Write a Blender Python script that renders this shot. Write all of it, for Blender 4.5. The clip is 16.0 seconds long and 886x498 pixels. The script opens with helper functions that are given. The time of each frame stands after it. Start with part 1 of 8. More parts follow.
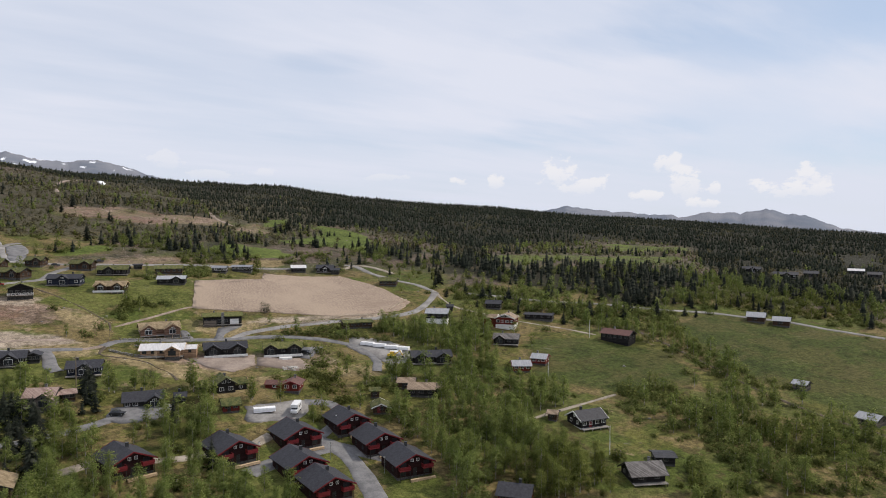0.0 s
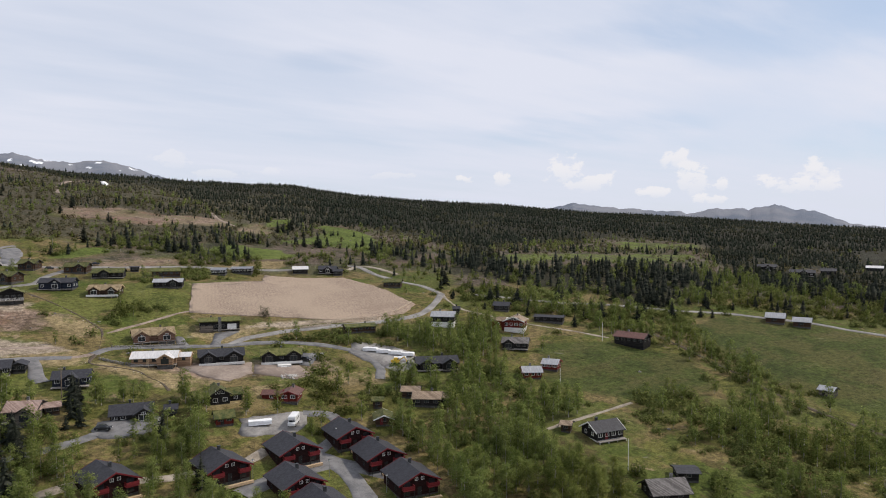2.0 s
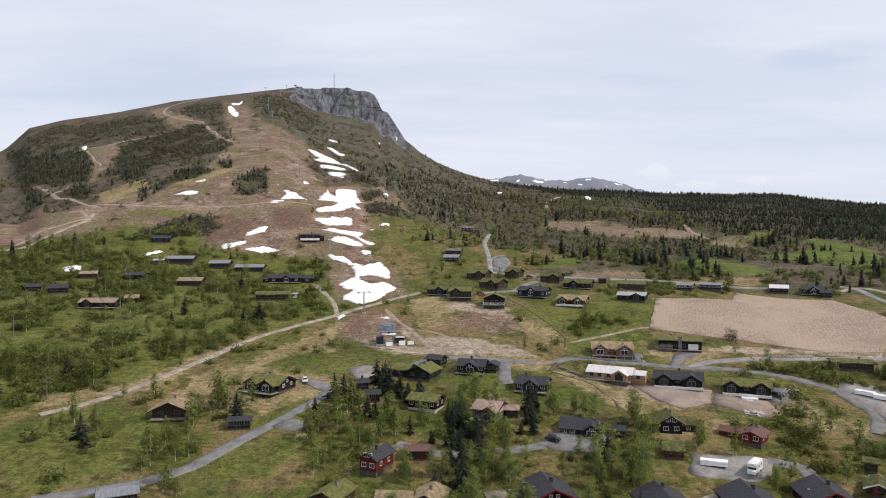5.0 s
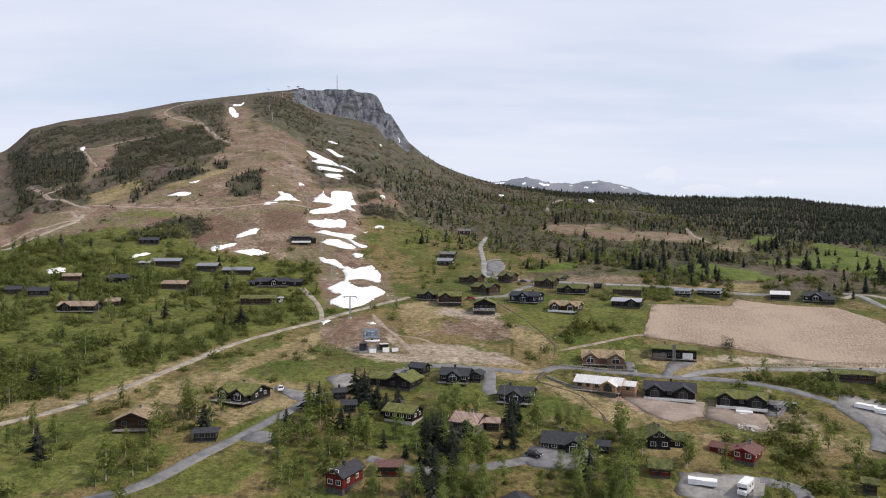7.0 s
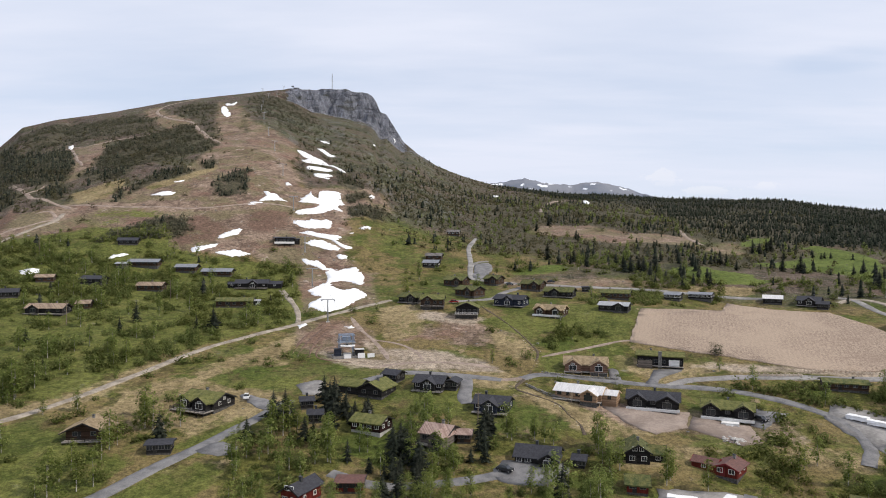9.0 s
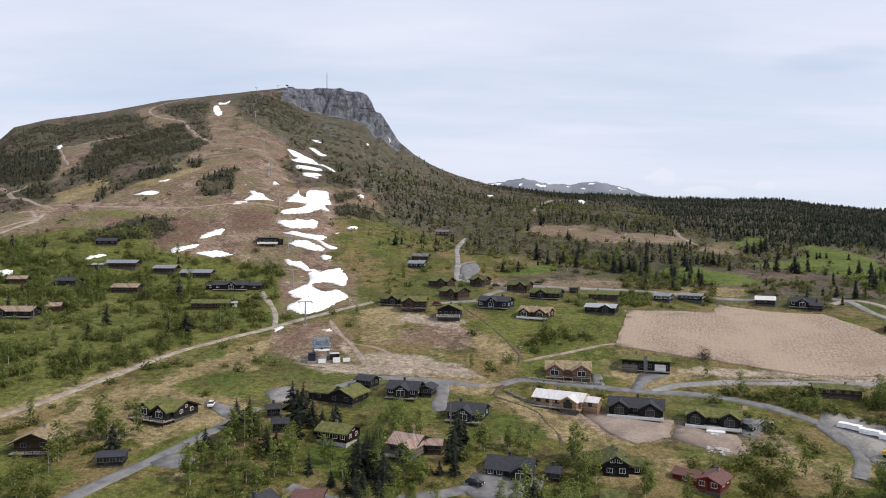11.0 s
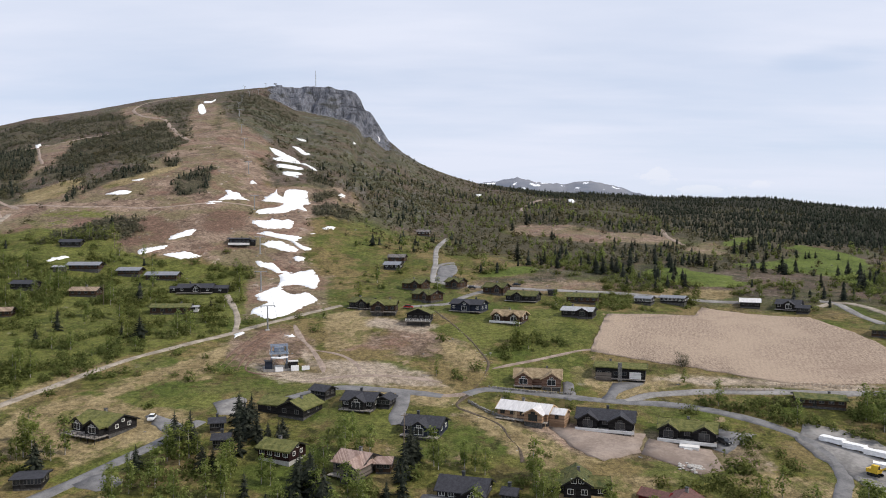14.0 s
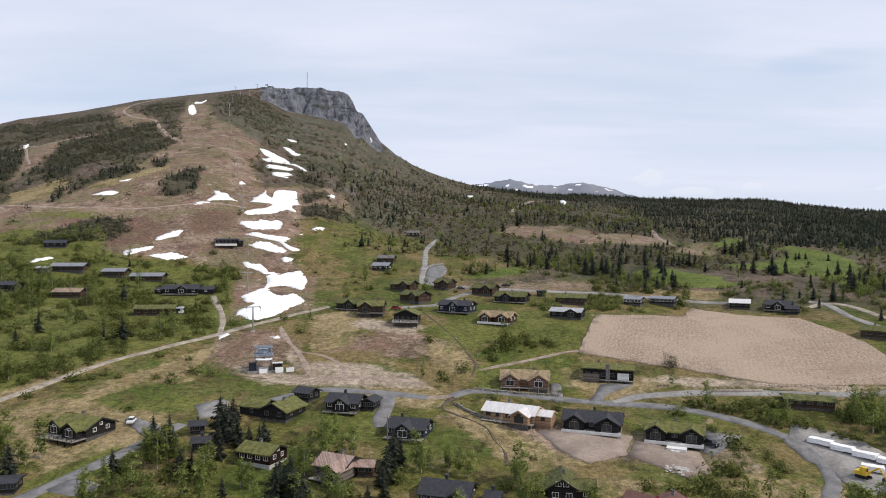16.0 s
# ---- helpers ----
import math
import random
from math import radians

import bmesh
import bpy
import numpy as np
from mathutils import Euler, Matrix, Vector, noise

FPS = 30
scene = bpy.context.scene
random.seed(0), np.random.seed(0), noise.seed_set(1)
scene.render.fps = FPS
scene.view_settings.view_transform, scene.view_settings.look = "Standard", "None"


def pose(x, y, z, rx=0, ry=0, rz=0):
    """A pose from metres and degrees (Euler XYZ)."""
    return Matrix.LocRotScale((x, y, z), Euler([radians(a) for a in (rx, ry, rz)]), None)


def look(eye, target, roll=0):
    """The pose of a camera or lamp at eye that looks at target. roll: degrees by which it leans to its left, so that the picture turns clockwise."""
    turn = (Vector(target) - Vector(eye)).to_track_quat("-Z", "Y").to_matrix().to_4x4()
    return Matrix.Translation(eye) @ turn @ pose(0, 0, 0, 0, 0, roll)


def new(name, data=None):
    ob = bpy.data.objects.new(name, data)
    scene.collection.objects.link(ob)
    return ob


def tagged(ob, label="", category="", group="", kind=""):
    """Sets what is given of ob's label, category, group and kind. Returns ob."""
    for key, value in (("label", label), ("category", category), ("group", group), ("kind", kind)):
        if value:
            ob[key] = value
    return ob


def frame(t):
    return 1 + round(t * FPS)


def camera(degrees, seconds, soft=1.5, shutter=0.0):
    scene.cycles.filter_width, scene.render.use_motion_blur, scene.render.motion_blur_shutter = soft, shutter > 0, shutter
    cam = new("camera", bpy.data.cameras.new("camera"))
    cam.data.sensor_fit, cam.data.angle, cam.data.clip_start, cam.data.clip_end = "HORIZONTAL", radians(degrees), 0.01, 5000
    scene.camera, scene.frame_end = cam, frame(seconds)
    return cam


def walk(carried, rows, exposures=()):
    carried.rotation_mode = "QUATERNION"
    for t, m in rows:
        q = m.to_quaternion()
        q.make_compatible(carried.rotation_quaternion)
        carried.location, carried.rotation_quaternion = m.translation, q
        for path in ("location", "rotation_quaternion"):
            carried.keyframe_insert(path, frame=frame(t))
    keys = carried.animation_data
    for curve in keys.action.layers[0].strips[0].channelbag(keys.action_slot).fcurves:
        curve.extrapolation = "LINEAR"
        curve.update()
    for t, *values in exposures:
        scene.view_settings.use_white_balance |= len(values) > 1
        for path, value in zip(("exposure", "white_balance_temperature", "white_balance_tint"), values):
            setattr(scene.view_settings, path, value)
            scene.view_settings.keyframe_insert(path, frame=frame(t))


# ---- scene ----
cam = camera(64.2, 16.0, soft=1.0)
EXPOSURES = [(0.0, -0.12, 6550, 12), (3.0, -0.12, 6600, 12.5), (4.2, -0.06, 6650, 13), (6.5, 0.0, 6500, 12), (16.0, -0.03, 6400, 12)]
PATH = [
    (0, (-28.962, -33.24, 58.607), (-27.714, -31.68, 58.532), 0.3),
    (0.5, (-26.861, -30.864, 58.748), (-25.612, -29.304, 58.672), 0.2),
    (1, (-24.704, -28.385, 58.908), (-23.456, -26.824, 58.831), 0.1),
    (1.5, (-22.571, -25.866, 59.086), (-21.324, -24.305, 59.006), -0.0),
    (2, (-20.564, -23.256, 59.226), (-19.33, -21.684, 59.145), -0.1),
    (2.5, (-18.803, -20.829, 59.26), (-17.783, -19.11, 59.182), -0.4),
    (3, (-16.562, -18.741, 59.301), (-15.868, -16.866, 59.232), -0.7),
    (3.5, (-14.386, -16.539, 59.245), (-13.958, -14.587, 59.186), -0.7),
    (4, (-12.412, -14.364, 59.336), (-12.231, -12.373, 59.285), -0.6),
    (4.2, (-11.523, -13.474, 59.365), (-11.456, -11.476, 59.317), -0.5),
    (6.5, (-1.742, -2.642, 59.753), (-1.745, -0.642, 59.714), 0.0),
    (7, (0.197, -0.202, 59.801), (0.195, 1.798, 59.764), 0.1),
    (7.5, (2.231, 2.368, 59.793), (2.231, 4.367, 59.757), 0.2),
    (8, (4.275, 4.997, 59.878), (4.276, 6.997, 59.843), 0.2),
    (8.5, (6.217, 7.48, 59.929), (6.218, 9.48, 59.894), 0.3),
    (9, (8.092, 9.851, 59.985), (8.092, 11.85, 59.951), 0.3),
    (11.5, (17.796, 21.866, 59.987), (17.798, 23.866, 59.953), 0.2),
    (12, (19.694, 24.369, 59.99), (19.697, 26.369, 59.957), 0.2),
    (12.5, (21.584, 26.744, 60.131), (21.587, 28.744, 60.096), 0.2),
    (13, (23.617, 29.231, 60.244), (23.623, 31.231, 60.21), 0.1),
    (13.5, (25.281, 31.266, 60.365), (25.29, 33.266, 60.331), 0.1),
    (14, (26.665, 32.733, 60.427), (26.678, 34.732, 60.392), 0.1),
    (14.5, (27.411, 33.935, 60.397), (27.43, 35.935, 60.363), 0.0),
    (15, (28.031, 34.529, 60.214), (28.053, 36.529, 60.18), 0.0),
    (15.5, (28.573, 34.915, 60.007), (28.6, 36.914, 59.975), 0.1),
    (16, (28.996, 35.364, 59.849), (29.028, 37.363, 59.819), 0.1),
]
walk(cam, [(t, look(eye, target, roll)) for t, eye, target, roll in PATH], EXPOSURES)

# ---- daylight: high thin cloud, sun on the right of the fell ----
SUN_EL, SUN_AZ = 46.0, 104.0          # degrees; azimuth clockwise from +y

# heaped clouds over the far ridges: bearing, height, half width and half height in degrees, thickness
HEAPS = [(43.0, 3.3, 0.7, 0.6, 1.0), (47.8, 3.9, 1.3, 1.2, 1.0), (49.8, 3.0, 2.0, 0.8, 1.0), (56.4, 4.6, 1.5, 0.8, 1.0), (57.4, 3.3, 1.2, 1.5, 1.0), (66.1, 3.4, 1.2, 0.9, 1.0), (64.5, 2.6, 2.8, 0.7, 1.0), (40.0, 3.3, 0.8, 0.3, 1.0), (59.6, 2.7, 0.5, 0.5, 1.0), (58.6, 1.6, 1.1, 0.4, 1.0), (54.9, 2.1, 1.4, 0.4, 1.0), (34.0, 3.6, 1.5, 0.3, 0.4), (17.5, 4.6, 1.6, 0.7, 0.4), (20.5, 3.6, 2.0, 0.4, 0.4), (24.5, 3.9, 1.2, 0.3, 0.4)]


def build_world():
    world = bpy.data.worlds.new("sky")
    scene.world = world
    world.use_nodes = True
    nt = world.node_tree
    nt.nodes.clear()
    add, link = nt.nodes.new, nt.links.new
    out = add("ShaderNodeOutputWorld")
    bg = add("ShaderNodeBackground")
    sky = add("ShaderNodeTexSky")
    sky.sky_type, sky.sun_disc = "NISHITA", False
    sky.sun_elevation, sky.sun_rotation = radians(SUN_EL), radians(SUN_AZ)
    sky.altitude, sky.air_density, sky.dust_density = 800, 1.0, 0.6

    def math_node(op, a, b=None, c=None):
        n = add("ShaderNodeMath")
        n.operation = op
        for i, v in enumerate((a, b, c)):
            if v is None:
                continue
            if isinstance(v, (int, float)):
                n.inputs[i].default_value = v
            else:
                link(v, n.inputs[i])
        return n.outputs[0]

    def ramp(v, a, b):
        n = add("ShaderNodeMapRange")
        n.interpolation_type = "SMOOTHSTEP"
        n.inputs["From Min"].default_value, n.inputs["From Max"].default_value = a, b
        link(v, n.inputs["Value"])
        return n.outputs[0]

    coord = add("ShaderNodeTexCoord")
    sep = add("ShaderNodeSeparateXYZ")
    link(coord.outputs["Generated"], sep.inputs[0])
    x, y, z = sep.outputs
    flat = math_node("ADD", math_node("MAXIMUM", z, 0.0), 0.10)
    plane = add("ShaderNodeCombineXYZ")
    link(math_node("DIVIDE", x, flat), plane.inputs[0])
    link(math_node("DIVIDE", y, flat), plane.inputs[1])

    def noise_at(vec, scale, detail, stretch, rough=0.55, turn=0.0, shift=0.0):
        m = add("ShaderNodeMapping")
        m.inputs["Scale"].default_value = stretch
        m.inputs["Rotation"].default_value[2] = radians(turn)
        m.inputs["Location"].default_value[0] = shift
        link(vec, m.inputs[0])
        n = add("ShaderNodeTexNoise")
        n.inputs["Scale"].default_value, n.inputs["Detail"].default_value, n.inputs["Roughness"].default_value = scale, detail, rough
        link(m.outputs[0], n.inputs["Vector"])
        return n.outputs["Fac"]

    sheet = ramp(noise_at(plane.outputs[0], 0.42, 5, (0.7, 1.3, 1), 0.5, 28), 0.26, 0.60)
    streak = ramp(noise_at(plane.outputs[0], 0.8, 6, (0.6, 1.7, 1), 0.55, 34, 3.0), 0.34, 0.70)
    veil = math_node("ADD", math_node("MULTIPLY", sheet, 0.50), math_node("MULTIPLY", streak, 0.36))
    # clearer stretches between the sheets of cloud: bearing, height, half width, half height in degrees, how clear
    for az, el, wide, tall, clear_by in ((67, 16, 15, 5, 0.7), (50, 13.5, 8, 1.5, 0.3), (50, 7.2, 9, 1.5, 0.45), (72, 5.5, 8, 1.5, 0.4), (30, 12.6, 5, 1.0, 0.3)):
        u = math_node("DIVIDE", math_node("SUBTRACT", math_node("ARCTAN2", x, y), radians(az)), radians(wide))
        v = math_node("DIVIDE", math_node("SUBTRACT", z, math.sin(radians(el))), radians(tall))
        d = math_node("ADD", math_node("MULTIPLY", u, u), math_node("MULTIPLY", v, v))
        d = math_node("SUBTRACT", 1.0, ramp(math_node("ADD", d, math_node("MULTIPLY", streak, 0.8)), 0.2, 1.5))
        veil = math_node("SUBTRACT", veil, math_node("MULTIPLY", d, clear_by))
    # heaped clouds low over the far ridges
    low = add("ShaderNodeCombineXYZ")
    link(math_node("ARCTAN2", x, y), low.inputs[0])
    link(math_node("MULTIPLY", z, 1.5), low.inputs[1])
    puff = noise_at(low.outputs[0], 38.0, 7, (1, 1.0, 1), 0.62, 0, 0.37)
    bearing, heap = math_node("ARCTAN2", x, y), None
    for az, el, wide, tall, thick in HEAPS:
        across = math_node("DIVIDE", math_node("SUBTRACT", bearing, radians(az)), radians(wide))
        above = math_node("DIVIDE", math_node("SUBTRACT", z, math.sin(radians(el))), radians(tall))
        far_off = math_node("ADD", math_node("MULTIPLY", across, across), math_node("MULTIPLY", above, above))
        one = math_node("SUBTRACT", math_node("MULTIPLY", puff, 8.0), math_node("ADD", far_off, 2.1))
        one = math_node("MULTIPLY", math_node("MULTIPLY", ramp(one, 0.8, 1.7), ramp(above, -1.6, 0.5)), thick)
        heap = one if heap is None else math_node("MAXIMUM", heap, one)

    def mix(f, a, b):
        n = add("ShaderNodeMix")
        n.data_type = "RGBA"
        for s, v in ((n.inputs["Factor"], f), (n.inputs["A"], a), (n.inputs["B"], b)):
            if isinstance(v, tuple):
                s.default_value = v
            elif isinstance(v, float):
                s.default_value = v
            else:
                link(v, s)
        return n.outputs["Result"]

    scaled = add("ShaderNodeVectorMath")
    scaled.operation = "SCALE"
    scaled.inputs["Scale"].default_value = SKY_STRENGTH
    link(sky.outputs[0], scaled.inputs[0])
    base = mix(0.65, scaled.outputs[0], (0.62, 0.74, 0.92, 1))
    veil = math_node("MINIMUM", math_node("MAXIMUM", math_node("ADD", veil, 0.25), 0.0), 0.97)
    base = mix(veil, base, (0.80, 0.845, 0.955, 1))
    haze = math_node("SUBTRACT", 1.0, ramp(z, -0.02, 0.16))
    base = mix(math_node("MULTIPLY", haze, 0.6), base, (0.735, 0.79, 0.905, 1))
    base = mix(math_node("MULTIPLY", heap, 0.85), base, (0.93, 0.935, 0.96, 1))
    link(base, bg.inputs[0])
    bg.inputs[1].default_value = 1.0
    link(bg.outputs[0], out.inputs[0])


SKY_STRENGTH = 0.11
build_world()
sun = new("sun", bpy.data.lights.new("sun", "SUN"))
sun.data.energy, sun.data.angle, sun.data.color = 3.2, radians(2.0), (1.0, 0.925, 0.80)
toward = Vector((math.sin(radians(SUN_AZ)) * math.cos(radians(SUN_EL)), math.cos(radians(SUN_AZ)) * math.cos(radians(SUN_EL)), math.sin(radians(SUN_EL))))
sun.matrix_world = look(toward * 500, (0, 0, 0))


# ---- materials ----
def material(name, rough=0.8, metal=0.0, spec=0.3):
    m = bpy.data.materials.new(name)
    m.use_nodes = True
    b = m.node_tree.nodes["Principled BSDF"]
    b.inputs["Roughness"].default_value, b.inputs["Metallic"].default_value = rough, metal
    b.inputs["Specular IOR Level"].default_value = spec
    return m, m.node_tree, b


def put(nt, kind, **settings):
    n = nt.nodes.new(kind)
    for k, v in settings.items():
        n.inputs[k].default_value = v
    return n


def blend(nt, f, a, b, how="MIX"):
    n = nt.nodes.new("ShaderNodeMix")
    n.data_type, n.blend_type = "RGBA", how
    for s, v in ((n.inputs["Factor"], f), (n.inputs["A"], a), (n.inputs["B"], b)):
        if isinstance(v, (int, float)):
            s.default_value = v
        elif isinstance(v, tuple):
            s.default_value = (*v, 1) if len(v) == 3 else v
        else:
            nt.links.new(v, s)
    return n.outputs["Result"]


def calc(nt, op, a, b=0.0):
    n = nt.nodes.new("ShaderNodeMath")
    n.operation = op
    for i, v in enumerate((a, b)):
        if isinstance(v, (int, float)):
            n.inputs[i].default_value = v
        else:
            nt.links.new(v, n.inputs[i])
    return n.outputs[0]


def step(nt, v, a, b):
    n = nt.nodes.new("ShaderNodeMapRange")
    n.interpolation_type = "SMOOTHSTEP"
    n.inputs["From Min"].default_value, n.inputs["From Max"].default_value = a, b
    nt.links.new(v, n.inputs["Value"])
    return n.outputs[0]


def grain(nt, scale, detail=4.0, rough=0.6, stretch=(1, 1, 1), coord="Object"):
    tc, mp = nt.nodes.new("ShaderNodeTexCoord"), nt.nodes.new("ShaderNodeMapping")
    mp.inputs["Scale"].default_value = stretch
    nt.links.new(tc.outputs[coord], mp.inputs[0])
    n = put(nt, "ShaderNodeTexNoise", Scale=scale, Detail=detail, Roughness=rough)
    nt.links.new(mp.outputs[0], n.inputs["Vector"])
    return n.outputs["Fac"]


def bump(nt, b, height, strength, distance):
    n = put(nt, "ShaderNodeBump", Strength=strength, Distance=distance)
    nt.links.new(height, n.inputs["Height"])
    nt.links.new(n.outputs[0], b.inputs["Normal"])


def attribute(nt, name):
    n = nt.nodes.new("ShaderNodeAttribute")
    n.attribute_name = name
    return n.outputs["Fac"]


def simple(name, dark, light, scale, rough=0.8, strength=0.3, distance=0.02, stretch=(1, 1, 1), metal=0.0, spec=0.3, shift=0.12):
    """Two tones broken by coarse and fine grain, with a shift from object to object."""
    m, nt, b = material(name, rough, metal, spec)
    coarse, fine = grain(nt, scale, 5, 0.6, stretch), grain(nt, scale * 9, 3, 0.7, stretch)
    v = calc(nt, "ADD", calc(nt, "MULTIPLY", coarse, 0.65), calc(nt, "MULTIPLY", fine, 0.35))
    col = blend(nt, step(nt, v, 0.36, 0.64), dark, light)
    info = nt.nodes.new("ShaderNodeObjectInfo")
    col = blend(nt, calc(nt, "MULTIPLY", info.outputs["Random"], shift), col, (0.5, 0.5, 0.5), "MULTIPLY")
    nt.links.new(col, b.inputs["Base Color"])
    bump(nt, b, fine, strength, distance)
    return m


def boarded(name, dark, light, pitch, upright=False, rough=0.75):
    """Painted or stained boards with shadow gaps."""
    m, nt, b = material(name, rough, 0, 0.12)
    tc, sep = nt.nodes.new("ShaderNodeTexCoord"), nt.nodes.new("ShaderNodeSeparateXYZ")
    nt.links.new(tc.outputs["Object"], sep.inputs[0])
    along = calc(nt, "ADD", sep.outputs[0], sep.outputs[1]) if upright else sep.outputs[2]
    u = calc(nt, "FRACT", calc(nt, "DIVIDE", along, pitch))
    gap = step(nt, calc(nt, "ABSOLUTE", calc(nt, "SUBTRACT", u, 0.5)), 0.36, 0.5)
    board = nt.nodes.new("ShaderNodeTexWhiteNoise")
    board.noise_dimensions = "1D"
    nt.links.new(calc(nt, "FLOOR", calc(nt, "DIVIDE", along, pitch)), board.inputs["W"])
    wear = grain(nt, 1.2, 6, 0.65, (1, 1, 0.35) if upright else (0.5, 0.5, 2))
    tone = calc(nt, "ADD", calc(nt, "MULTIPLY", wear, 0.7), calc(nt, "MULTIPLY", board.outputs["Value"], 0.3))
    col = blend(nt, step(nt, tone, 0.3, 0.68), dark, light)
    nt.links.new(col, b.inputs["Base Color"])
    bump(nt, b, calc(nt, "SUBTRACT", wear, calc(nt, "MULTIPLY", gap, 2.0)), 0.6, 0.03)
    return m


def leafy(name, dark, mid, light, through_light=0.35):
    """Leaves: matt, letting some light through, varied from leaf to leaf, plant to plant and place to place."""
    m, nt, b = material(name, 1.0, 0, 0.0)
    geo, info = nt.nodes.new("ShaderNodeNewGeometry"), nt.nodes.new("ShaderNodeObjectInfo")
    r = geo.outputs["Random Per Island"]
    col = blend(nt, step(nt, r, 0.0, 0.6), dark, mid)
    col = blend(nt, step(nt, r, 0.6, 1.0), col, light)
    place = nt.nodes.new("ShaderNodeNewGeometry").outputs["Position"]
    for scale, lo, hi, tone, amount in ((0.018, 0.46, 0.70, (0.80, 0.68, 0.55), 0.6), (0.11, 0.42, 0.64, (0.66, 0.74, 0.66), 0.6)):
        n = put(nt, "ShaderNodeTexNoise", Scale=scale, Detail=3.0)
        nt.links.new(place, n.inputs["Vector"])
        col = blend(nt, calc(nt, "MULTIPLY", step(nt, n.outputs["Fac"], lo, hi), amount), col, tone, "MULTIPLY")
    col = blend(nt, calc(nt, "MULTIPLY", info.outputs["Random"], 0.4), col, (0.66, 0.68, 0.55), "MULTIPLY")
    nt.links.new(col, b.inputs["Base Color"])
    way = nt.nodes.new("ShaderNodeAttribute")
    way.attribute_name = "outward"
    turned = nt.nodes.new("ShaderNodeVectorTransform")
    turned.vector_type, turned.convert_from, turned.convert_to = "NORMAL", "OBJECT", "WORLD"
    nt.links.new(way.outputs["Vector"], turned.inputs[0])
    mixed, whole = nt.nodes.new("ShaderNodeVectorMath"), nt.nodes.new("ShaderNodeVectorMath")
    mixed.operation, whole.operation = "ADD", "NORMALIZE"
    half = nt.nodes.new("ShaderNodeVectorMath")
    half.operation = "SCALE"
    half.inputs["Scale"].default_value = 1.5
    nt.links.new(turned.outputs[0], half.inputs[0])
    nt.links.new(half.outputs[0], mixed.inputs[0])
    nt.links.new(geo.outputs["Normal"], mixed.inputs[1])
    nt.links.new(mixed.outputs[0], whole.inputs[0])
    nt.links.new(whole.outputs[0], b.inputs["Normal"])
    thin, both = nt.nodes.new("ShaderNodeBsdfTranslucent"), nt.nodes.new("ShaderNodeMixShader")
    nt.links.new(col, thin.inputs["Color"])
    both.inputs[0].default_value = through_light
    nt.links.new(b.outputs[0], both.inputs[1])
    nt.links.new(thin.outputs[0], both.inputs[2])
    nt.links.new(both.outputs[0], nt.nodes["Material Output"].inputs[0])
    return m


M_SLATE = simple("slate_roof", (0.020, 0.020, 0.025), (0.044, 0.044, 0.052), 1.5, 0.66, 0.5, 0.03, (1, 1, 1), spec=0.28)
M_SLATE_BLUE = simple("blue_grey_roof", (0.07, 0.085, 0.115), (0.12, 0.135, 0.17), 1.5, 0.5, 0.4, 0.03)
M_GREY_ROOF = simple("grey_sheet_roof", (0.24, 0.245, 0.26), (0.38, 0.385, 0.40), 0.9, 0.45, 0.3, 0.02, (3, 0.4, 1))
M_LODGE_ROOF = simple("mid_grey_sheet_roof", (0.14, 0.148, 0.168), (0.235, 0.245, 0.27), 0.9, 0.5, 0.3, 0.02, (3, 0.4, 1))
M_WHITE_ROOF = simple("white_sheet_roof", (0.50, 0.485, 0.485), (0.66, 0.645, 0.64), 0.8, 0.5, 0.3, 0.02, (3, 0.4, 1))
M_SOD = simple("sod_turf", (0.045, 0.065, 0.02), (0.15, 0.14, 0.05), 0.9, 0.95, 0.9, 0.12, shift=0.5)
M_SOD_GREEN = simple("green_turf", (0.070, 0.080, 0.022), (0.165, 0.160, 0.055), 0.9, 0.95, 0.9, 0.12)
M_SHINGLE = boarded("weathered_board_roof", (0.17, 0.125, 0.09), (0.34, 0.26, 0.19), 0.35, True)
M_GREY_SHINGLE = boarded("silvered_shingle_roof", (0.085, 0.078, 0.075), (0.20, 0.185, 0.178), 0.35, True)
M_DRY_TURF = simple("dry_straw_turf", (0.165, 0.122, 0.070), (0.33, 0.255, 0.16), 0.8, 0.95, 0.9, 0.12)
M_RED_LOG = boarded("red_brown_logs", (0.105, 0.055, 0.038), (0.22, 0.135, 0.098), 0.24)
M_PINK_ROOF = boarded("faded_red_brown_roof", (0.22, 0.15, 0.125), (0.36, 0.27, 0.235), 0.35, True)
M_RED_ROOF = simple("red_brown_tile_roof", (0.085, 0.042, 0.036), (0.155, 0.075, 0.062), 2.0, 0.7, 0.5, 0.03)
M_BLACK_WOOD = boarded("black_stained_boards", (0.010, 0.0095, 0.010), (0.026, 0.024, 0.024), 0.18)
M_BROWN_WOOD = boarded("brown_stained_boards", (0.030, 0.019, 0.013), (0.075, 0.045, 0.030), 0.2)
M_LOG = boarded("pale_logs", (0.20, 0.125, 0.078), (0.36, 0.24, 0.155), 0.24)
M_GREY_LOG = boarded("grey_weathered_logs", (0.09, 0.075, 0.065), (0.19, 0.165, 0.145), 0.24)
M_RED_WOOD = boarded("falu_red_boards", (0.085, 0.014, 0.011), (0.155, 0.028, 0.021), 0.16, True)
M_MAROON = boarded("dark_maroon_boards", (0.014, 0.007, 0.007), (0.030, 0.011, 0.011), 0.18)
M_WHITE_WOOD = boarded("white_boards", (0.62, 0.61, 0.59), (0.82, 0.81, 0.79), 0.16)
M_BLUE_WOOD = boarded("blue_black_boards", (0.014, 0.018, 0.030), (0.03, 0.036, 0.055), 0.18)
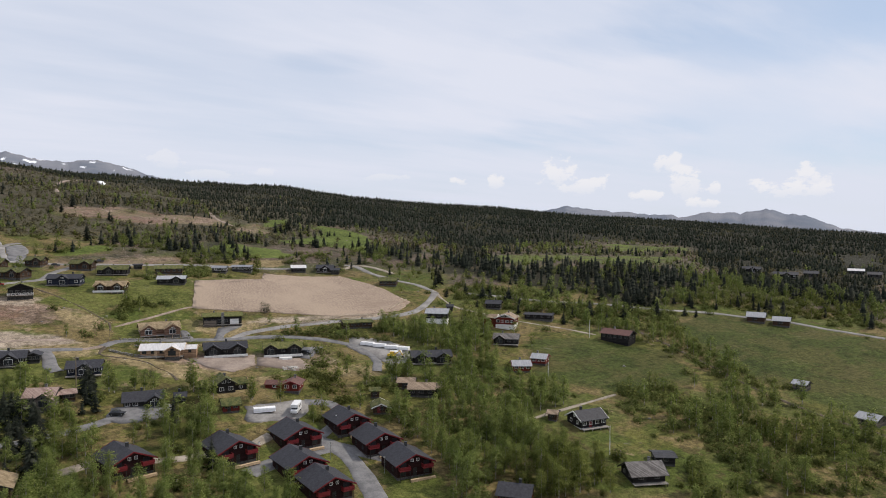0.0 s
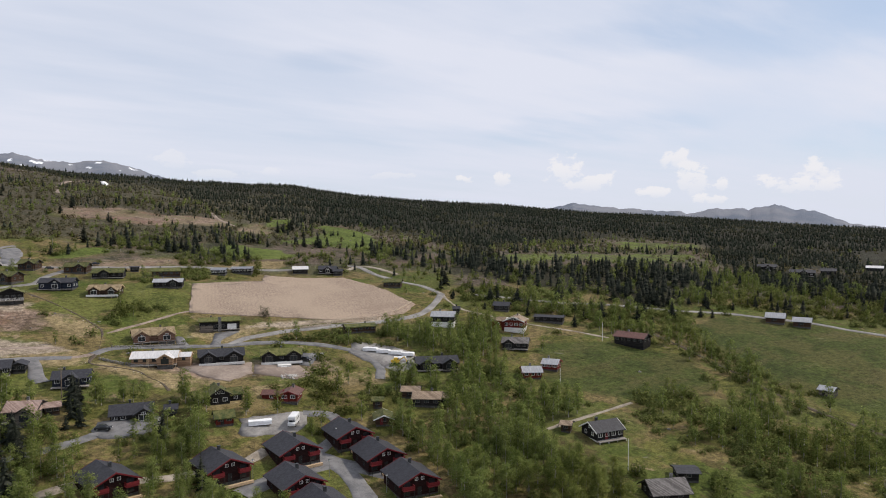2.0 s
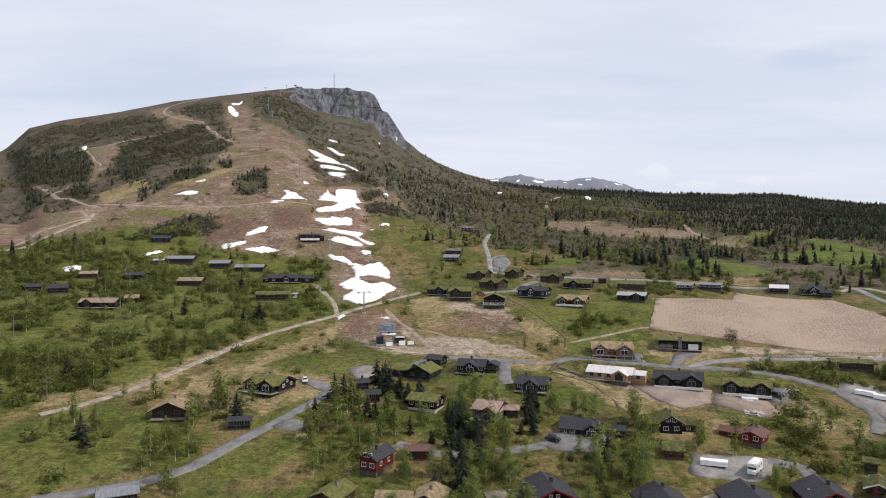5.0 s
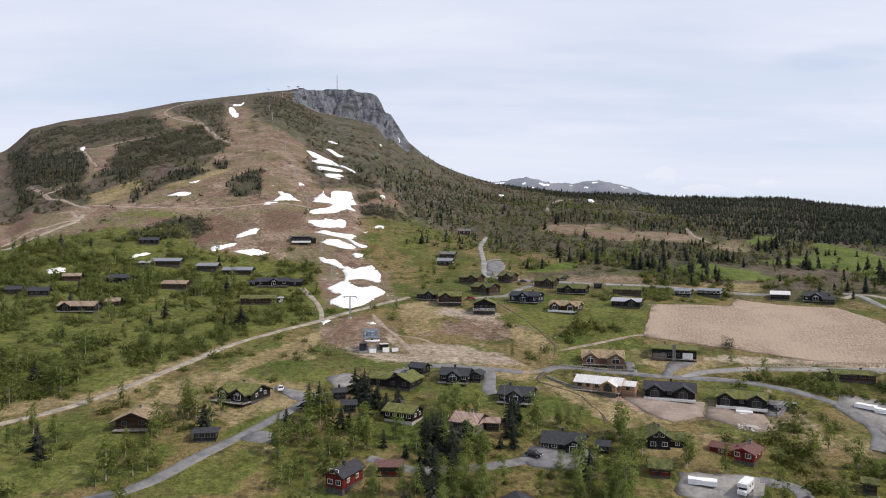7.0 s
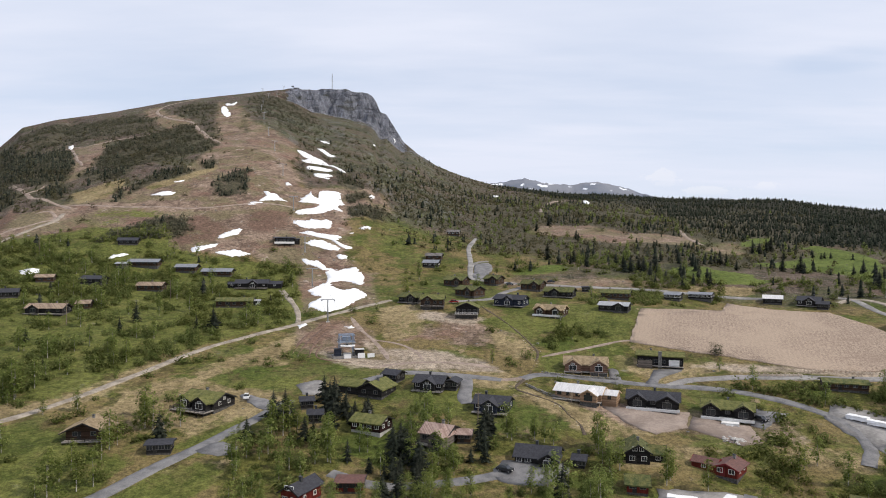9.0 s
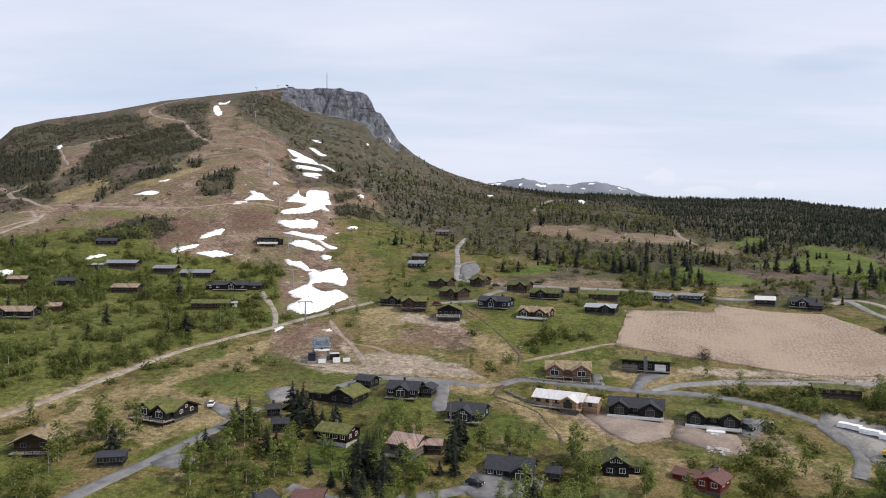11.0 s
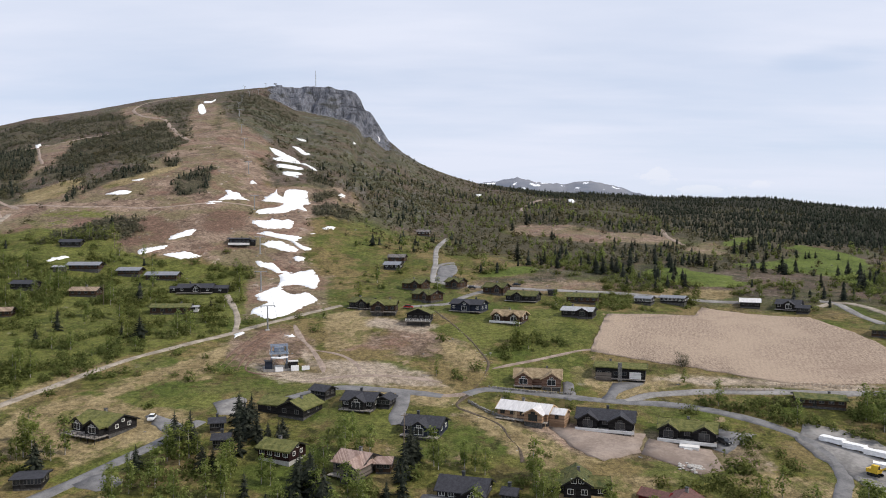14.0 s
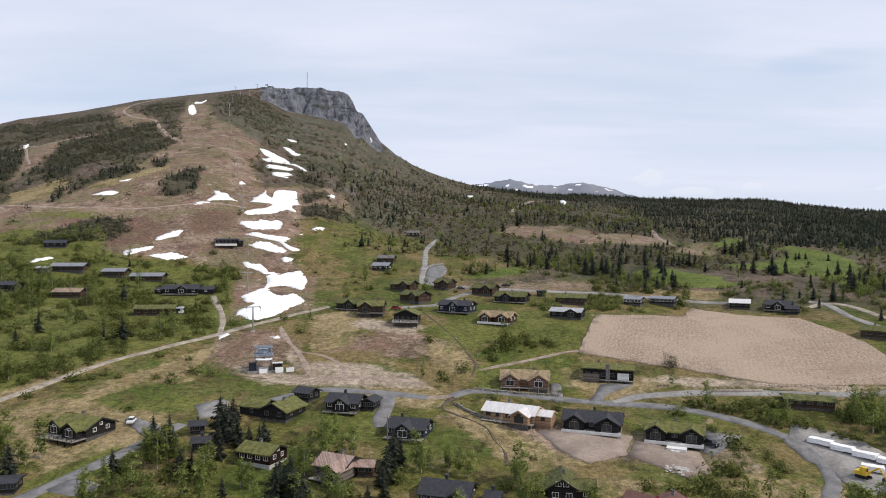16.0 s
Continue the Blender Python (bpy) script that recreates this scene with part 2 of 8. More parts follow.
M_RED_TRIM = simple("red_painted_trim", (0.12, 0.012, 0.015), (0.19, 0.02, 0.024), 2.0, 0.6, 0.1)
M_WHITE_TRIM = simple("white_painted_trim", (0.70, 0.69, 0.67), (0.84, 0.83, 0.81), 2.0, 0.6, 0.1)
M_GREY_TRIM = simple("grey_brown_window_trim", (0.10, 0.095, 0.09), (0.20, 0.19, 0.18), 2.0, 0.6, 0.1)
M_DARK_TRIM = simple("dark_painted_trim", (0.014, 0.013, 0.013), (0.03, 0.028, 0.027), 2.0, 0.6, 0.1)
M_TAN_TRIM = simple("tan_planed_wood", (0.40, 0.28, 0.17), (0.58, 0.43, 0.28), 2.0, 0.7, 0.1)
M_DECK = boarded("grey_deck_boards", (0.20, 0.18, 0.16), (0.36, 0.33, 0.30), 0.14, True)
M_STONE = simple("rubble_stone", (0.10, 0.097, 0.093), (0.28, 0.268, 0.25), 1.6, 0.9, 0.9, 0.08)
M_DARK_STONE = simple("dark_foundation_stone", (0.040, 0.038, 0.037), (0.115, 0.110, 0.104), 1.6, 0.9, 0.8, 0.06)
M_CONCRETE = simple("cast_concrete", (0.34, 0.33, 0.31), (0.50, 0.485, 0.46), 1.2, 0.85, 0.4, 0.02)
M_ASPHALT = simple("worn_asphalt", (0.115, 0.113, 0.115), (0.205, 0.20, 0.20), 0.35, 0.9, 0.4, 0.02)
M_GRAVEL = simple("pale_gravel", (0.15, 0.142, 0.135), (0.30, 0.285, 0.27), 0.12, 0.95, 0.6, 0.04)
M_TRACK = simple("sandy_track", (0.19, 0.16, 0.125), (0.38, 0.33, 0.27), 0.3, 0.95, 0.6, 0.05)
M_FELL_TRACK = simple("fell_track_dirt", (0.19, 0.145, 0.115), (0.36, 0.285, 0.235), 0.3, 0.95, 0.6, 0.05)
M_SAND = simple("sandy_bare_earth", (0.19, 0.148, 0.122), (0.32, 0.26, 0.218), 0.12, 0.95, 0.6, 0.06)
M_RUT = simple("churned_red_earth", (0.085, 0.052, 0.036), (0.20, 0.13, 0.095), 0.7, 0.95, 0.8, 0.1)
M_WET_EARTH = simple("wet_ditch_earth", (0.040, 0.030, 0.021), (0.120, 0.092, 0.066), 0.9, 0.95, 0.8, 0.1)
M_SNOW = simple("old_snow", (0.80, 0.81, 0.82), (0.92, 0.92, 0.92), 0.10, 0.7, 0.4, 0.15, spec=0.2)
M_BIRCH_BARK = simple("birch_bark", (0.20, 0.18, 0.155), (0.48, 0.45, 0.41), 2.5, 0.8, 0.4, 0.02, (1, 1, 0.5))
M_SPRUCE_BARK = simple("spruce_bark", (0.05, 0.038, 0.03), (0.11, 0.085, 0.065), 3.0, 0.95, 0.6, 0.03)
M_BIRCH_LEAF = leafy("young_birch_leaves", (0.108, 0.143, 0.038), (0.212, 0.256, 0.080), (0.330, 0.362, 0.132), 0.48)
M_SHRUB_LEAF = leafy("willow_shrub_leaves", (0.078, 0.096, 0.030), (0.160, 0.186, 0.062), (0.262, 0.270, 0.104), 0.48)
M_HEATH_LEAF = leafy("dwarf_birch_leaves", (0.080, 0.081, 0.060), (0.126, 0.124, 0.090), (0.185, 0.174, 0.126), 0.45)
M_SCRUB_LEAF = leafy("brown_heath_scrub_leaves", (0.064, 0.061, 0.034), (0.108, 0.100, 0.056), (0.168, 0.152, 0.088), 0.45)
M_SPRUCE = leafy("spruce_needles", (0.025, 0.030, 0.026), (0.047, 0.053, 0.043), (0.087, 0.091, 0.073), 0.22)
M_FENCE = simple("fresh_pale_fence_wood", (0.42, 0.33, 0.25), (0.62, 0.52, 0.42), 2.0, 0.8, 0.2)
M_PALE_STONE = simple("pale_rubble", (0.30, 0.285, 0.265), (0.52, 0.495, 0.465), 1.6, 0.9, 0.6, 0.05)
M_STEEL = simple("galvanised_steel", (0.30, 0.31, 0.32), (0.46, 0.47, 0.48), 2.0, 0.45, 0.1, metal=0.7)
M_DARK_STEEL = simple("dark_painted_steel", (0.03, 0.032, 0.035), (0.06, 0.062, 0.066), 2.0, 0.5, 0.1)
M_LIFT_BLUE = simple("blue_grey_lift_paint", (0.16, 0.20, 0.27), (0.27, 0.32, 0.40), 2.0, 0.5, 0.1)
M_POLE = simple("tarred_pole_wood", (0.12, 0.09, 0.065), (0.26, 0.21, 0.16), 2.0, 0.9, 0.4)
M_WHITE_PLASTIC = simple("white_wrap", (0.74, 0.74, 0.75), (0.86, 0.86, 0.87), 1.5, 0.4, 0.3)
M_CAR_WHITE = simple("white_car_paint", (0.74, 0.74, 0.75), (0.80, 0.80, 0.80), 1.0, 0.25, 0.0, spec=0.5)
M_CAR_RED = simple("red_car_paint", (0.38, 0.02, 0.02), (0.44, 0.03, 0.03), 1.0, 0.25, 0.0, spec=0.5)
M_CAR_DARK = simple("dark_car_paint", (0.02, 0.022, 0.026), (0.035, 0.037, 0.042), 1.0, 0.25, 0.0, spec=0.5)
M_RUBBER = simple("black_rubber", (0.012, 0.012, 0.012), (0.025, 0.025, 0.025), 3.0, 0.85, 0.1)
M_YELLOW = simple("yellow_machine_paint", (0.55, 0.36, 0.03), (0.70, 0.47, 0.05), 1.5, 0.4, 0.1)


def window_glass():
    m, nt, b = material("window_glass", 0.06, 0, 0.6)
    col = blend(nt, grain(nt, 0.6, 2), (0.012, 0.014, 0.018), (0.05, 0.055, 0.06))
    nt.links.new(col, b.inputs["Base Color"])
    return m


M_GLASS = window_glass()


def ground_material():
    m, nt, b = material("ground_cover", 0.95, 0, 0.1)

    def n(scale, detail=5, rough=0.6, stretch=(1, 1, 1)):
        return grain(nt, scale, detail, rough, stretch)
    broad, mid, tuft, fine = n(0.012, 5), n(0.06, 6, 0.65), n(0.33, 4, 0.65), n(1.5, 3, 0.7)
    other, spot = n(0.025, 5, 0.6, (1, 1, 2)), n(0.14, 5, 0.7, (1.3, 0.8, 1))
    mixv = calc(nt, "ADD", calc(nt, "MULTIPLY", mid, 0.45), calc(nt, "ADD", calc(nt, "MULTIPLY", tuft, 0.33), calc(nt, "MULTIPLY", fine, 0.22)))
    # rough pasture: green, straw, olive and bare brown in ragged patches, with dark tussocks
    wild, small = n(0.040, 8, 0.68), n(0.10, 7, 0.70, (1.2, 0.8, 1))
    clumps, pin = n(0.55, 5, 0.75), n(1.9, 3, 0.75)
    grass = blend(nt, step(nt, mixv, 0.40, 0.60), (0.052, 0.058, 0.015), (0.122, 0.118, 0.034))
    grass = blend(nt, calc(nt, "MULTIPLY", step(nt, wild, 0.465, 0.53), 0.85), grass, (0.172, 0.130, 0.062))
    grass = blend(nt, calc(nt, "MULTIPLY", step(nt, other, 0.50, 0.58), 0.70), grass, (0.064, 0.090, 0.019))
    grass = blend(nt, calc(nt, "MULTIPLY", step(nt, small, 0.55, 0.61), 0.75), grass, (0.085, 0.066, 0.030))
    grass = blend(nt, step(nt, small, 0.32, 0.38), (0.215, 0.165, 0.100), grass)
    grass = blend(nt, calc(nt, "MULTIPLY", step(nt, spot, 0.58, 0.66), 0.75), grass, (0.030, 0.033, 0.011))
    heath = blend(nt, step(nt, mixv, 0.40, 0.60), (0.054, 0.041, 0.034), (0.140, 0.109, 0.086))
    heath = blend(nt, calc(nt, "MULTIPLY", step(nt, other, 0.46, 0.55), 0.85), heath, (0.076, 0.074, 0.042))
    heath = blend(nt, calc(nt, "MULTIPLY", step(nt, wild, 0.52, 0.58), 0.6), heath, (0.125, 0.085, 0.070))
    heath = blend(nt, calc(nt, "MULTIPLY", step(nt, small, 0.53, 0.60), 0.75), heath, (0.034, 0.037, 0.021))
    heath = blend(nt, calc(nt, "MULTIPLY", step(nt, pin, 0.61, 0.68), 0.8), heath, (0.27, 0.26, 0.25))
    lush = blend(nt, step(nt, mixv, 0.40, 0.60), (0.056, 0.070, 0.016), (0.128, 0.134, 0.038))
    lush = blend(nt, calc(nt, "MULTIPLY", step(nt, small, 0.54, 0.63), 0.45), lush, (0.140, 0.120, 0.046))
    lush = blend(nt, calc(nt, "MULTIPLY", step(nt, spot, 0.58, 0.68), 0.55), lush, (0.036, 0.046, 0.013))
    dirt = blend(nt, step(nt, mixv, 0.40, 0.60), (0.115, 0.078, 0.059), (0.285, 0.214, 0.163))
    dirt = blend(nt, calc(nt, "MULTIPLY", step(nt, other, 0.46, 0.55), 0.80), dirt, (0.150, 0.128, 0.072))
    dirt = blend(nt, calc(nt, "MULTIPLY", step(nt, small, 0.55, 0.62), 0.70), dirt, (0.080, 0.056, 0.042))
    dirt = blend(nt, calc(nt, "MULTIPLY", step(nt, wild, 0.53, 0.59), 0.55), dirt, (0.185, 0.108, 0.084))
    dirt = blend(nt, step(nt, small, 0.33, 0.39), (0.33, 0.275, 0.235), dirt)
    sand = blend(nt, step(nt, mixv, 0.38, 0.62), (0.20, 0.16, 0.12), (0.37, 0.31, 0.245))
    rock_a = grain(nt, 0.06, 8, 0.72, (1.2, 1.2, 0.55))
    rock_b = grain(nt, 0.16, 7, 0.75, (1.9, 1.9, 0.3))
    rock = blend(nt, step(nt, rock_a, 0.36, 0.62), (0.082, 0.089, 0.110), (0.262, 0.274, 0.318))
    rock = blend(nt, calc(nt, "MULTIPLY", step(nt, rock_b, 0.52, 0.62), 0.6), rock, (0.040, 0.041, 0.047))
    bed = grain(nt, 0.10, 6, 0.7, (0.22, 0.22, 2.6))
    rock = blend(nt, calc(nt, "MULTIPLY", step(nt, bed, 0.55, 0.62), 0.5), rock, (0.25, 0.25, 0.262))
    rock = blend(nt, calc(nt, "MULTIPLY", step(nt, grain(nt, 0.09, 5, 0.7, (0.3, 0.3, 3.0)), 0.58, 0.64), 0.8), rock, (0.035, 0.036, 0.043))
    rock = blend(nt, calc(nt, "MULTIPLY", step(nt, other, 0.56, 0.66), 0.6), rock, (0.052, 0.052, 0.032))
    brush = blend(nt, step(nt, mixv, 0.38, 0.62), (0.032, 0.030, 0.019), (0.094, 0.084, 0.054))
    brush = blend(nt, calc(nt, "MULTIPLY", step(nt, spot, 0.56, 0.66), 0.6), brush, (0.145, 0.112, 0.086))
    brown = blend(nt, step(nt, mixv, 0.38, 0.62), (0.075, 0.045, 0.034), (0.175, 0.115, 0.085))
    # near-black floor inside the closed forest, so gaps between spruces stay dark
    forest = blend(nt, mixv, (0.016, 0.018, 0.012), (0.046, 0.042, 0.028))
    # far ridges: bluish grey rock with distance haze put into the colour
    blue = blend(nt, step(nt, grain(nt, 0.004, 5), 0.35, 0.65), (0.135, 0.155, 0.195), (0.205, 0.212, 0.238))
    snow = (0.80, 0.82, 0.86)
    edge = calc(nt, "MULTIPLY", calc(nt, "SUBTRACT", calc(nt, "ADD", calc(nt, "MULTIPLY", mid, 0.55), calc(nt, "MULTIPLY", tuft, 0.45)), 0.5), 2.0)

    def cover(name, sharp=0.16):
        return step(nt, calc(nt, "ADD", attribute(nt, name), edge), 0.5 - sharp, 0.5 + sharp)
    col = blend(nt, cover("heath", 0.3), grass, heath)
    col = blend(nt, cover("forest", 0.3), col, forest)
    col = blend(nt, cover("dirt", 0.25), col, dirt)
    dry = blend(nt, step(nt, mixv, 0.40, 0.60), (0.165, 0.128, 0.066), (0.275, 0.218, 0.122))
    dry = blend(nt, calc(nt, "MULTIPLY", step(nt, small, 0.53, 0.60), 0.7), dry, (0.095, 0.098, 0.030))
    col = blend(nt, cover("straw", 0.2), col, dry)
    sward = blend(nt, step(nt, mixv, 0.40, 0.60), (0.034, 0.046, 0.012), (0.068, 0.082, 0.022))
    sward = blend(nt, calc(nt, "MULTIPLY", step(nt, wild, 0.47, 0.57), 0.75), sward, (0.078, 0.074, 0.026))
    sward = blend(nt, calc(nt, "MULTIPLY", step(nt, n(0.05, 5, 0.6, (0.4, 1.6, 1)), 0.54, 0.62), 0.35), sward, (0.100, 0.084, 0.038))
    sward = blend(nt, calc(nt, "MULTIPLY", step(nt, spot, 0.60, 0.68), 0.6), sward, (0.034, 0.042, 0.014))
    col = blend(nt, cover("pasture", 0.2), col, sward)
    col = blend(nt, cover("brown"), col, brown)
    col = blend(nt, cover("brush", 0.22), col, brush)
    moss = blend(nt, step(nt, mixv, 0.40, 0.60), (0.036, 0.042, 0.021), (0.100, 0.102, 0.052))
    moss = blend(nt, calc(nt, "MULTIPLY", step(nt, small, 0.50, 0.57), 0.7), moss, (0.082, 0.066, 0.048))
    moss = blend(nt, calc(nt, "MULTIPLY", step(nt, spot, 0.53, 0.60), 0.75), moss, (0.022, 0.026, 0.016))
    moss = blend(nt, calc(nt, "MULTIPLY", step(nt, n(0.20, 6, 0.8, (0.45, 1.2, 1)), 0.555, 0.60), 0.75), moss, (0.165, 0.165, 0.130))
    moss = blend(nt, calc(nt, "MULTIPLY", step(nt, pin, 0.60, 0.66), 0.7), moss, (0.25, 0.245, 0.24))
    moss = blend(nt, calc(nt, "MULTIPLY", step(nt, n(0.020, 6, 0.7, (0.5, 1.3, 1)), 0.50, 0.58), 0.65), moss, (0.112, 0.078, 0.062))
    moss = blend(nt, calc(nt, "MULTIPLY", step(nt, n(0.033, 7, 0.75, (1.5, 0.6, 1)), 0.53, 0.60), 0.60), moss, (0.128, 0.128, 0.122))
    moss = blend(nt, calc(nt, "MULTIPLY", step(nt, n(0.014, 5, 0.7, (1.2, 0.8, 1)), 0.54, 0.62), 0.65), moss, (0.030, 0.034, 0.020))
    col = blend(nt, cover("moss", 0.2), col, moss)
    col = blend(nt, cover("lush", 0.13), col, lush)
    fresh = blend(nt, step(nt, mixv, 0.40, 0.60), (0.058, 0.082, 0.018), (0.118, 0.146, 0.036))
    col = blend(nt, cover("fresh", 0.13), col, fresh)
    col = blend(nt, cover("sand", 0.3), col, sand)
    col = blend(nt, cover("rock", 0.10), col, rock)
    tussock = step(nt, calc(nt, "ADD", calc(nt, "MULTIPLY", clumps, 0.6), calc(nt, "MULTIPLY", pin, 0.4)), 0.36, 0.64)
    worn = blend(nt, tussock, (0.42, 0.42, 0.42), (1.52, 1.50, 1.46))
    col = blend(nt, 0.85, col, worn, "MULTIPLY")
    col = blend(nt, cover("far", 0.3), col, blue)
    col = blend(nt, cover("snow", 0.05), col, snow)
    nt.links.new(col, b.inputs["Base Color"])
    h = calc(nt, "ADD", calc(nt, "MULTIPLY", tuft, 0.7), calc(nt, "MULTIPLY", fine, 0.3))
    h = calc(nt, "ADD", h, calc(nt, "MULTIPLY", calc(nt, "MULTIPLY", calc(nt, "ADD", rock_a, rock_b), attribute(nt, "rock")), 8.0))
    bump(nt, b, h, 0.9, 0.9)
    return m


M_GROUND = ground_material()


def field_material():
    m, nt, b = material("straw_covered_field", 0.95, 0, 0.1)
    tc, sep = nt.nodes.new("ShaderNodeTexCoord"), nt.nodes.new("ShaderNodeSeparateXYZ")
    nt.links.new(tc.outputs["Object"], sep.inputs[0])
    clods, straw = grain(nt, 1.7, 5, 0.8), grain(nt, 2.0, 4, 0.75, (1.0, 0.30, 1))
    big, pale = grain(nt, 0.03, 6, 0.65, (1, 2, 1)), grain(nt, 0.016, 5, 0.6, (1.6, 1, 1))
    across = calc(nt, "SUBTRACT", calc(nt, "MULTIPLY", sep.outputs[0], 0.94), calc(nt, "MULTIPLY", sep.outputs[1], 0.33))
    rows = calc(nt, "SINE", calc(nt, "ADD", calc(nt, "MULTIPLY", across, 3.7), calc(nt, "MULTIPLY", grain(nt, 0.06, 4), 7.0)))
    rows = calc(nt, "MULTIPLY", rows, calc(nt, "MULTIPLY", clods, 0.018))
    v = calc(nt, "ADD", rows, calc(nt, "ADD", calc(nt, "MULTIPLY", clods, 0.5), calc(nt, "MULTIPLY", straw, 0.5)))
    col = blend(nt, step(nt, v, 0.38, 0.62), (0.168, 0.124, 0.096), (0.395, 0.312, 0.240))
    col = blend(nt, calc(nt, "MULTIPLY", step(nt, pale, 0.46, 0.60), 0.45), col, (0.38, 0.30, 0.225))
    col = blend(nt, calc(nt, "MULTIPLY", step(nt, big, 0.56, 0.66), 0.40), col, (0.21, 0.155, 0.12))
    nt.links.new(col, b.inputs["Base Color"])
    bump(nt, b, v, 0.35, 0.1)
    return m


M_FIELD = field_material()


# ---- shape of the land: valley floor, knolls, the fell and the far ridges ----
def smooth(a, b, v):
    u = np.clip((np.asarray(v, float) - a) / (b - a), 0, 1)
    return u * u * (3 - 2 * u)


def lattice(i, j, seed):
    h = np.sin(i * 127.1 + j * 311.7 + seed * 74.7) * 43758.5453
    return h - np.floor(h)


def wave(x, y, size, seed=0):
    """Smooth value noise from -1 to 1 with features of that many metres."""
    x, y = np.asarray(x, float) / size, np.asarray(y, float) / size
    i, j = np.floor(x), np.floor(y)
    u, v = x - i, y - j
    u, v = u * u * (3 - 2 * u), v * v * (3 - 2 * v)
    a, b = lattice(i, j, seed), lattice(i + 1, j, seed)
    c, d = lattice(i, j + 1, seed), lattice(i + 1, j + 1, seed)
    return 2 * ((a + (b - a) * u) * (1 - v) + (c + (d - c) * u) * v) - 1


def fractal(x, y, size, seed=0, n=4):
    return sum(wave(x, y, size / 2 ** k, seed + k) / 2 ** k for k in range(n)) / 1.6


# bearing from north in degrees and height of the skyline crest in metres
CREST_B = [-180, -100, -60, -40, -32, -31.6, -30.6, -30.3, -28.2, -24.6, -20.7, -17, -13.7, -11.6, -8.5, -7.1, -5.8, -5.4, -5.1, -4.85, -4.7, -4.3, -3.8, -3.4, -2.9, -1.7, -0.3, 1, 2.4, 4.3, 9.7, 15, 18.6, 22.6, 25.3, 28.1, 32, 37.4, 42.1, 46.3, 50.9, 57.4, 65.5, 71.2, 90, 130, 180]
CREST_Z = [20, 40, 120, 170, 202, 209, 236, 245, 263, 284, 311, 328, 342, 349, 354, 352, 348, 342, 333, 317, 310, 306, 286, 269, 251, 225, 204, 190, 178, 165, 148, 141, 135, 130.5, 131, 120, 108, 101, 99, 87, 76, 66, 49, 39, 20, 0, 20]
# height of the cliff under the crest, by bearing
CLIFF_B = [-32.6, -31.2, -30, -28.4, -27.2, -25.5, -14.6, -13.8, -12.9, -11.8, -10.2, -8.7, -7, -5.8, -5, -4.4, -4, -3.3, -2.5, -1.8]
CLIFF_H = [0, 9, 7, 2, 9, 0, 0, 3, 9, 23, 43, 52, 57, 60, 54, 46, 39, 26, 9, 0]
# the same for the far ridges
FAR_B = [-180, -60, -30, 0, 4, 5.4, 6.6, 7.8, 10, 12.3, 14, 16, 20, 44, 46.5, 48.7, 51.4, 54, 57.5, 60, 61.7, 63.4, 64.8, 66, 68.2, 72, 180]
FAR_Z = [0, 0, 100, 300, 395, 420, 428, 405, 388, 404, 372, 330, 150, 80, 130, 164, 140, 122, 102, 132, 120, 153, 118, 114, 38, 0, 0]
# knolls and hollows near the cabins: x, y, height
KNOLLS = [(85, 260, -3.0), (70, 145, -3.3), (57, 184, 2.8), (107, 270, 2.4), (-62, 220, -0.7), (-28, 277, -1.8), (-20, 166, -0.2), (9, 200, 1.3), (32, 184, -1.8), (25, 325, 1.2), (83, 320, 2.3), (167, 352, -3.5), (-84, 194, 0.8), (6, 232, -0.2), (133, 237, 0.4), (90, 211, -1.3), (-37, 407, -0.8), (-117, 400, -0.9), (130, 215, -0.5)]
KNOLL_R = 38.0


def near_land(x, y):
    u, v = x / 200, (y - 250) / 200
    z = 12.84 + 30.32 * v + 2.46 * v * v - 0.54 * u - 0.99 * u * v + 4.09 * u * u
    for kx, ky, kz in KNOLLS:
        z = z + kz * np.exp(-((x - kx) ** 2 + (y - ky) ** 2) / KNOLL_R ** 2)
    return z


def brow(b, r):
    """Height of the cliff, distance of its brow and how far it is cliff at all, in that bearing."""
    cliff = np.interp(b, CLIFF_B, CLIFF_H)
    steep = smooth(3, 34, cliff)
    jag = 8 * wave(b, 0 * b, 1.3, 3) + 5 * wave(b, r / 9, 0.5, 5) + 3 * wave(b, 0 * b, 0.22, 7)
    return cliff, 1430 + 300 * smooth(30, 45, b) + jag * steep, steep


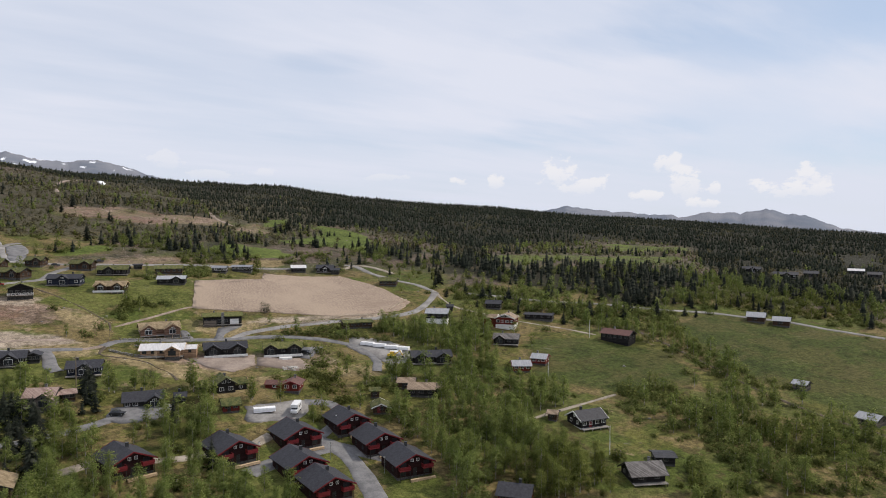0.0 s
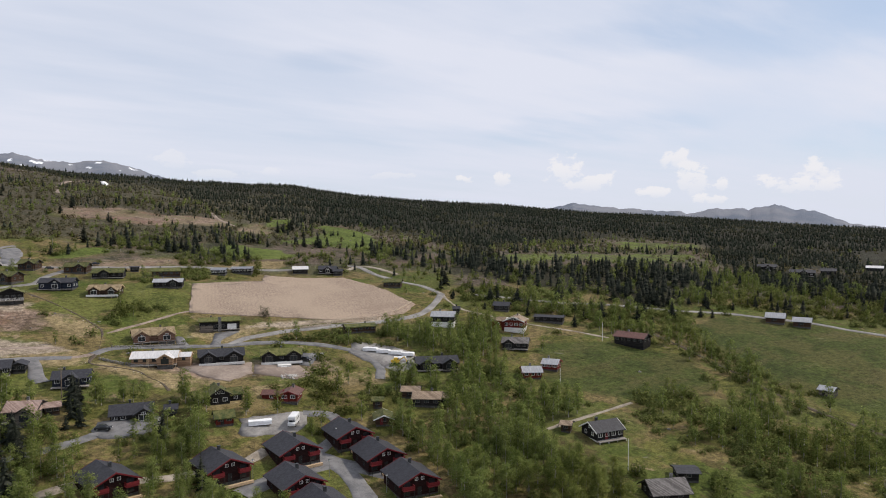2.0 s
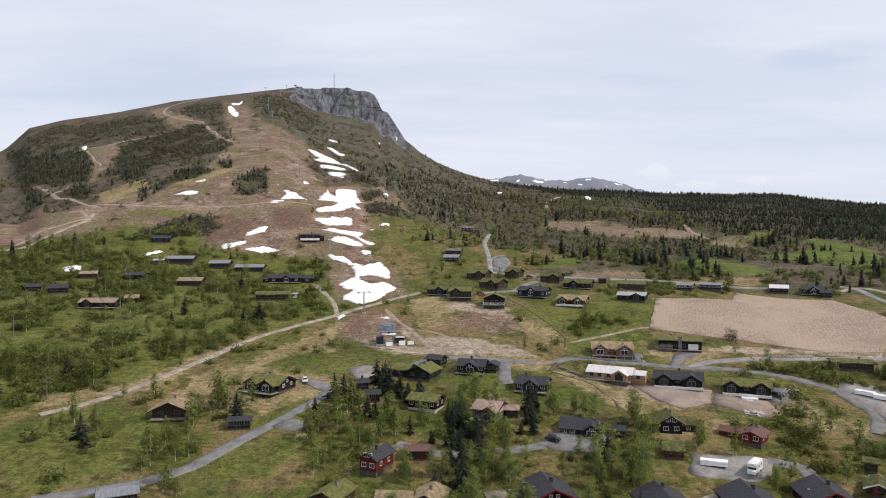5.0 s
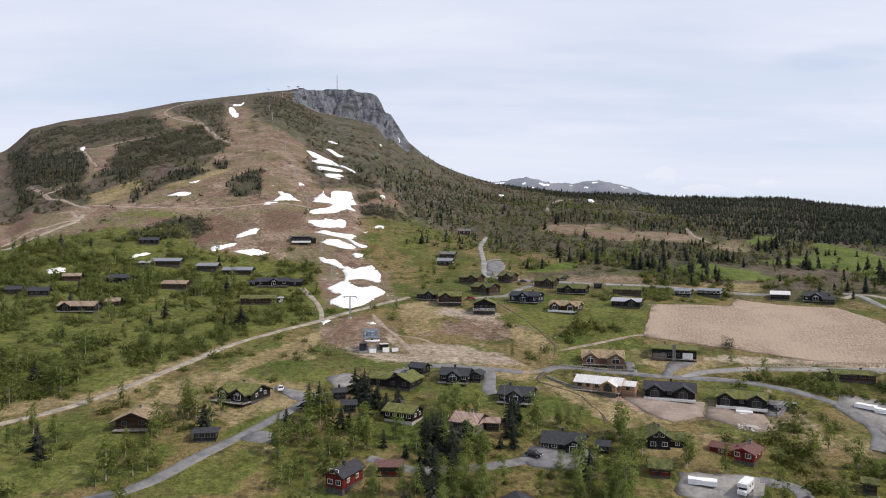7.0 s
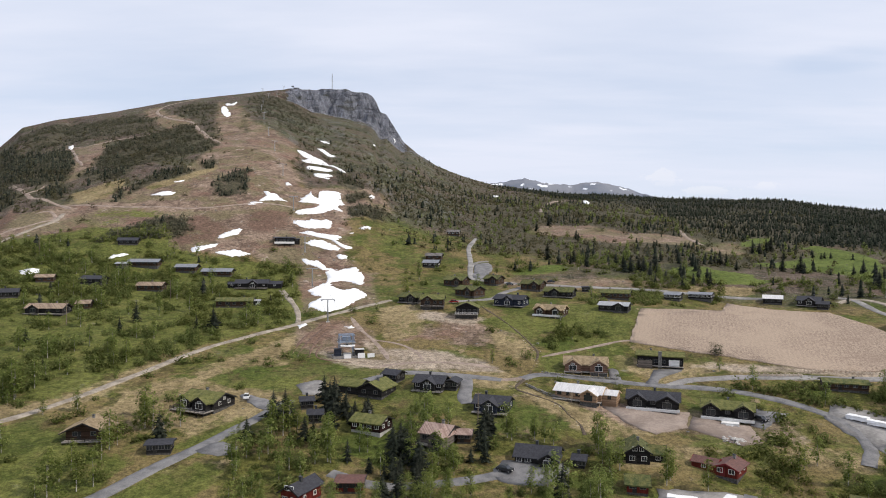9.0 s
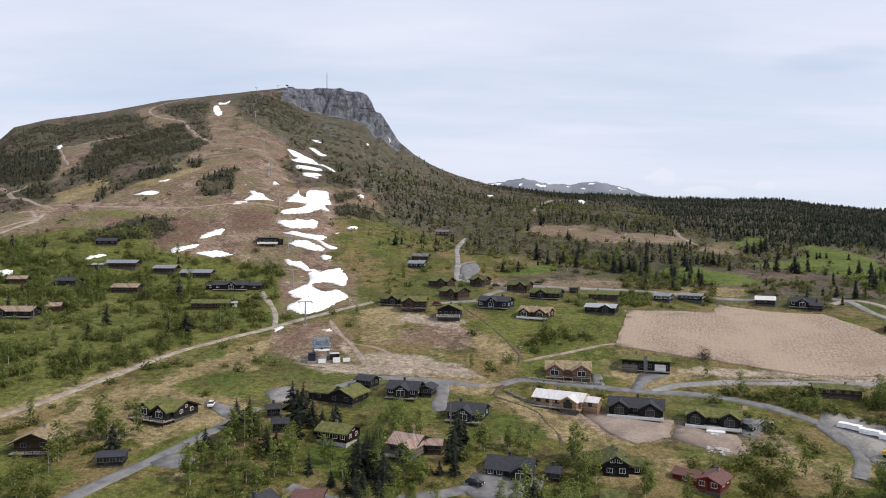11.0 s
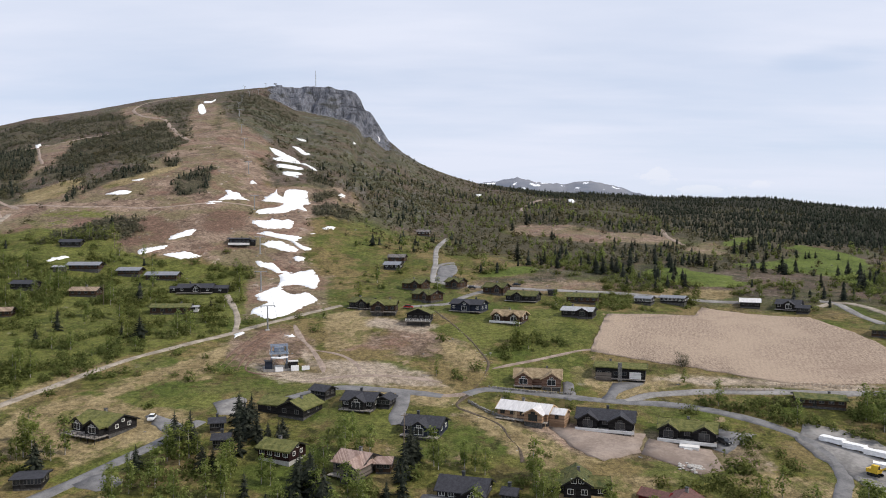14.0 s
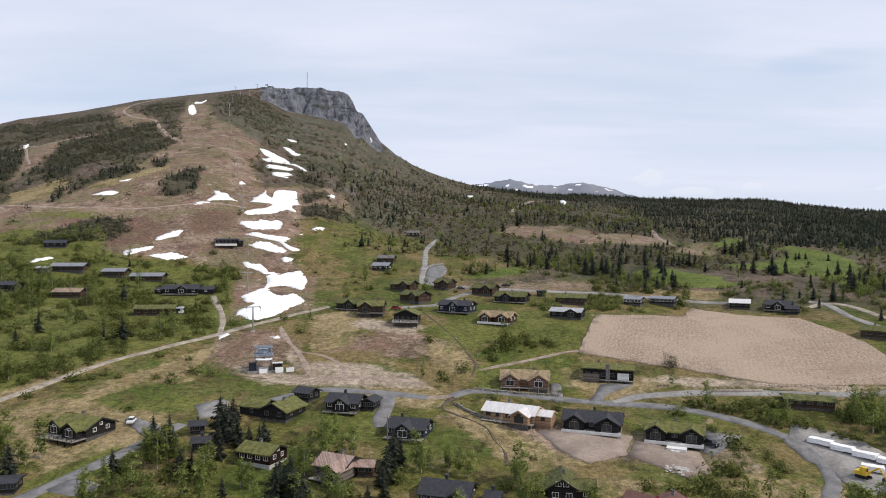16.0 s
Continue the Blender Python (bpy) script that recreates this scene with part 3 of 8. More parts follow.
def land(x, y):
    """Height of the ground."""
    x, y = np.asarray(x, float), np.asarray(y, float)
    r, b = np.hypot(x, y) + 1e-6, np.degrees(np.arctan2(x, y))
    k = np.minimum(r, 420) / r
    z0 = near_land(x * k, y * k)
    front = smooth(-120, -75, b) * (1 - smooth(95, 130, b))
    z0 = np.where(r < 60, near_land(0 * x, 60 + 0 * y) * (1 - r / 60) + z0 * r / 60, z0)
    z0 = z0 * front + (-8 + 0.03 * r.clip(0, 900)) * (1 - front)
    cliff, rc, steep = brow(b, r)
    jag2 = 6 * wave(b, 0 * b, 0.9, 13) + 4 * wave(b, r / 7, 0.3, 15)
    jag3 = 5 * wave(b, 0 * b, 0.7, 33) + 3 * wave(b, r / 6, 0.24, 35)
    zc = np.interp(b, CREST_B, CREST_Z)
    u = np.clip((r - 420) / (rc - 420), 0, 1)
    z = z0 + (zc - cliff - z0) * u ** 0.88
    ledge, shelf = rc - 25 + jag2 * steep, rc - 14 + jag3 * steep
    z = z + cliff * (0.34 * smooth(ledge - 5, ledge + 3, r) + 0.36 * smooth(shelf - 4, shelf + 3, r) + 0.30 * smooth(rc - 8, rc - 2, r))
    z = z + steep * (1.6 * wave(x, y, 9, 19) + 2.2 * wave(x, y, 21, 21)) * smooth(1330, 1400, r) * (1 - smooth(1436, 1446, r))
    hill = smooth(430, 700, r) * (1 - smooth(1200, 1400, r))
    z = z + hill * (6 * fractal(x, y, 160, 11) + 1.5 * wave(x, y, 24, 17))
    z = z + smooth(70, 140, r) * (0.35 * fractal(x, y, 22, 23, 3))
    back = np.maximum(r - rc, 0)
    z = z - np.minimum(0.10 * back + 2.5 * wave(x, y, 60, 41) * smooth(0, 80, back), 160)
    # far ridges
    rise = smooth(3300, 4500, r) * (1 - 0.5 * smooth(4650, 5000, r))
    far = np.interp(b, FAR_B, FAR_Z) + 7 * wave(b, 0 * b, 0.45, 53) + 4 * wave(b, r / 700, 0.2, 55)
    z = np.where(r > 3300, z * (1 - rise) + np.maximum(far, z) * rise, z)
    return z
# ---- end of land ----


# ---- meshes and things ----
def mesh_of(name, verts, faces, mats, flat=True):
    me = bpy.data.meshes.new(name)
    me.from_pydata([tuple(map(float, v)) for v in verts], [], [tuple(map(int, f)) for f in faces])
    for m in mats if isinstance(mats, (list, tuple)) else [mats]:
        me.materials.append(m)
    if not flat:
        me.shade_smooth()
    return me


def tube(points, radii, sides=5):
    """A tapering limb along points."""
    verts, faces = [], []
    for p, r in zip(points, radii):
        for k in range(sides):
            a = 2 * math.pi * k / sides
            verts.append((p[0] + r * math.cos(a), p[1] + r * math.sin(a), p[2]))
    for i in range(len(points) - 1):
        for k in range(sides):
            a, b = i * sides + k, i * sides + (k + 1) % sides
            faces.append((a, b, b + sides, a + sides))
    return verts, faces


def inside(poly, x, y):
    """Signed distance in metres to the outline of poly, positive inside."""
    x, y = np.asarray(x, float), np.asarray(y, float)
    hit, best = np.zeros(x.shape, bool), np.full(x.shape, 1e9)
    for (ax, ay), (bx, by) in zip(poly, poly[1:] + poly[:1]):
        dx, dy = bx - ax, by - ay
        u = np.clip(((x - ax) * dx + (y - ay) * dy) / (dx * dx + dy * dy + 1e-9), 0, 1)
        best = np.minimum(best, np.hypot(x - ax - u * dx, y - ay - u * dy))
        if ay != by:
            hit ^= ((ay > y) != (by > y)) & (x < dx * (y - ay) / dy + ax)
    return np.where(hit, best, -best)


def spline(points, spacing):
    """Points along a smooth curve through the given ones."""
    p = [np.array(q, float) for q in points]
    p = [2 * p[0] - p[1]] + p + [2 * p[-1] - p[-2]]
    out = []
    for a, b, c, d in zip(p, p[1:], p[2:], p[3:]):
        n = max(2, int(np.linalg.norm(c - b) / spacing))
        for k in range(n):
            t = k / n
            out.append(0.5 * (2 * b + (c - a) * t + (2 * a - 5 * b + 4 * c - d) * t * t + (3 * b - a - 3 * c + d) * t ** 3))
    return out + [p[-2]]


# edge of the closed forest: bearing and distance
FOREST_B = [0, 8.5, 12.4, 16.4, 19.1, 22, 31, 35, 41.2, 48.9, 53.5, 59.4, 62.6, 68.3, 72.7, 80, 90]
FOREST_R = [1400, 1129, 1044, 975, 690, 615, 605, 570, 487, 731, 801, 704, 580, 560, 577, 600, 600]
MEADOWS, LAWNS, SLOPES, SANDS, SOILS = [], [], [], [], []
MEADOWS.append([(276, 170), (303, 171), (330, 158), (335, 125), (343, 95), (300, 40), (239, 52), (233, 74), (238, 113), (265, 156)])
MEADOWS.append([(194, 187), (221, 174), (240, 140), (211, 114), (180, 119), (167, 139), (164, 154)])
MEADOWS.append([(-59, 512), (-24, 544), (-10, 491), (-49, 459)])
LAWNS.append([(-6, 242), (14, 244), (16, 214), (-4, 216)])
LAWNS.append([(42, 275), (75, 280), (70, 256), (44, 256)])
LAWNS.append([(30, 345), (75, 338), (75, 300), (40, 305)])
LAWNS.append([(70, 345), (96, 322), (80, 285), (66, 300)])
LAWNS.append([(-64, 192), (-50, 214), (-44, 205), (-52, 188)])
LAWNS.append([(86, 118), (92, 140), (70, 118), (64, 100), (84, 96)])
LAWNS.append([(44, 150), (70, 150), (66, 128), (44, 118), (30, 135)])
LAWNS.append([(196, 200), (168, 235), (160, 222), (188, 190)])
LAWNS.append([(-150, 215), (-98, 262), (-90, 300), (-130, 330), (-190, 300), (-200, 240)])
LAWNS.append([(-98, 152), (-84, 196), (-110, 205), (-140, 170)])
SLOPES.append([(-378, 1228), (-300, 1087), (-218, 816), (-156, 737), (-106, 590), (-49, 646), (-31, 592), (-60, 516), (-51, 439), (-30, 401), (-25, 337), (-54, 331), (-75, 418), (-111, 427), (-165, 424), (-217, 465), (-258, 485), (-270, 557), (-209, 574), (-222, 721)])
SLOPES.append([(-330, 480), (-261, 499), (-217, 465), (-230, 432), (-290, 415)])
SLOPES.append([(-486, 1240), (-406, 1071), (-331, 953), (-274, 836), (-225, 760), (-245, 755), (-300, 830), (-360, 940), (-430, 1060), (-505, 1225)])
SLOPES.append([(-430, 830), (-349, 705), (-315, 640), (-345, 640), (-380, 700)])
SLOPES.append([(150, 620), (210, 560), (190, 520), (120, 560)])
SLOPES.append([(90, 640), (150, 600), (130, 560), (80, 590)])
SLOPES.append([(35, 392), (110, 400), (115, 378), (40, 382)])
SANDS.append([(-45, 283), (-31, 275), (-13, 271), (1, 275), (24, 266), (30, 253), (-8, 258), (-31, 266)])
SANDS.append([(-24, 296), (-18, 284), (4, 279), (20, 268), (0, 268), (-20, 276)])
SANDS.append([(0, 332), (28, 318), (20, 309), (-4, 320)])
SANDS.append([(96, 262), (150, 250), (168, 247), (150, 242), (110, 252)])
SOILS.append([(-56, 312), (-37, 325), (-20, 305), (-18, 290), (-27, 276), (-49, 273)])
SOILS.append([(56, 232), (110, 214), (104, 196), (60, 205), (30, 232)])
SOILS.append([(-30, 415), (-22, 340), (-60, 325), (-78, 420)])
SOILS.append([(0, 312), (40, 300), (30, 285), (-8, 292)])

SCRUB, GREENS, BROWNS, FLANK, SPRUCE_WOODS, BIRCH_STRIPS, HEATHS, CLEAR, SHRUB_LAND, STRAWS = [], [], [], [], [], [], [], [], [], []
STRAWS.append([(33, 239), (47, 229), (60, 207), (67, 202), (56, 194), (45, 206), (38, 221)])
STRAWS.append([(71, 276), (95, 263), (119, 256), (94, 252), (83, 250), (68, 265)])
STRAWS.append([(-94, 233), (-80, 245), (-71, 243), (-60, 238), (-51, 234), (-51, 213), (-60, 198), (-76, 218), (-84, 210)])
STRAWS.append([(-58, 177), (-52, 186), (-51, 179), (-57, 169)])
STRAWS.append([(-130, 206), (-112, 215), (-103, 220), (-105, 232), (-113, 216)])
STRAWS.append([(-94, 211), (-88, 226), (-60, 240), (-45, 236), (-41, 228), (-50, 210), (-57, 206), (-78, 200)])
STRAWS.append([(-22, 336), (0, 349), (0, 298), (-16, 295)])
STRAWS.append([(-78, 250), (-52, 298), (-47, 262), (-64, 256), (-71, 243)])
STRAWS.append([(-135, 214), (-122, 219), (-105, 223), (-105, 232), (-100, 247), (-85, 280), (-82, 273), (-95, 236), (-101, 217), (-127, 201)])
STRAWS.append([(0, 252), (16, 258), (33, 254), (32, 239), (19, 238), (3, 242)])
STRAWS.append([(45, 198), (56, 194), (73, 196), (87, 195), (70, 187), (53, 182)])
STRAWS.append([(83, 259), (92, 249), (88, 242), (80, 243)])
STRAWS.append([(92, 198), (107, 196), (120, 190), (113, 179), (96, 186)])
STRAWS.append([(27, 304), (41, 285), (41, 267), (28, 273)])
STRAWS.append([(-59, 180), (-45, 186), (-45, 178), (-54, 166), (-58, 162)])
SPRUCE_WOODS.append([(351, 303), (367, 286), (419, 290), (424, 264), (382, 220), (339, 190), (310, 192), (290, 193), (276, 201), (291, 224), (283, 242), (262, 268), (258, 294), (277, 311), (303, 295)])
SPRUCE_WOODS.append([(481, 264), (502, 227), (549, 184), (400, 129), (391, 148), (392, 174), (397, 201)])
SPRUCE_WOODS.append([(521, 207), (580, 182), (417, 124), (396, 140)])
SPRUCE_WOODS.append([(282, 356), (328, 359), (275, 285), (254, 300), (245, 309)])
SPRUCE_WOODS.append([(632, 376), (669, 348), (564, 227), (459, 225), (475, 273)])
BIRCH_STRIPS.append([(222, 281), (250, 260), (266, 235), (277, 191), (252, 161), (239, 178), (230, 202), (220, 249), (210, 266)])
BIRCH_STRIPS.append([(330, 210), (378, 204), (423, 167), (422, 123), (378, 108), (343, 145), (326, 178), (310, 195)])
BIRCH_STRIPS.append([(423, 259), (434, 230), (434, 205), (435, 184), (405, 153), (392, 115), (362, 104), (356, 146), (330, 181)])
HEATHS.append([(399, 258), (457, 261), (459, 225), (440, 174), (416, 163), (378, 204), (331, 209)])
HEATHS.append([(248, 313), (277, 284), (258, 265), (225, 284)])
CLEAR.append([(307, 353), (352, 361), (409, 355), (471, 346), (535, 332), (529, 319), (478, 300), (401, 292), (370, 320), (314, 322)])
CLEAR.append([(583, 456), (602, 430), (665, 402), (627, 375), (512, 358), (503, 389)])
CLEAR.append([(546, 284), (575, 287), (523, 251), (490, 242)])
CLEAR.append([(508, 235), (569, 234), (502, 199), (466, 204)])
CLEAR.append([(804, 307), (896, 299), (702, 221), (605, 215)])
SPRUCE_WOODS.append([(124, 459), (139, 470), (150, 460), (130, 407), (113, 406)])
SPRUCE_WOODS.append([(144, 445), (176, 463), (146, 391), (122, 379)])
SPRUCE_WOODS.append([(252, 569), (287, 600), (259, 508), (227, 484), (217, 495)])
SPRUCE_WOODS.append([(243, 418), (305, 431), (284, 380), (248, 352), (225, 367)])
SPRUCE_WOODS.append([(166, 643), (207, 654), (193, 518), (167, 479), (146, 506)])
SLOPES.append([(96, 657), (137, 642), (155, 568), (142, 527), (122, 543), (110, 574), (92, 606)])
GREENS.append([(-292, 1083), (-268, 1152), (-215, 1124), (-165, 1248), (-111, 1110), (-123, 846), (-152, 813), (-177, 823), (-228, 907)])
GREENS.append([(-58, 469), (-49, 492), (-35, 560), (-20, 564), (0, 528), (0, 439), (-34, 446)])
BROWNS.append([(-124, 468), (-129, 503), (-100, 519), (-92, 475), (-107, 458)])
BROWNS.append([(-163, 438), (-164, 491), (-152, 494), (-126, 467), (-134, 438)])
BROWNS.append([(-299, 476), (-300, 515), (-276, 490), (-265, 455), (-280, 446)])
BROWNS.append([(-235, 438), (-226, 461), (-217, 470), (-215, 438)])
FLANK.append([(-112, 768), (-70, 704), (-1, 818), (0, 578), (-20, 564), (-50, 654), (-87, 658)])
SOILS.append([(30, 302), (42, 283), (42, 273), (26, 277)])
SOILS.append([(3, 324), (17, 329), (30, 302), (27, 279), (9, 284)])
LAWNS.append([(57, 276), (65, 314), (81, 357), (93, 323), (82, 286), (70, 283)])
LAWNS.append([(16, 318), (46, 321), (63, 304), (44, 292)])
LAWNS.append([(0, 224), (15, 235), (15, 221), (2, 212)])
LAWNS.append([(-123, 194), (-107, 206), (-87, 193), (-68, 185), (-70, 168), (-92, 160), (-100, 158)])
LAWNS.append([(-67, 169), (-53, 186), (-44, 182), (-49, 160), (-63, 159)])
LAWNS.append([(-71, 243), (-41, 250), (-38, 240), (-59, 237)])
LAWNS.append([(-138, 296), (-111, 299), (-87, 306), (-91, 280), (-111, 268), (-121, 267)])
LAWNS.append([(-90, 306), (-75, 326), (-62, 334), (-56, 313), (-74, 294)])

SHRUB_LAND.append([(-275, 405), (-232, 443), (-171, 470), (-149, 427), (-75, 418), (-54, 331), (-74, 294), (-98, 253), (-109, 224), (-140, 200), (-220, 300)])
SHRUB_LAND.append([(69, 336), (80, 353), (92, 320), (80, 288), (62, 278)])
SHRUB_LAND.append([(76, 173), (95, 184), (109, 172), (102, 162), (72, 163)])
SHRUB_LAND.append([(179, 126), (202, 120), (184, 93), (212, 101), (208, 90), (219, 52), (176, 37), (128, 67), (151, 84), (163, 111)])
SHRUB_LAND.append([(92, 243), (110, 241), (138, 228), (153, 230), (141, 212), (126, 212), (114, 223), (101, 237)])
SHRUB_LAND.append([(98, 208), (116, 211), (113, 188), (119, 179), (104, 158), (89, 163), (80, 172), (89, 193)])
COPSES = []
HEDGES = []
HEDGES.append([(96, 198), (102, 206), (109, 204), (112, 198), (108, 193), (98, 193)])
SCRUB.append([(-200, 419), (-204, 449), (-189, 458), (-185, 480), (-163, 482), (-153, 462), (-157, 441), (-169, 430)])
BROWNS.append([(-164, 433), (-157, 478), (-133, 481), (-130, 446), (-148, 428)])
BROWNS.append([(-230, 440), (-228, 457), (-213, 445), (-217, 431)])
GREENS.append([(-243, 500), (-195, 500), (-170, 492), (-185, 465), (-213, 455)])
HEDGES.append([(96, 202), (104, 213), (110, 215), (113, 210), (114, 200), (110, 195), (104, 195), (96, 196)])
HEDGES.append([(109, 235), (119, 236), (128, 232), (138, 231), (142, 225), (138, 218), (130, 221), (121, 228)])
SLOPES.append([(-303, 1099), (-237, 906), (-199, 861), (-165, 837), (-136, 710), (-134, 630), (-177, 716), (-230, 866)])
HEDGES.append([(274, 177), (287, 178), (251, 132), (238, 106), (225, 102), (232, 124), (253, 158)])
HEDGES.append([(233, 105), (225, 81), (221, 63), (215, 62), (217, 80), (225, 100)])
HEDGES.append([(45, 276), (51, 294), (61, 308), (73, 336), (76, 314), (78, 292), (70, 290), (54, 279)])
HEDGES.append([(135, 345), (142, 365), (150, 369), (145, 349)])
HEDGES.append([(92, 333), (101, 371), (107, 375), (119, 368), (111, 342), (98, 336)])
HEDGES.append([(95, 200), (103, 210), (110, 213), (114, 205), (109, 196), (98, 195)])
HEDGES.append([(92, 243), (106, 246), (122, 241), (130, 236), (120, 218), (108, 229), (97, 237)])
HEDGES.append([(130, 234), (143, 233), (149, 240), (156, 238), (153, 225), (141, 214), (134, 222), (124, 219)])
BROWNS.append([(-45, 314), (-36, 308), (-37, 290), (-40, 270), (-50, 272), (-49, 290)])

COPSES.append([(103, 367), (122, 425), (142, 420), (158, 387), (151, 365), (117, 361)])
COPSES.append([(169, 373), (185, 395), (210, 394), (197, 363)])
COPSES.append([(217, 364), (252, 410), (265, 399), (233, 349)])
COPSES.append([(72, 434), (98, 473), (124, 463), (135, 430), (114, 417)])
COPSES.append([(194, 476), (243, 504), (235, 457), (201, 450)])
COPSES.append([(40, 419), (60, 442), (72, 434), (58, 413)])
HEATHS.append([(39, 381), (49, 411), (89, 415), (111, 404), (108, 379), (75, 377)])
HEATHS.append([(153, 365), (168, 370), (216, 359), (213, 345), (169, 360)])

# dwarf birch over the upper heath, small firs, and thickets
UPPER = [[(-674, 1127), (-668, 1178), (-616, 1203), (-542, 1149), (-513, 1176), (-476, 1155), (-390, 989), (-357, 924), (-351, 876), (-392, 867), (-443, 872), (-448, 820), (-491, 848)], [(-441, 1195), (-409, 1239), (-370, 1193), (-321, 1042), (-297, 931), (-328, 955), (-393, 1079)], [(-317, 935), (-289, 929), (-240, 797), (-240, 776)], [(-335, 1255), (-317, 1343), (-291, 1372), (-211, 1231), (-169, 993), (-181, 903), (-209, 933), (-245, 985), (-281, 1076)]]
FIRS = [
    [(-747, 1214), (-510, 870), (-438, 798), (-440, 851), (-388, 766), (-334, 663), (-313, 606), (-321, 586), (-366, 621), (-381, 630)],
    [(-310, 618), (-311, 639), (-286, 640), (-263, 633), (-259, 607), (-275, 592)],
    [(-235, 553), (-235, 585), (-230, 612), (-212, 615), (-200, 602), (-208, 579), (-221, 567), (-226, 538)],
    [(-207, 636), (-206, 660), (-194, 644), (-188, 615), (-195, 609)],
    [(-295, 542), (-316, 594), (-316, 619), (-294, 579), (-281, 546), (-282, 529)],
    [(-239, 538), (-244, 555), (-235, 553), (-226, 530), (-226, 515)],
    [(-173, 564), (-172, 582), (-166, 607), (-156, 607), (-145, 566), (-142, 541), (-152, 530), (-162, 537)],
    [(-381, 630), (-346, 590), (-318, 551), (-303, 515), (-313, 521)],
]
SCRUB += FIRS
SCRUB.append([(-325, 683), (-359, 784), (-356, 847), (-334, 875), (-328, 914), (-308, 903), (-273, 823), (-230, 755), (-219, 695), (-236, 683), (-250, 662), (-269, 636), (-280, 627)])
SCRUB.append([(-89, 670), (-74, 673), (-62, 641), (-66, 610), (-79, 616)])
SCRUB.append([(-75, 588), (-57, 619), (-52, 611), (-65, 564)])
SCRUB.append([(-67, 551), (-49, 583), (-35, 583), (-40, 540), (-59, 523)])
SLOPES.append([(-434, 849), (-400, 815), (-400, 854), (-359, 784), (-327, 692), (-311, 639), (-303, 604), (-309, 598), (-337, 664), (-373, 738)])
SLOPES.append([(-472, 1152), (-453, 1176), (-350, 954), (-328, 945), (-334, 893), (-361, 926)])
FLANK.append([(-96, 717), (-68, 719), (-50, 869), (-11, 972), (47, 1084), (45, 721), (16, 598), (-12, 582), (-39, 634), (-59, 687)])
MEADOWS.append([(236, 550), (265, 599), (285, 606), (273, 577), (243, 538), (227, 531)])
MEADOWS.append([(268, 529), (291, 550), (300, 534), (298, 517), (302, 502), (289, 458), (241, 381), (234, 388), (237, 410), (226, 424), (219, 437), (204, 442), (203, 456), (226, 466), (256, 488), (272, 512)])
MEADOWS.append([(145, 432), (167, 445), (168, 429), (185, 415), (182, 400), (192, 395), (176, 386), (156, 390), (140, 395), (134, 408)])
MEADOWS.append([(47, 414), (54, 426), (68, 437), (83, 441), (81, 421), (65, 414), (55, 410)])
MEADOWS.append([(94, 463), (106, 469), (102, 446), (91, 437)])
SLOPES.append([(194, 510), (222, 549), (231, 551), (220, 514), (218, 490), (204, 494)])
SLOPES.append([(98, 652), (119, 655), (132, 614), (148, 580), (154, 555), (144, 524), (134, 543), (110, 574), (100, 609)])
STRAWS.append([(131, 386), (163, 384), (175, 379), (165, 368), (143, 371), (124, 373)])
STRAWS.append([(-228, 561), (-210, 574), (-198, 597), (-191, 634), (-183, 610), (-192, 585), (-204, 557), (-215, 548)])
STRAWS.append([(-281, 555), (-263, 571), (-256, 600), (-239, 554), (-239, 530), (-251, 512)])
# spruces that stand alone or in small rows: x, y, height
LONE_SPRUCES = [(154, 412, 7.5), (150, 384, 9.6), (182, 428, 7.2), (208, 425, 10.3), (216, 420, 12.5), (241, 410, 6.7), (250, 416, 9.1), (231, 370, 10.2), (134, 381, 6.3), (180, 447, 9.4), (182, 443, 9.4), (178, 451, 7.6), (223, 500, 10.7), (226, 496, 9.4), (232, 499, 11.2), (237, 503, 12.2), (233, 476, 7.5), (243, 482, 6.3), (132, 421, 8.6), (113, 438, 8.8), (113, 420, 10.2), (116, 416, 11.5), (124, 418, 10.2), (123, 424, 8.6), (74, 455, 12.6), (89, 447, 8.9), (86, 441, 7.0), (262, 484, 5.2), (266, 487, 5.6), (269, 485, 5.2), (259, 489, 6.1), (-121, 307, 9.4), (104, 652, 13.0), (86, 600, 9.5), (66, 767, 9.7), (110, 551, 8.8), (105, 482, 8.5), (160, 466, 8.5), (144, 451, 7.4), (50, 420, 6.6)]



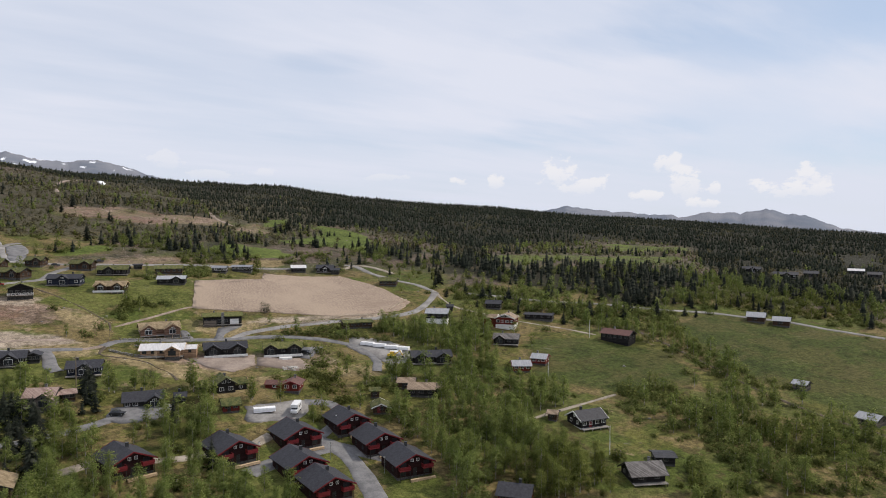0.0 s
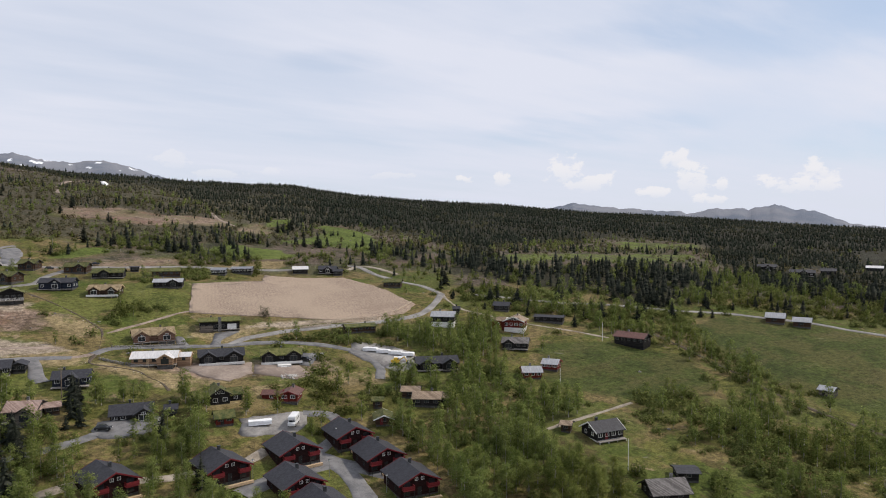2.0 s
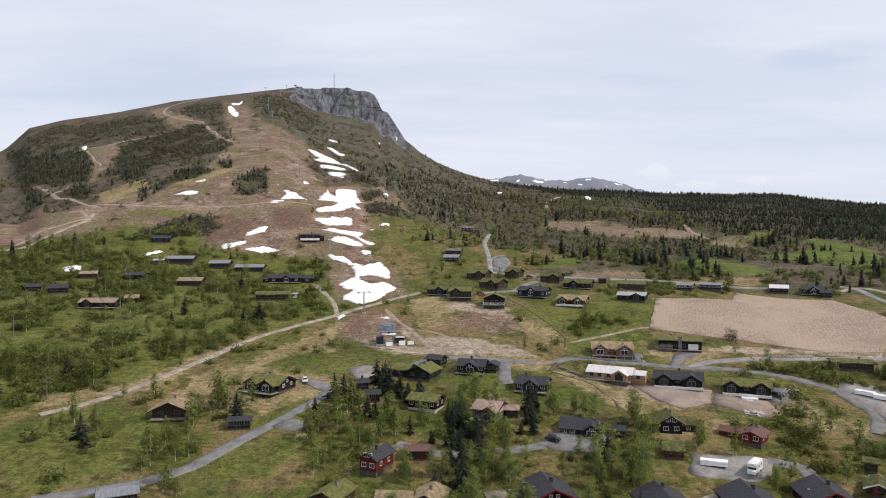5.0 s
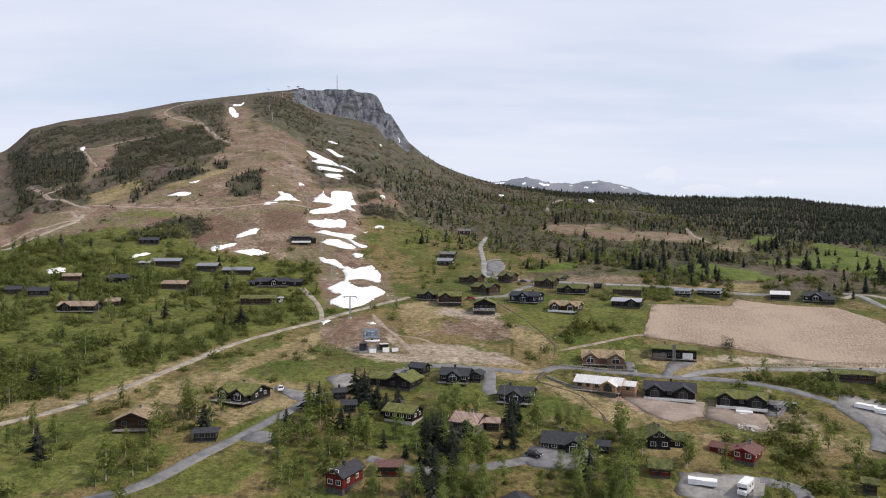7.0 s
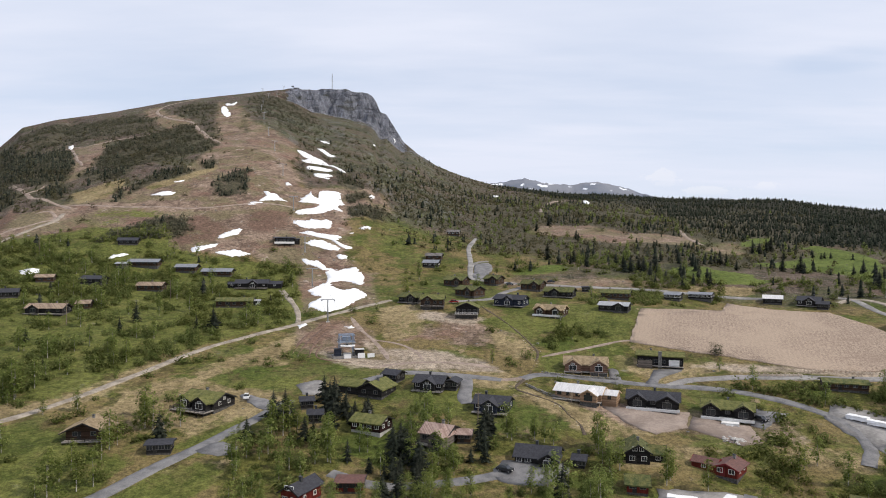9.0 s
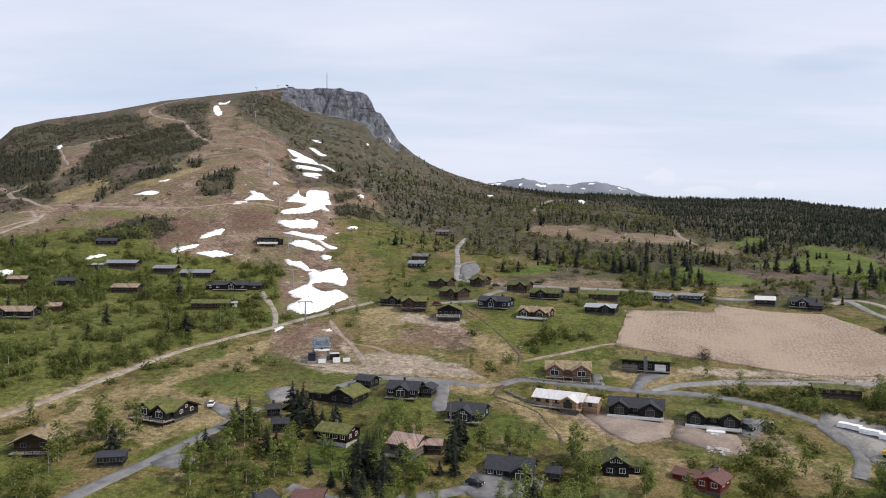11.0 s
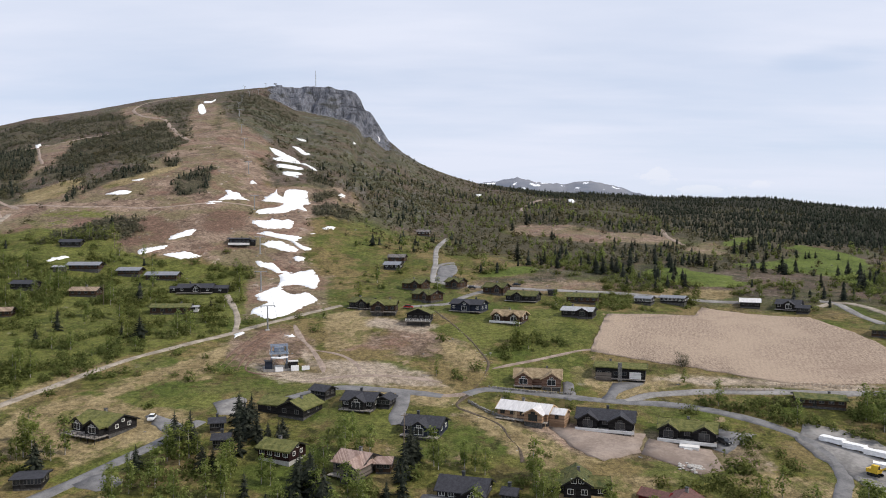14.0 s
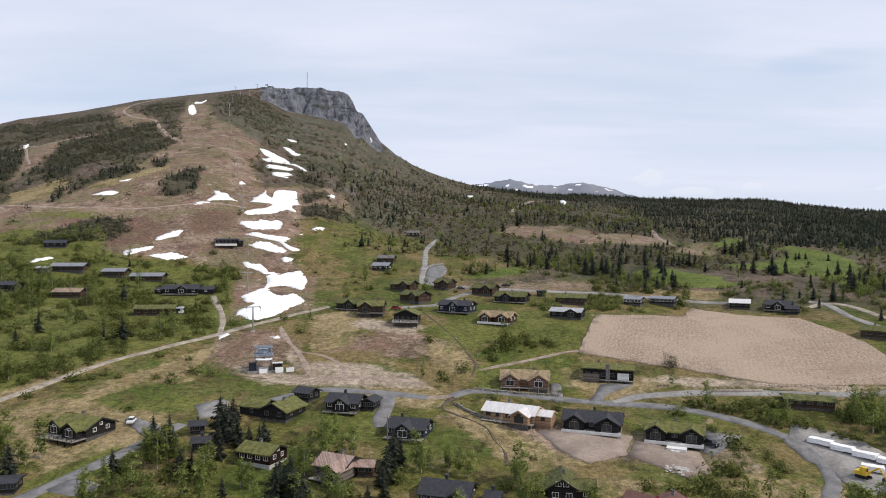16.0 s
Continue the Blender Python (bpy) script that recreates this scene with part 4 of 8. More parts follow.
def ground():
    b = np.concatenate([np.arange(-180, -48, 4.0), np.arange(-48, -34, 0.4), np.arange(-34, -16, 0.22), np.arange(-16, -1.5, 0.12), np.arange(-1.5, 76, 0.22), np.arange(76, 88, 1.0), np.arange(88, 180, 4.0)])
    r = [60.0]
    while r[-1] < 4990:
        r.append(r[-1] + (1.9 if 1385 < r[-1] < 1445 else max(1.3, (0.0105 if 420 < r[-1] < 900 else 0.0135) * r[-1])))
    r = np.array(r)
    bb, rr = np.meshgrid(np.radians(b), r)
    x, y = rr * np.sin(bb), rr * np.cos(bb)
    z = land(x, y)
    nr, nb = x.shape
    co = np.stack([x, y, z], -1).reshape(-1, 3)
    co = np.vstack([co, [[0, 0, float(land(0, 55))]]])
    i = np.arange(nr * nb).reshape(nr, nb)
    j = np.roll(i, -1, 1)
    quads = np.stack([i[:-1], i[1:], j[1:], j[:-1]], -1).reshape(-1, 4)
    tris = np.stack([i[0], j[0], np.full(nb, nr * nb)], -1)
    me = bpy.data.meshes.new("ground")
    me.vertices.add(len(co))
    me.vertices.foreach_set("co", co.ravel())
    loops = np.concatenate([quads.ravel(), tris.ravel()])
    me.loops.add(len(loops))
    me.loops.foreach_set("vertex_index", loops)
    me.polygons.add(len(quads) + nb)
    me.polygons.foreach_set("loop_start", np.concatenate([np.arange(len(quads)) * 4, len(quads) * 4 + np.arange(nb) * 3]))
    me.update(calc_edges=True)
    me.shade_smooth()
    me.materials.append(M_GROUND)
    px, py, pz = co.T
    pr, pb = np.hypot(px, py), np.degrees(np.arctan2(px, py))

    def zone(polys, soft):
        v = np.zeros(len(px))
        for q in polys:
            ax, ay = np.array(q).T
            near = (px > ax.min() - 40) & (px < ax.max() + 40) & (py > ay.min() - 40) & (py < ay.max() + 40)
            d = inside(q, px[near], py[near])
            v[near] = np.maximum(v[near], smooth(-soft, soft, d))
        return v
    fell = smooth(470, 640, pr + 60 * wave(px, py, 120, 61)) * (1 - smooth(16, 30, pb))
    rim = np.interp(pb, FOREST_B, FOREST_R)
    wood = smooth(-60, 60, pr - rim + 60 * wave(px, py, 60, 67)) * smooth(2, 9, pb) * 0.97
    tall, rim_r, steep = brow(pb, pr)
    from_brow = pr - rim_r + 5 * wave(px, py, 26, 63)
    cliff = smooth(3, 30, tall + 7 * wave(px, py, 30, 67)) * smooth(-42, -33, from_brow) * (1 - smooth(2, 7, from_brow))
    flank = smooth(-7.4, -5.2, pb) * (1 - smooth(-3.0, -1.8, pb)) * smooth(1240, 1400, pr + 60 * wave(px, py, 40, 65)) * (1 - smooth(1432, 1440, pr))
    scree = 0.40 * smooth(-12, -7, pb) * (1 - smooth(-1, 2, pb)) * smooth(1200, 1390, pr) * (1 - smooth(1435, 1440, pr))
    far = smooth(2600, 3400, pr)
    green, brush = np.maximum(zone(MEADOWS[3:], 8), 0.62 * zone(CLEAR[:2], 6)), zone(SCRUB, 9)
    slope = np.maximum(zone(SLOPES, 14), 0.75 * zone(SOILS, 6))
    covers = {
        "heath": np.maximum(np.maximum(fell, 0.8 * zone(HEATHS, 10)), 0.72 * smooth(4, 14, pb) * smooth(360, 420, pr)) * (1 - 0.8 * slope),
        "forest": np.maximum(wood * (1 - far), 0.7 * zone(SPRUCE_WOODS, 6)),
        "brush": np.maximum.reduce([brush * 0.9, 0.62 * zone(UPPER, 20), 0.70 * smooth(-2, 6, pb) * (1 - smooth(24, 34, pb)) * smooth(440, 500, pr) * (1 - smooth(1000, 1200, pr)) * (1 - slope)]),
        "fresh": green * 0.9,
        "moss": np.maximum.reduce([0.85 * zone(GREENS[:1], 30), 0.75 * zone(FLANK, 40), 0.62 * smooth(-11, -8, pb + 2 * wave(px, py, 90, 75)) * (1 - smooth(0, 4, pb)) * smooth(650, 760, pr) * (1 - slope)]),
        "pasture": zone(MEADOWS[:2], 8) * 0.95,
        "brown": zone(BROWNS, 9) * 0.62,
        "straw": zone(STRAWS, 5) * 0.95,
        "dirt": slope,
        "lush": np.maximum.reduce([zone(LAWNS, 5) * 0.85, zone(GREENS[1:], 14) * 0.5, zone(SHRUB_LAND[:1], 8) * 0.74]),
        "sand": zone(SANDS, 4) * 0.9,
        "rock": np.maximum(cliff, np.maximum(flank * 0.62, scree)),
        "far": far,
        "snow": far * smooth(0.55, 0.8, wave(px, py, 60, 71) + 0.6 * wave(px, py, 26, 73)) * smooth(290, 370, pz) * (pb < 20) * 0.85,
    }
    for name, v in covers.items():
        a = me.attributes.new(name, "FLOAT", "POINT")
        a.data.foreach_set("value", np.ascontiguousarray(v, dtype=np.float32))
    tagged(new("ground", me), "rough green pasture rising to a brown heath fell with a grey cliff", "ground", kind="structure")


ground()
TAKEN = []          # x, y, radius kept free of trees


def ribbon(name, points, width, mat, label, lift=0.16, wander=0.25):
    """A road laid on the land, slightly crowned, with its edges sunk into the verge."""
    line = spline(points, 2.0)
    verts, faces, rng = [], [], random.Random(len(points) * 7 + int(width * 10))
    for k, p in enumerate(line):
        q = line[min(k + 1, len(line) - 1)] - line[max(k - 1, 0)]
        n = np.array([q[1], -q[0]]) / (np.linalg.norm(q) + 1e-6)
        half = width / 2 + wander * (float(wave(p[0], p[1], 7, 83)) + 0.3 * rng.uniform(-1, 1))
        worn = mat is M_FELL_TRACK
        half *= min(1.0, 0.35 + 0.25 * min(k, len(line) - 1 - k)) if worn else 1.0
        for s, dz in ((-1.35, -lift - 0.5), (-1, -lift - 0.1), (-0.5, -0.2), (0, 0.0), (0.5, -0.2), (1, -lift - 0.1), (1.35, -lift - 0.5)) if worn else ((-1.12, -0.45), (-1, 0.0), (-0.45, 0.05), (0, 0.08), (0.45, 0.05), (1, 0.0), (1.12, -0.45)):
            e = p + n * half * s
            verts.append((e[0], e[1], float(land(e[0], e[1])) + lift + dz))
        if k % 2 == 0:
            TAKEN.append((p[0], p[1], width / 2 + 1.6))
    for k in range(len(line) - 1):
        for c in range(6):
            a = k * 7 + c
            faces.append((a, a + 1, a + 8, a + 7))
    return tagged(new(name, mesh_of(name, verts, faces, mat, flat=False)), label, "road", kind="structure")


def patch(name, outline, mat, label, category, lift=0.22, jitter=0.5, spacing=2.5, kind="", cell=6.0, edge=0.0, sharp=False):
    """A sheet that follows the land inside a wavering outline."""
    rng = random.Random(int(abs(outline[0][0] * 13 + outline[0][1])))
    if sharp:
        ring = []
        for p, q in zip(outline, outline[1:] + outline[:1]):
            p, q = np.array(p, float), np.array(q, float)
            n = max(1, int(np.linalg.norm(q - p) / spacing))
            ring += [p + (q - p) * k / n for k in range(n)]
    else:
        ring = spline(outline + outline[:1], spacing)[:-1]
    c = np.mean(ring, 0)
    bm = bmesh.new()
    vs = []
    for k, p in enumerate(ring):
        q = p + (p - c) / (np.linalg.norm(p - c) + 1e-6) * jitter * (rng.uniform(-1, 1) + 1.2 * float(wave(p[0], p[1], 9, 81)))
        vs.append(bm.verts.new((q[0], q[1], 0)))
    try:
        f = bm.faces.new(vs)
        bmesh.ops.triangulate(bm, faces=[f], ngon_method="EAR_CLIP")
        for _ in range(5):
            long = [e for e in bm.edges if e.calc_length() > cell]
            if not long:
                break
            bmesh.ops.subdivide_edges(bm, edges=long, cuts=1)
            bmesh.ops.triangulate(bm, faces=[g for g in bm.faces if len(g.verts) > 3])
    except ValueError:
        pass
    for f in bm.faces:
        if f.normal.z < 0:
            f.normal_flip()
    for v in bm.verts:
        v.co.z = float(land(v.co.x, v.co.y)) + lift - (edge if v.is_boundary else 0)
    rim = [e for e in bm.edges if e.is_boundary]
    for v in [g for g in bmesh.ops.extrude_edge_only(bm, edges=rim)["geom"] if isinstance(g, bmesh.types.BMVert)]:
        v.co.z -= lift + 0.5
    me = bpy.data.meshes.new(name)
    bm.to_mesh(me)
    bm.free()
    me.materials.append(mat)
    me.shade_smooth()
    return tagged(new(name, me), label, category, kind=kind)


# ---- roads, yards, field and snow ----
ribbon("sandy_track", [(-124, 196), (-112, 209), (-103, 225), (-95, 244), (-81, 276), (-56, 309), (-38, 330), (-17, 351)], 2.7, M_TRACK, "pale sandy dirt track across rough pasture")
ribbon("road", [(-100, 149), (-89, 153), (-79, 157), (-70, 165), (-61, 182), (-55, 193), (-45, 214), (-39, 228)], 3.5, M_ASPHALT, "worn grey asphalt lane between the cabins")
ribbon("road", [(-25, 240), (-9, 253), (4, 253), (16, 250), (28, 246)], 3.5, M_ASPHALT, "worn grey asphalt lane between the cabins")
ribbon("road", [(35, 248), (44, 253), (66, 249), (79, 246), (90, 243), (98, 240), (107, 234), (116, 225), (122, 215), (123, 204), (120, 193), (118, 190), (114, 184)], 3.5, M_ASPHALT, "worn grey asphalt lane between the cabins")
ribbon("gravel_road", [(84, 245), (92, 249), (107, 248), (122, 245), (144, 242), (163, 242), (178, 246), (195, 258), (210, 272)], 3.6, M_GRAVEL, "pale grey gravel road with grass verges")
ribbon("gravel_road", [(210, 272), (211, 290), (206, 305), (204, 325), (206, 348), (201, 355)], 3.3, M_GRAVEL, "pale grey gravel road with grass verges")
ribbon("gravel_road", [(210, 272), (204, 258), (200, 241), (206, 227), (212, 210), (222, 192), (229, 176)], 1.6, M_TRACK, "faint sandy track over a grassy pasture", 0.06, 0.4)
ribbon("gravel_road", [(224, 265), (240, 246), (253, 232), (275, 215), (293, 192), (315, 172), (327, 153), (336, 137), (341, 117), (347, 97)], 3.3, M_GRAVEL, "pale grey gravel road with grass verges")
ribbon("gravel_road", [(23, 401), (39, 392), (62, 385), (83, 381), (105, 376), (120, 372), (146, 367), (168, 363)], 4, M_GRAVEL, "pale grey gravel road with grass verges")
ribbon("gravel_road", [(24, 399), (24, 420), (25, 440), (25, 459), (26, 493), (33, 538)], 3.0, M_GRAVEL, "pale grey gravel road with grass verges")
ribbon("gravel_road", [(24, 422), (26, 434), (31, 442), (36, 445)], 2.6, M_GRAVEL, "pale grey gravel road with grass verges")
ribbon("gravel_road", [(11, 347), (31, 353), (39, 367), (53, 382)], 3.5, M_GRAVEL, "pale grey gravel road with grass verges")
ribbon("sandy_track", [(197, 347), (206, 350), (213, 344), (215, 320)], 3, M_TRACK, "pale sandy dirt track across rough pasture")
ribbon("road", [(-19, 180), (-6, 174), (9, 176), (20, 179), (26, 182)], 3.5, M_ASPHALT, "worn grey asphalt lane between the cabins")
ribbon("road", [(16, 249), (16, 240), (15, 230), (16, 224)], 4, M_ASPHALT, "worn grey asphalt lane between the cabins")
ribbon("sandy_track", [(-32.4, 322.4), (-27.1, 308.3), (-19.6, 293.2), (-14.0, 278.4), (-11.9, 270.0)], 3.2, M_FELL_TRACK, "pale sandy dirt track across rough pasture", 0.22, 0.5)
ribbon("sandy_track", [(-19.8, 294.2), (-10.1, 288.9), (-2.3, 278.4), (1.0, 268.2)], 2.6, M_FELL_TRACK, "pale sandy dirt track across rough pasture", 0.22, 0.5)
ribbon("wheel_rut", [(-41.5, 310.4), (-43.8, 298.8), (-45.7, 285.4), (-46.0, 272.7)], 0.7, M_RUT, "reddish brown wheel rut in churned earth", 0.10, 0.5)
ribbon("wheel_rut", [(-38.9, 306.0), (-41.2, 294.6), (-42.4, 283.7), (-41.5, 271.3)], 0.7, M_RUT, "reddish brown wheel rut in churned earth", 0.10, 0.5)
ribbon("wheel_rut", [(-43.6, 312.5), (-46.6, 300.8), (-48.4, 287.0), (-48.3, 274.6)], 0.7, M_RUT, "reddish brown wheel rut in churned earth", 0.10, 0.5)
ribbon("wheel_rut", [(-38.9, 286.2), (-39.9, 279.8), (-38.3, 271.7), (-32.1, 268.3), (-25.1, 266.8)], 0.7, M_RUT, "reddish brown wheel rut in churned earth", 0.10, 0.5)
ribbon("sandy_track", [(-74, 369), (-63, 344), (-57, 327), (-54, 313)], 2.5, M_TRACK, "pale sandy dirt track across rough pasture")
ribbon("sandy_track", [(-18, 261), (-5, 265), (14, 264), (28, 258)], 3.5, M_FELL_TRACK, "pale sandy dirt track across rough pasture", 0.22, 0.5)
ribbon("road", [(63, 105), (68, 120), (71, 132), (71, 141), (68, 147)], 5.4, M_ASPHALT, "worn grey asphalt lane between the cabins")
ribbon("road", [(43, 135), (51, 138), (60, 140), (71, 141)], 5.4, M_ASPHALT, "worn grey asphalt lane between the cabins")
ribbon("road", [(71, 141), (76, 134), (80, 126)], 5.4, M_ASPHALT, "worn grey asphalt lane between the cabins")
ribbon("road", [(68, 147), (78, 153), (83, 158), (84, 166), (77, 170)], 3.5, M_ASPHALT, "worn grey asphalt lane between the cabins")
ribbon("sandy_track", [(3, 153), (13, 154), (31, 149), (49, 150), (58, 154)], 3, M_TRACK, "pale sandy dirt track across rough pasture")
ribbon("gravel_road", [(134, 123), (148, 123), (175, 123)], 1.1, M_TRACK, "pale grey gravel road with grass verges")
ribbon("sandy_track", [(-275, 398), (-259, 412), (-253, 424), (-248, 442), (-244, 465), (-250, 490)], 3, M_TRACK, "pale sandy dirt track across rough pasture", 0.3)
ribbon("sandy_track", [(23, 247.5), (29, 246.5), (34, 248), (41, 251)], 5, M_FELL_TRACK, "pale sandy dirt track across rough pasture", 0.22, 0.5)
DITCH = [(25, 340), (37, 305), (43, 283), (44, 275), (41, 263), (37, 250), (32, 239), (35, 234), (41, 228), (44, 223), (45, 216), (47, 209), (47, 201)]
ribbon("stream_bed", DITCH, 0.75, M_WET_EARTH, "narrow stony stream ditch with dark wet earth", 0.05, 0.4)
ribbon("stream_bed", [(248, 196), (252, 170), (236, 120), (226, 96), (222, 70), (224, 40)], 1.6, M_WET_EARTH, "narrow stony stream ditch with dark wet earth", 0.02, 0.6)
ribbon("sandy_track", [(-264, 420), (-264, 443), (-254, 458), (-248, 475), (-261, 494), (-269, 489)], 3, M_FELL_TRACK, "pale dirt service track winding up the fell", 0.4)
ribbon("sandy_track", [(-257, 511), (-218, 502), (-186, 503), (-156, 508), (-99, 528)], 3, M_FELL_TRACK, "pale dirt service track winding up the fell", 0.4)
ribbon("sandy_track", [(-449, 1343), (-468, 1266), (-463, 1180), (-433, 1110), (-364, 971), (-325, 939), (-286, 860), (-258, 809), (-232, 767)], 5, M_FELL_TRACK, "pale dirt service track winding up the fell", 0.5)
ribbon("sandy_track", [(-317, 905), (-330, 884), (-346, 857), (-375, 851), (-394, 829), (-428, 842), (-435, 814)], 4.5, M_FELL_TRACK, "pale dirt service track winding up the fell", 0.5)
ribbon("sandy_track", [(-423, 831), (-368, 735), (-331, 674)], 3, M_FELL_TRACK, "pale dirt service track winding up the fell", 0.5)
ribbon("sandy_track", [(-362, 612), (-322, 569), (-299, 541), (-270, 519), (-250, 500)], 4, M_FELL_TRACK, "pale dirt service track winding up the fell", 0.5)
ribbon("sandy_track", [(-322, 569), (-316, 574), (-316, 584)], 3.5, M_FELL_TRACK, "pale dirt service track winding up the fell", 0.5)
ribbon("sandy_track", [(186, 1040), (157, 990), (133, 897), (112, 761)], 5, M_FELL_TRACK, "pale dirt service track winding up the fell", 0.5)
ribbon("sandy_track", [(212, 618), (202, 577), (201, 551), (200, 529)], 4, M_FELL_TRACK, "pale dirt service track winding up the fell", 0.5)
ribbon("sandy_track", [(45, 272), (55, 277), (68, 283), (78, 287), (85, 287), (93, 284)], 2.6, M_FELL_TRACK, "worn brown dirt track beside a straw field", 0.25, 0.5)
YARDS, SNOWS = [], []
FIELD = [(97, 329), (137, 336), (147, 354), (184, 331), (188, 301), (184, 260), (169, 249), (136, 249), (82, 286)]
patch("straw_field", FIELD, M_FIELD, "large beige field covered with rows of straw", "field", 0.3, 0.5, 3.0, "structure", sharp=True)
YARDS.append([(23, 187), (39, 184), (34, 175), (21, 178)])
patch("yard", YARDS[-1], M_ASPHALT, "grey gravelled parking yard beside a cabin", "yard", 0.2, 0.6, 2.0, "structure")
YARDS.append([(83, 260), (88, 260), (93, 258), (88, 255), (83, 252), (80, 246), (76, 247), (80, 253)])
patch("yard", YARDS[-1], M_ASPHALT, "grey gravelled parking yard beside a cabin", "yard", 0.2, 0.6, 2.0, "structure")
YARDS.append([(-56, 191), (-54, 194), (-50, 196), (-45, 193), (-45, 190), (-51, 188)])
patch("yard", YARDS[-1], M_ASPHALT, "grey gravelled parking yard beside a cabin", "yard", 0.2, 0.6, 2.0, "structure")
YARDS.append([(-56, 231), (-53, 232), (-47, 228), (-42, 224), (-44, 219), (-50, 224)])
patch("yard", YARDS[-1], M_ASPHALT, "grey gravelled parking yard beside a cabin", "yard", 0.2, 0.6, 2.0, "structure")
YARDS.append([(67, 260), (70, 260), (69, 248), (65, 247)])
patch("yard", YARDS[-1], M_ASPHALT, "narrow grey gravelled drive to a log cabin", "yard", 0.2, 0.3, 2.0, "structure")
YARDS.append([(27, 433), (32, 439), (36, 440), (37, 424), (31, 402), (25, 402)])
patch("gravel_pad", YARDS[-1], M_ASPHALT, "grey gravelled turning place beside a road", "gravel", 0.2, 0.6, 2.0, "structure")
YARDS.append([(119, 215), (129, 223), (141, 206), (134, 191), (124, 188), (120.5, 203)])
patch("gravel_pad", YARDS[-1], M_GRAVEL, "levelled pale gravel building plot", "gravel", 0.2, 0.6, 2.0, "structure")
YARDS.append([(58, 173), (77, 170), (70, 161), (56, 164)])
patch("gravel_pad", YARDS[-1], M_GRAVEL, "levelled pale gravel building plot", "gravel", 0.2, 0.6, 2.0, "structure")
YARDS.append([(-40, 242), (-37, 246), (-31, 246), (-29, 235), (-35, 233)])
patch("gravel_pad", YARDS[-1], M_GRAVEL, "levelled pale gravel yard beside a turf-roofed cabin", "gravel", 0.2, 0.6, 2.0, "structure")
YARDS.append([(57, 223), (63, 225), (82, 220), (77, 208), (67, 203), (61, 209)])
patch("bare_plot", YARDS[-1], M_SAND, "bare sandy plot below a new cabin", "bare ground", 0.2, 0.6, 2.0, "structure", sharp=True)
YARDS.append([(82, 217), (96, 210), (94, 199), (88, 197), (82, 202), (77, 207)])
patch("bare_plot", YARDS[-1], M_SAND, "bare sandy plot below a new cabin", "bare ground", 0.2, 0.6, 2.0, "structure", sharp=True)
YARDS.append([(102, 224), (110, 218), (99, 208), (96.5, 211)])
patch("yard", YARDS[-1], M_ASPHALT, "grey gravelled parking yard beside a cabin", "yard", 0.24, 0.6, 2.0, "structure", sharp=True)
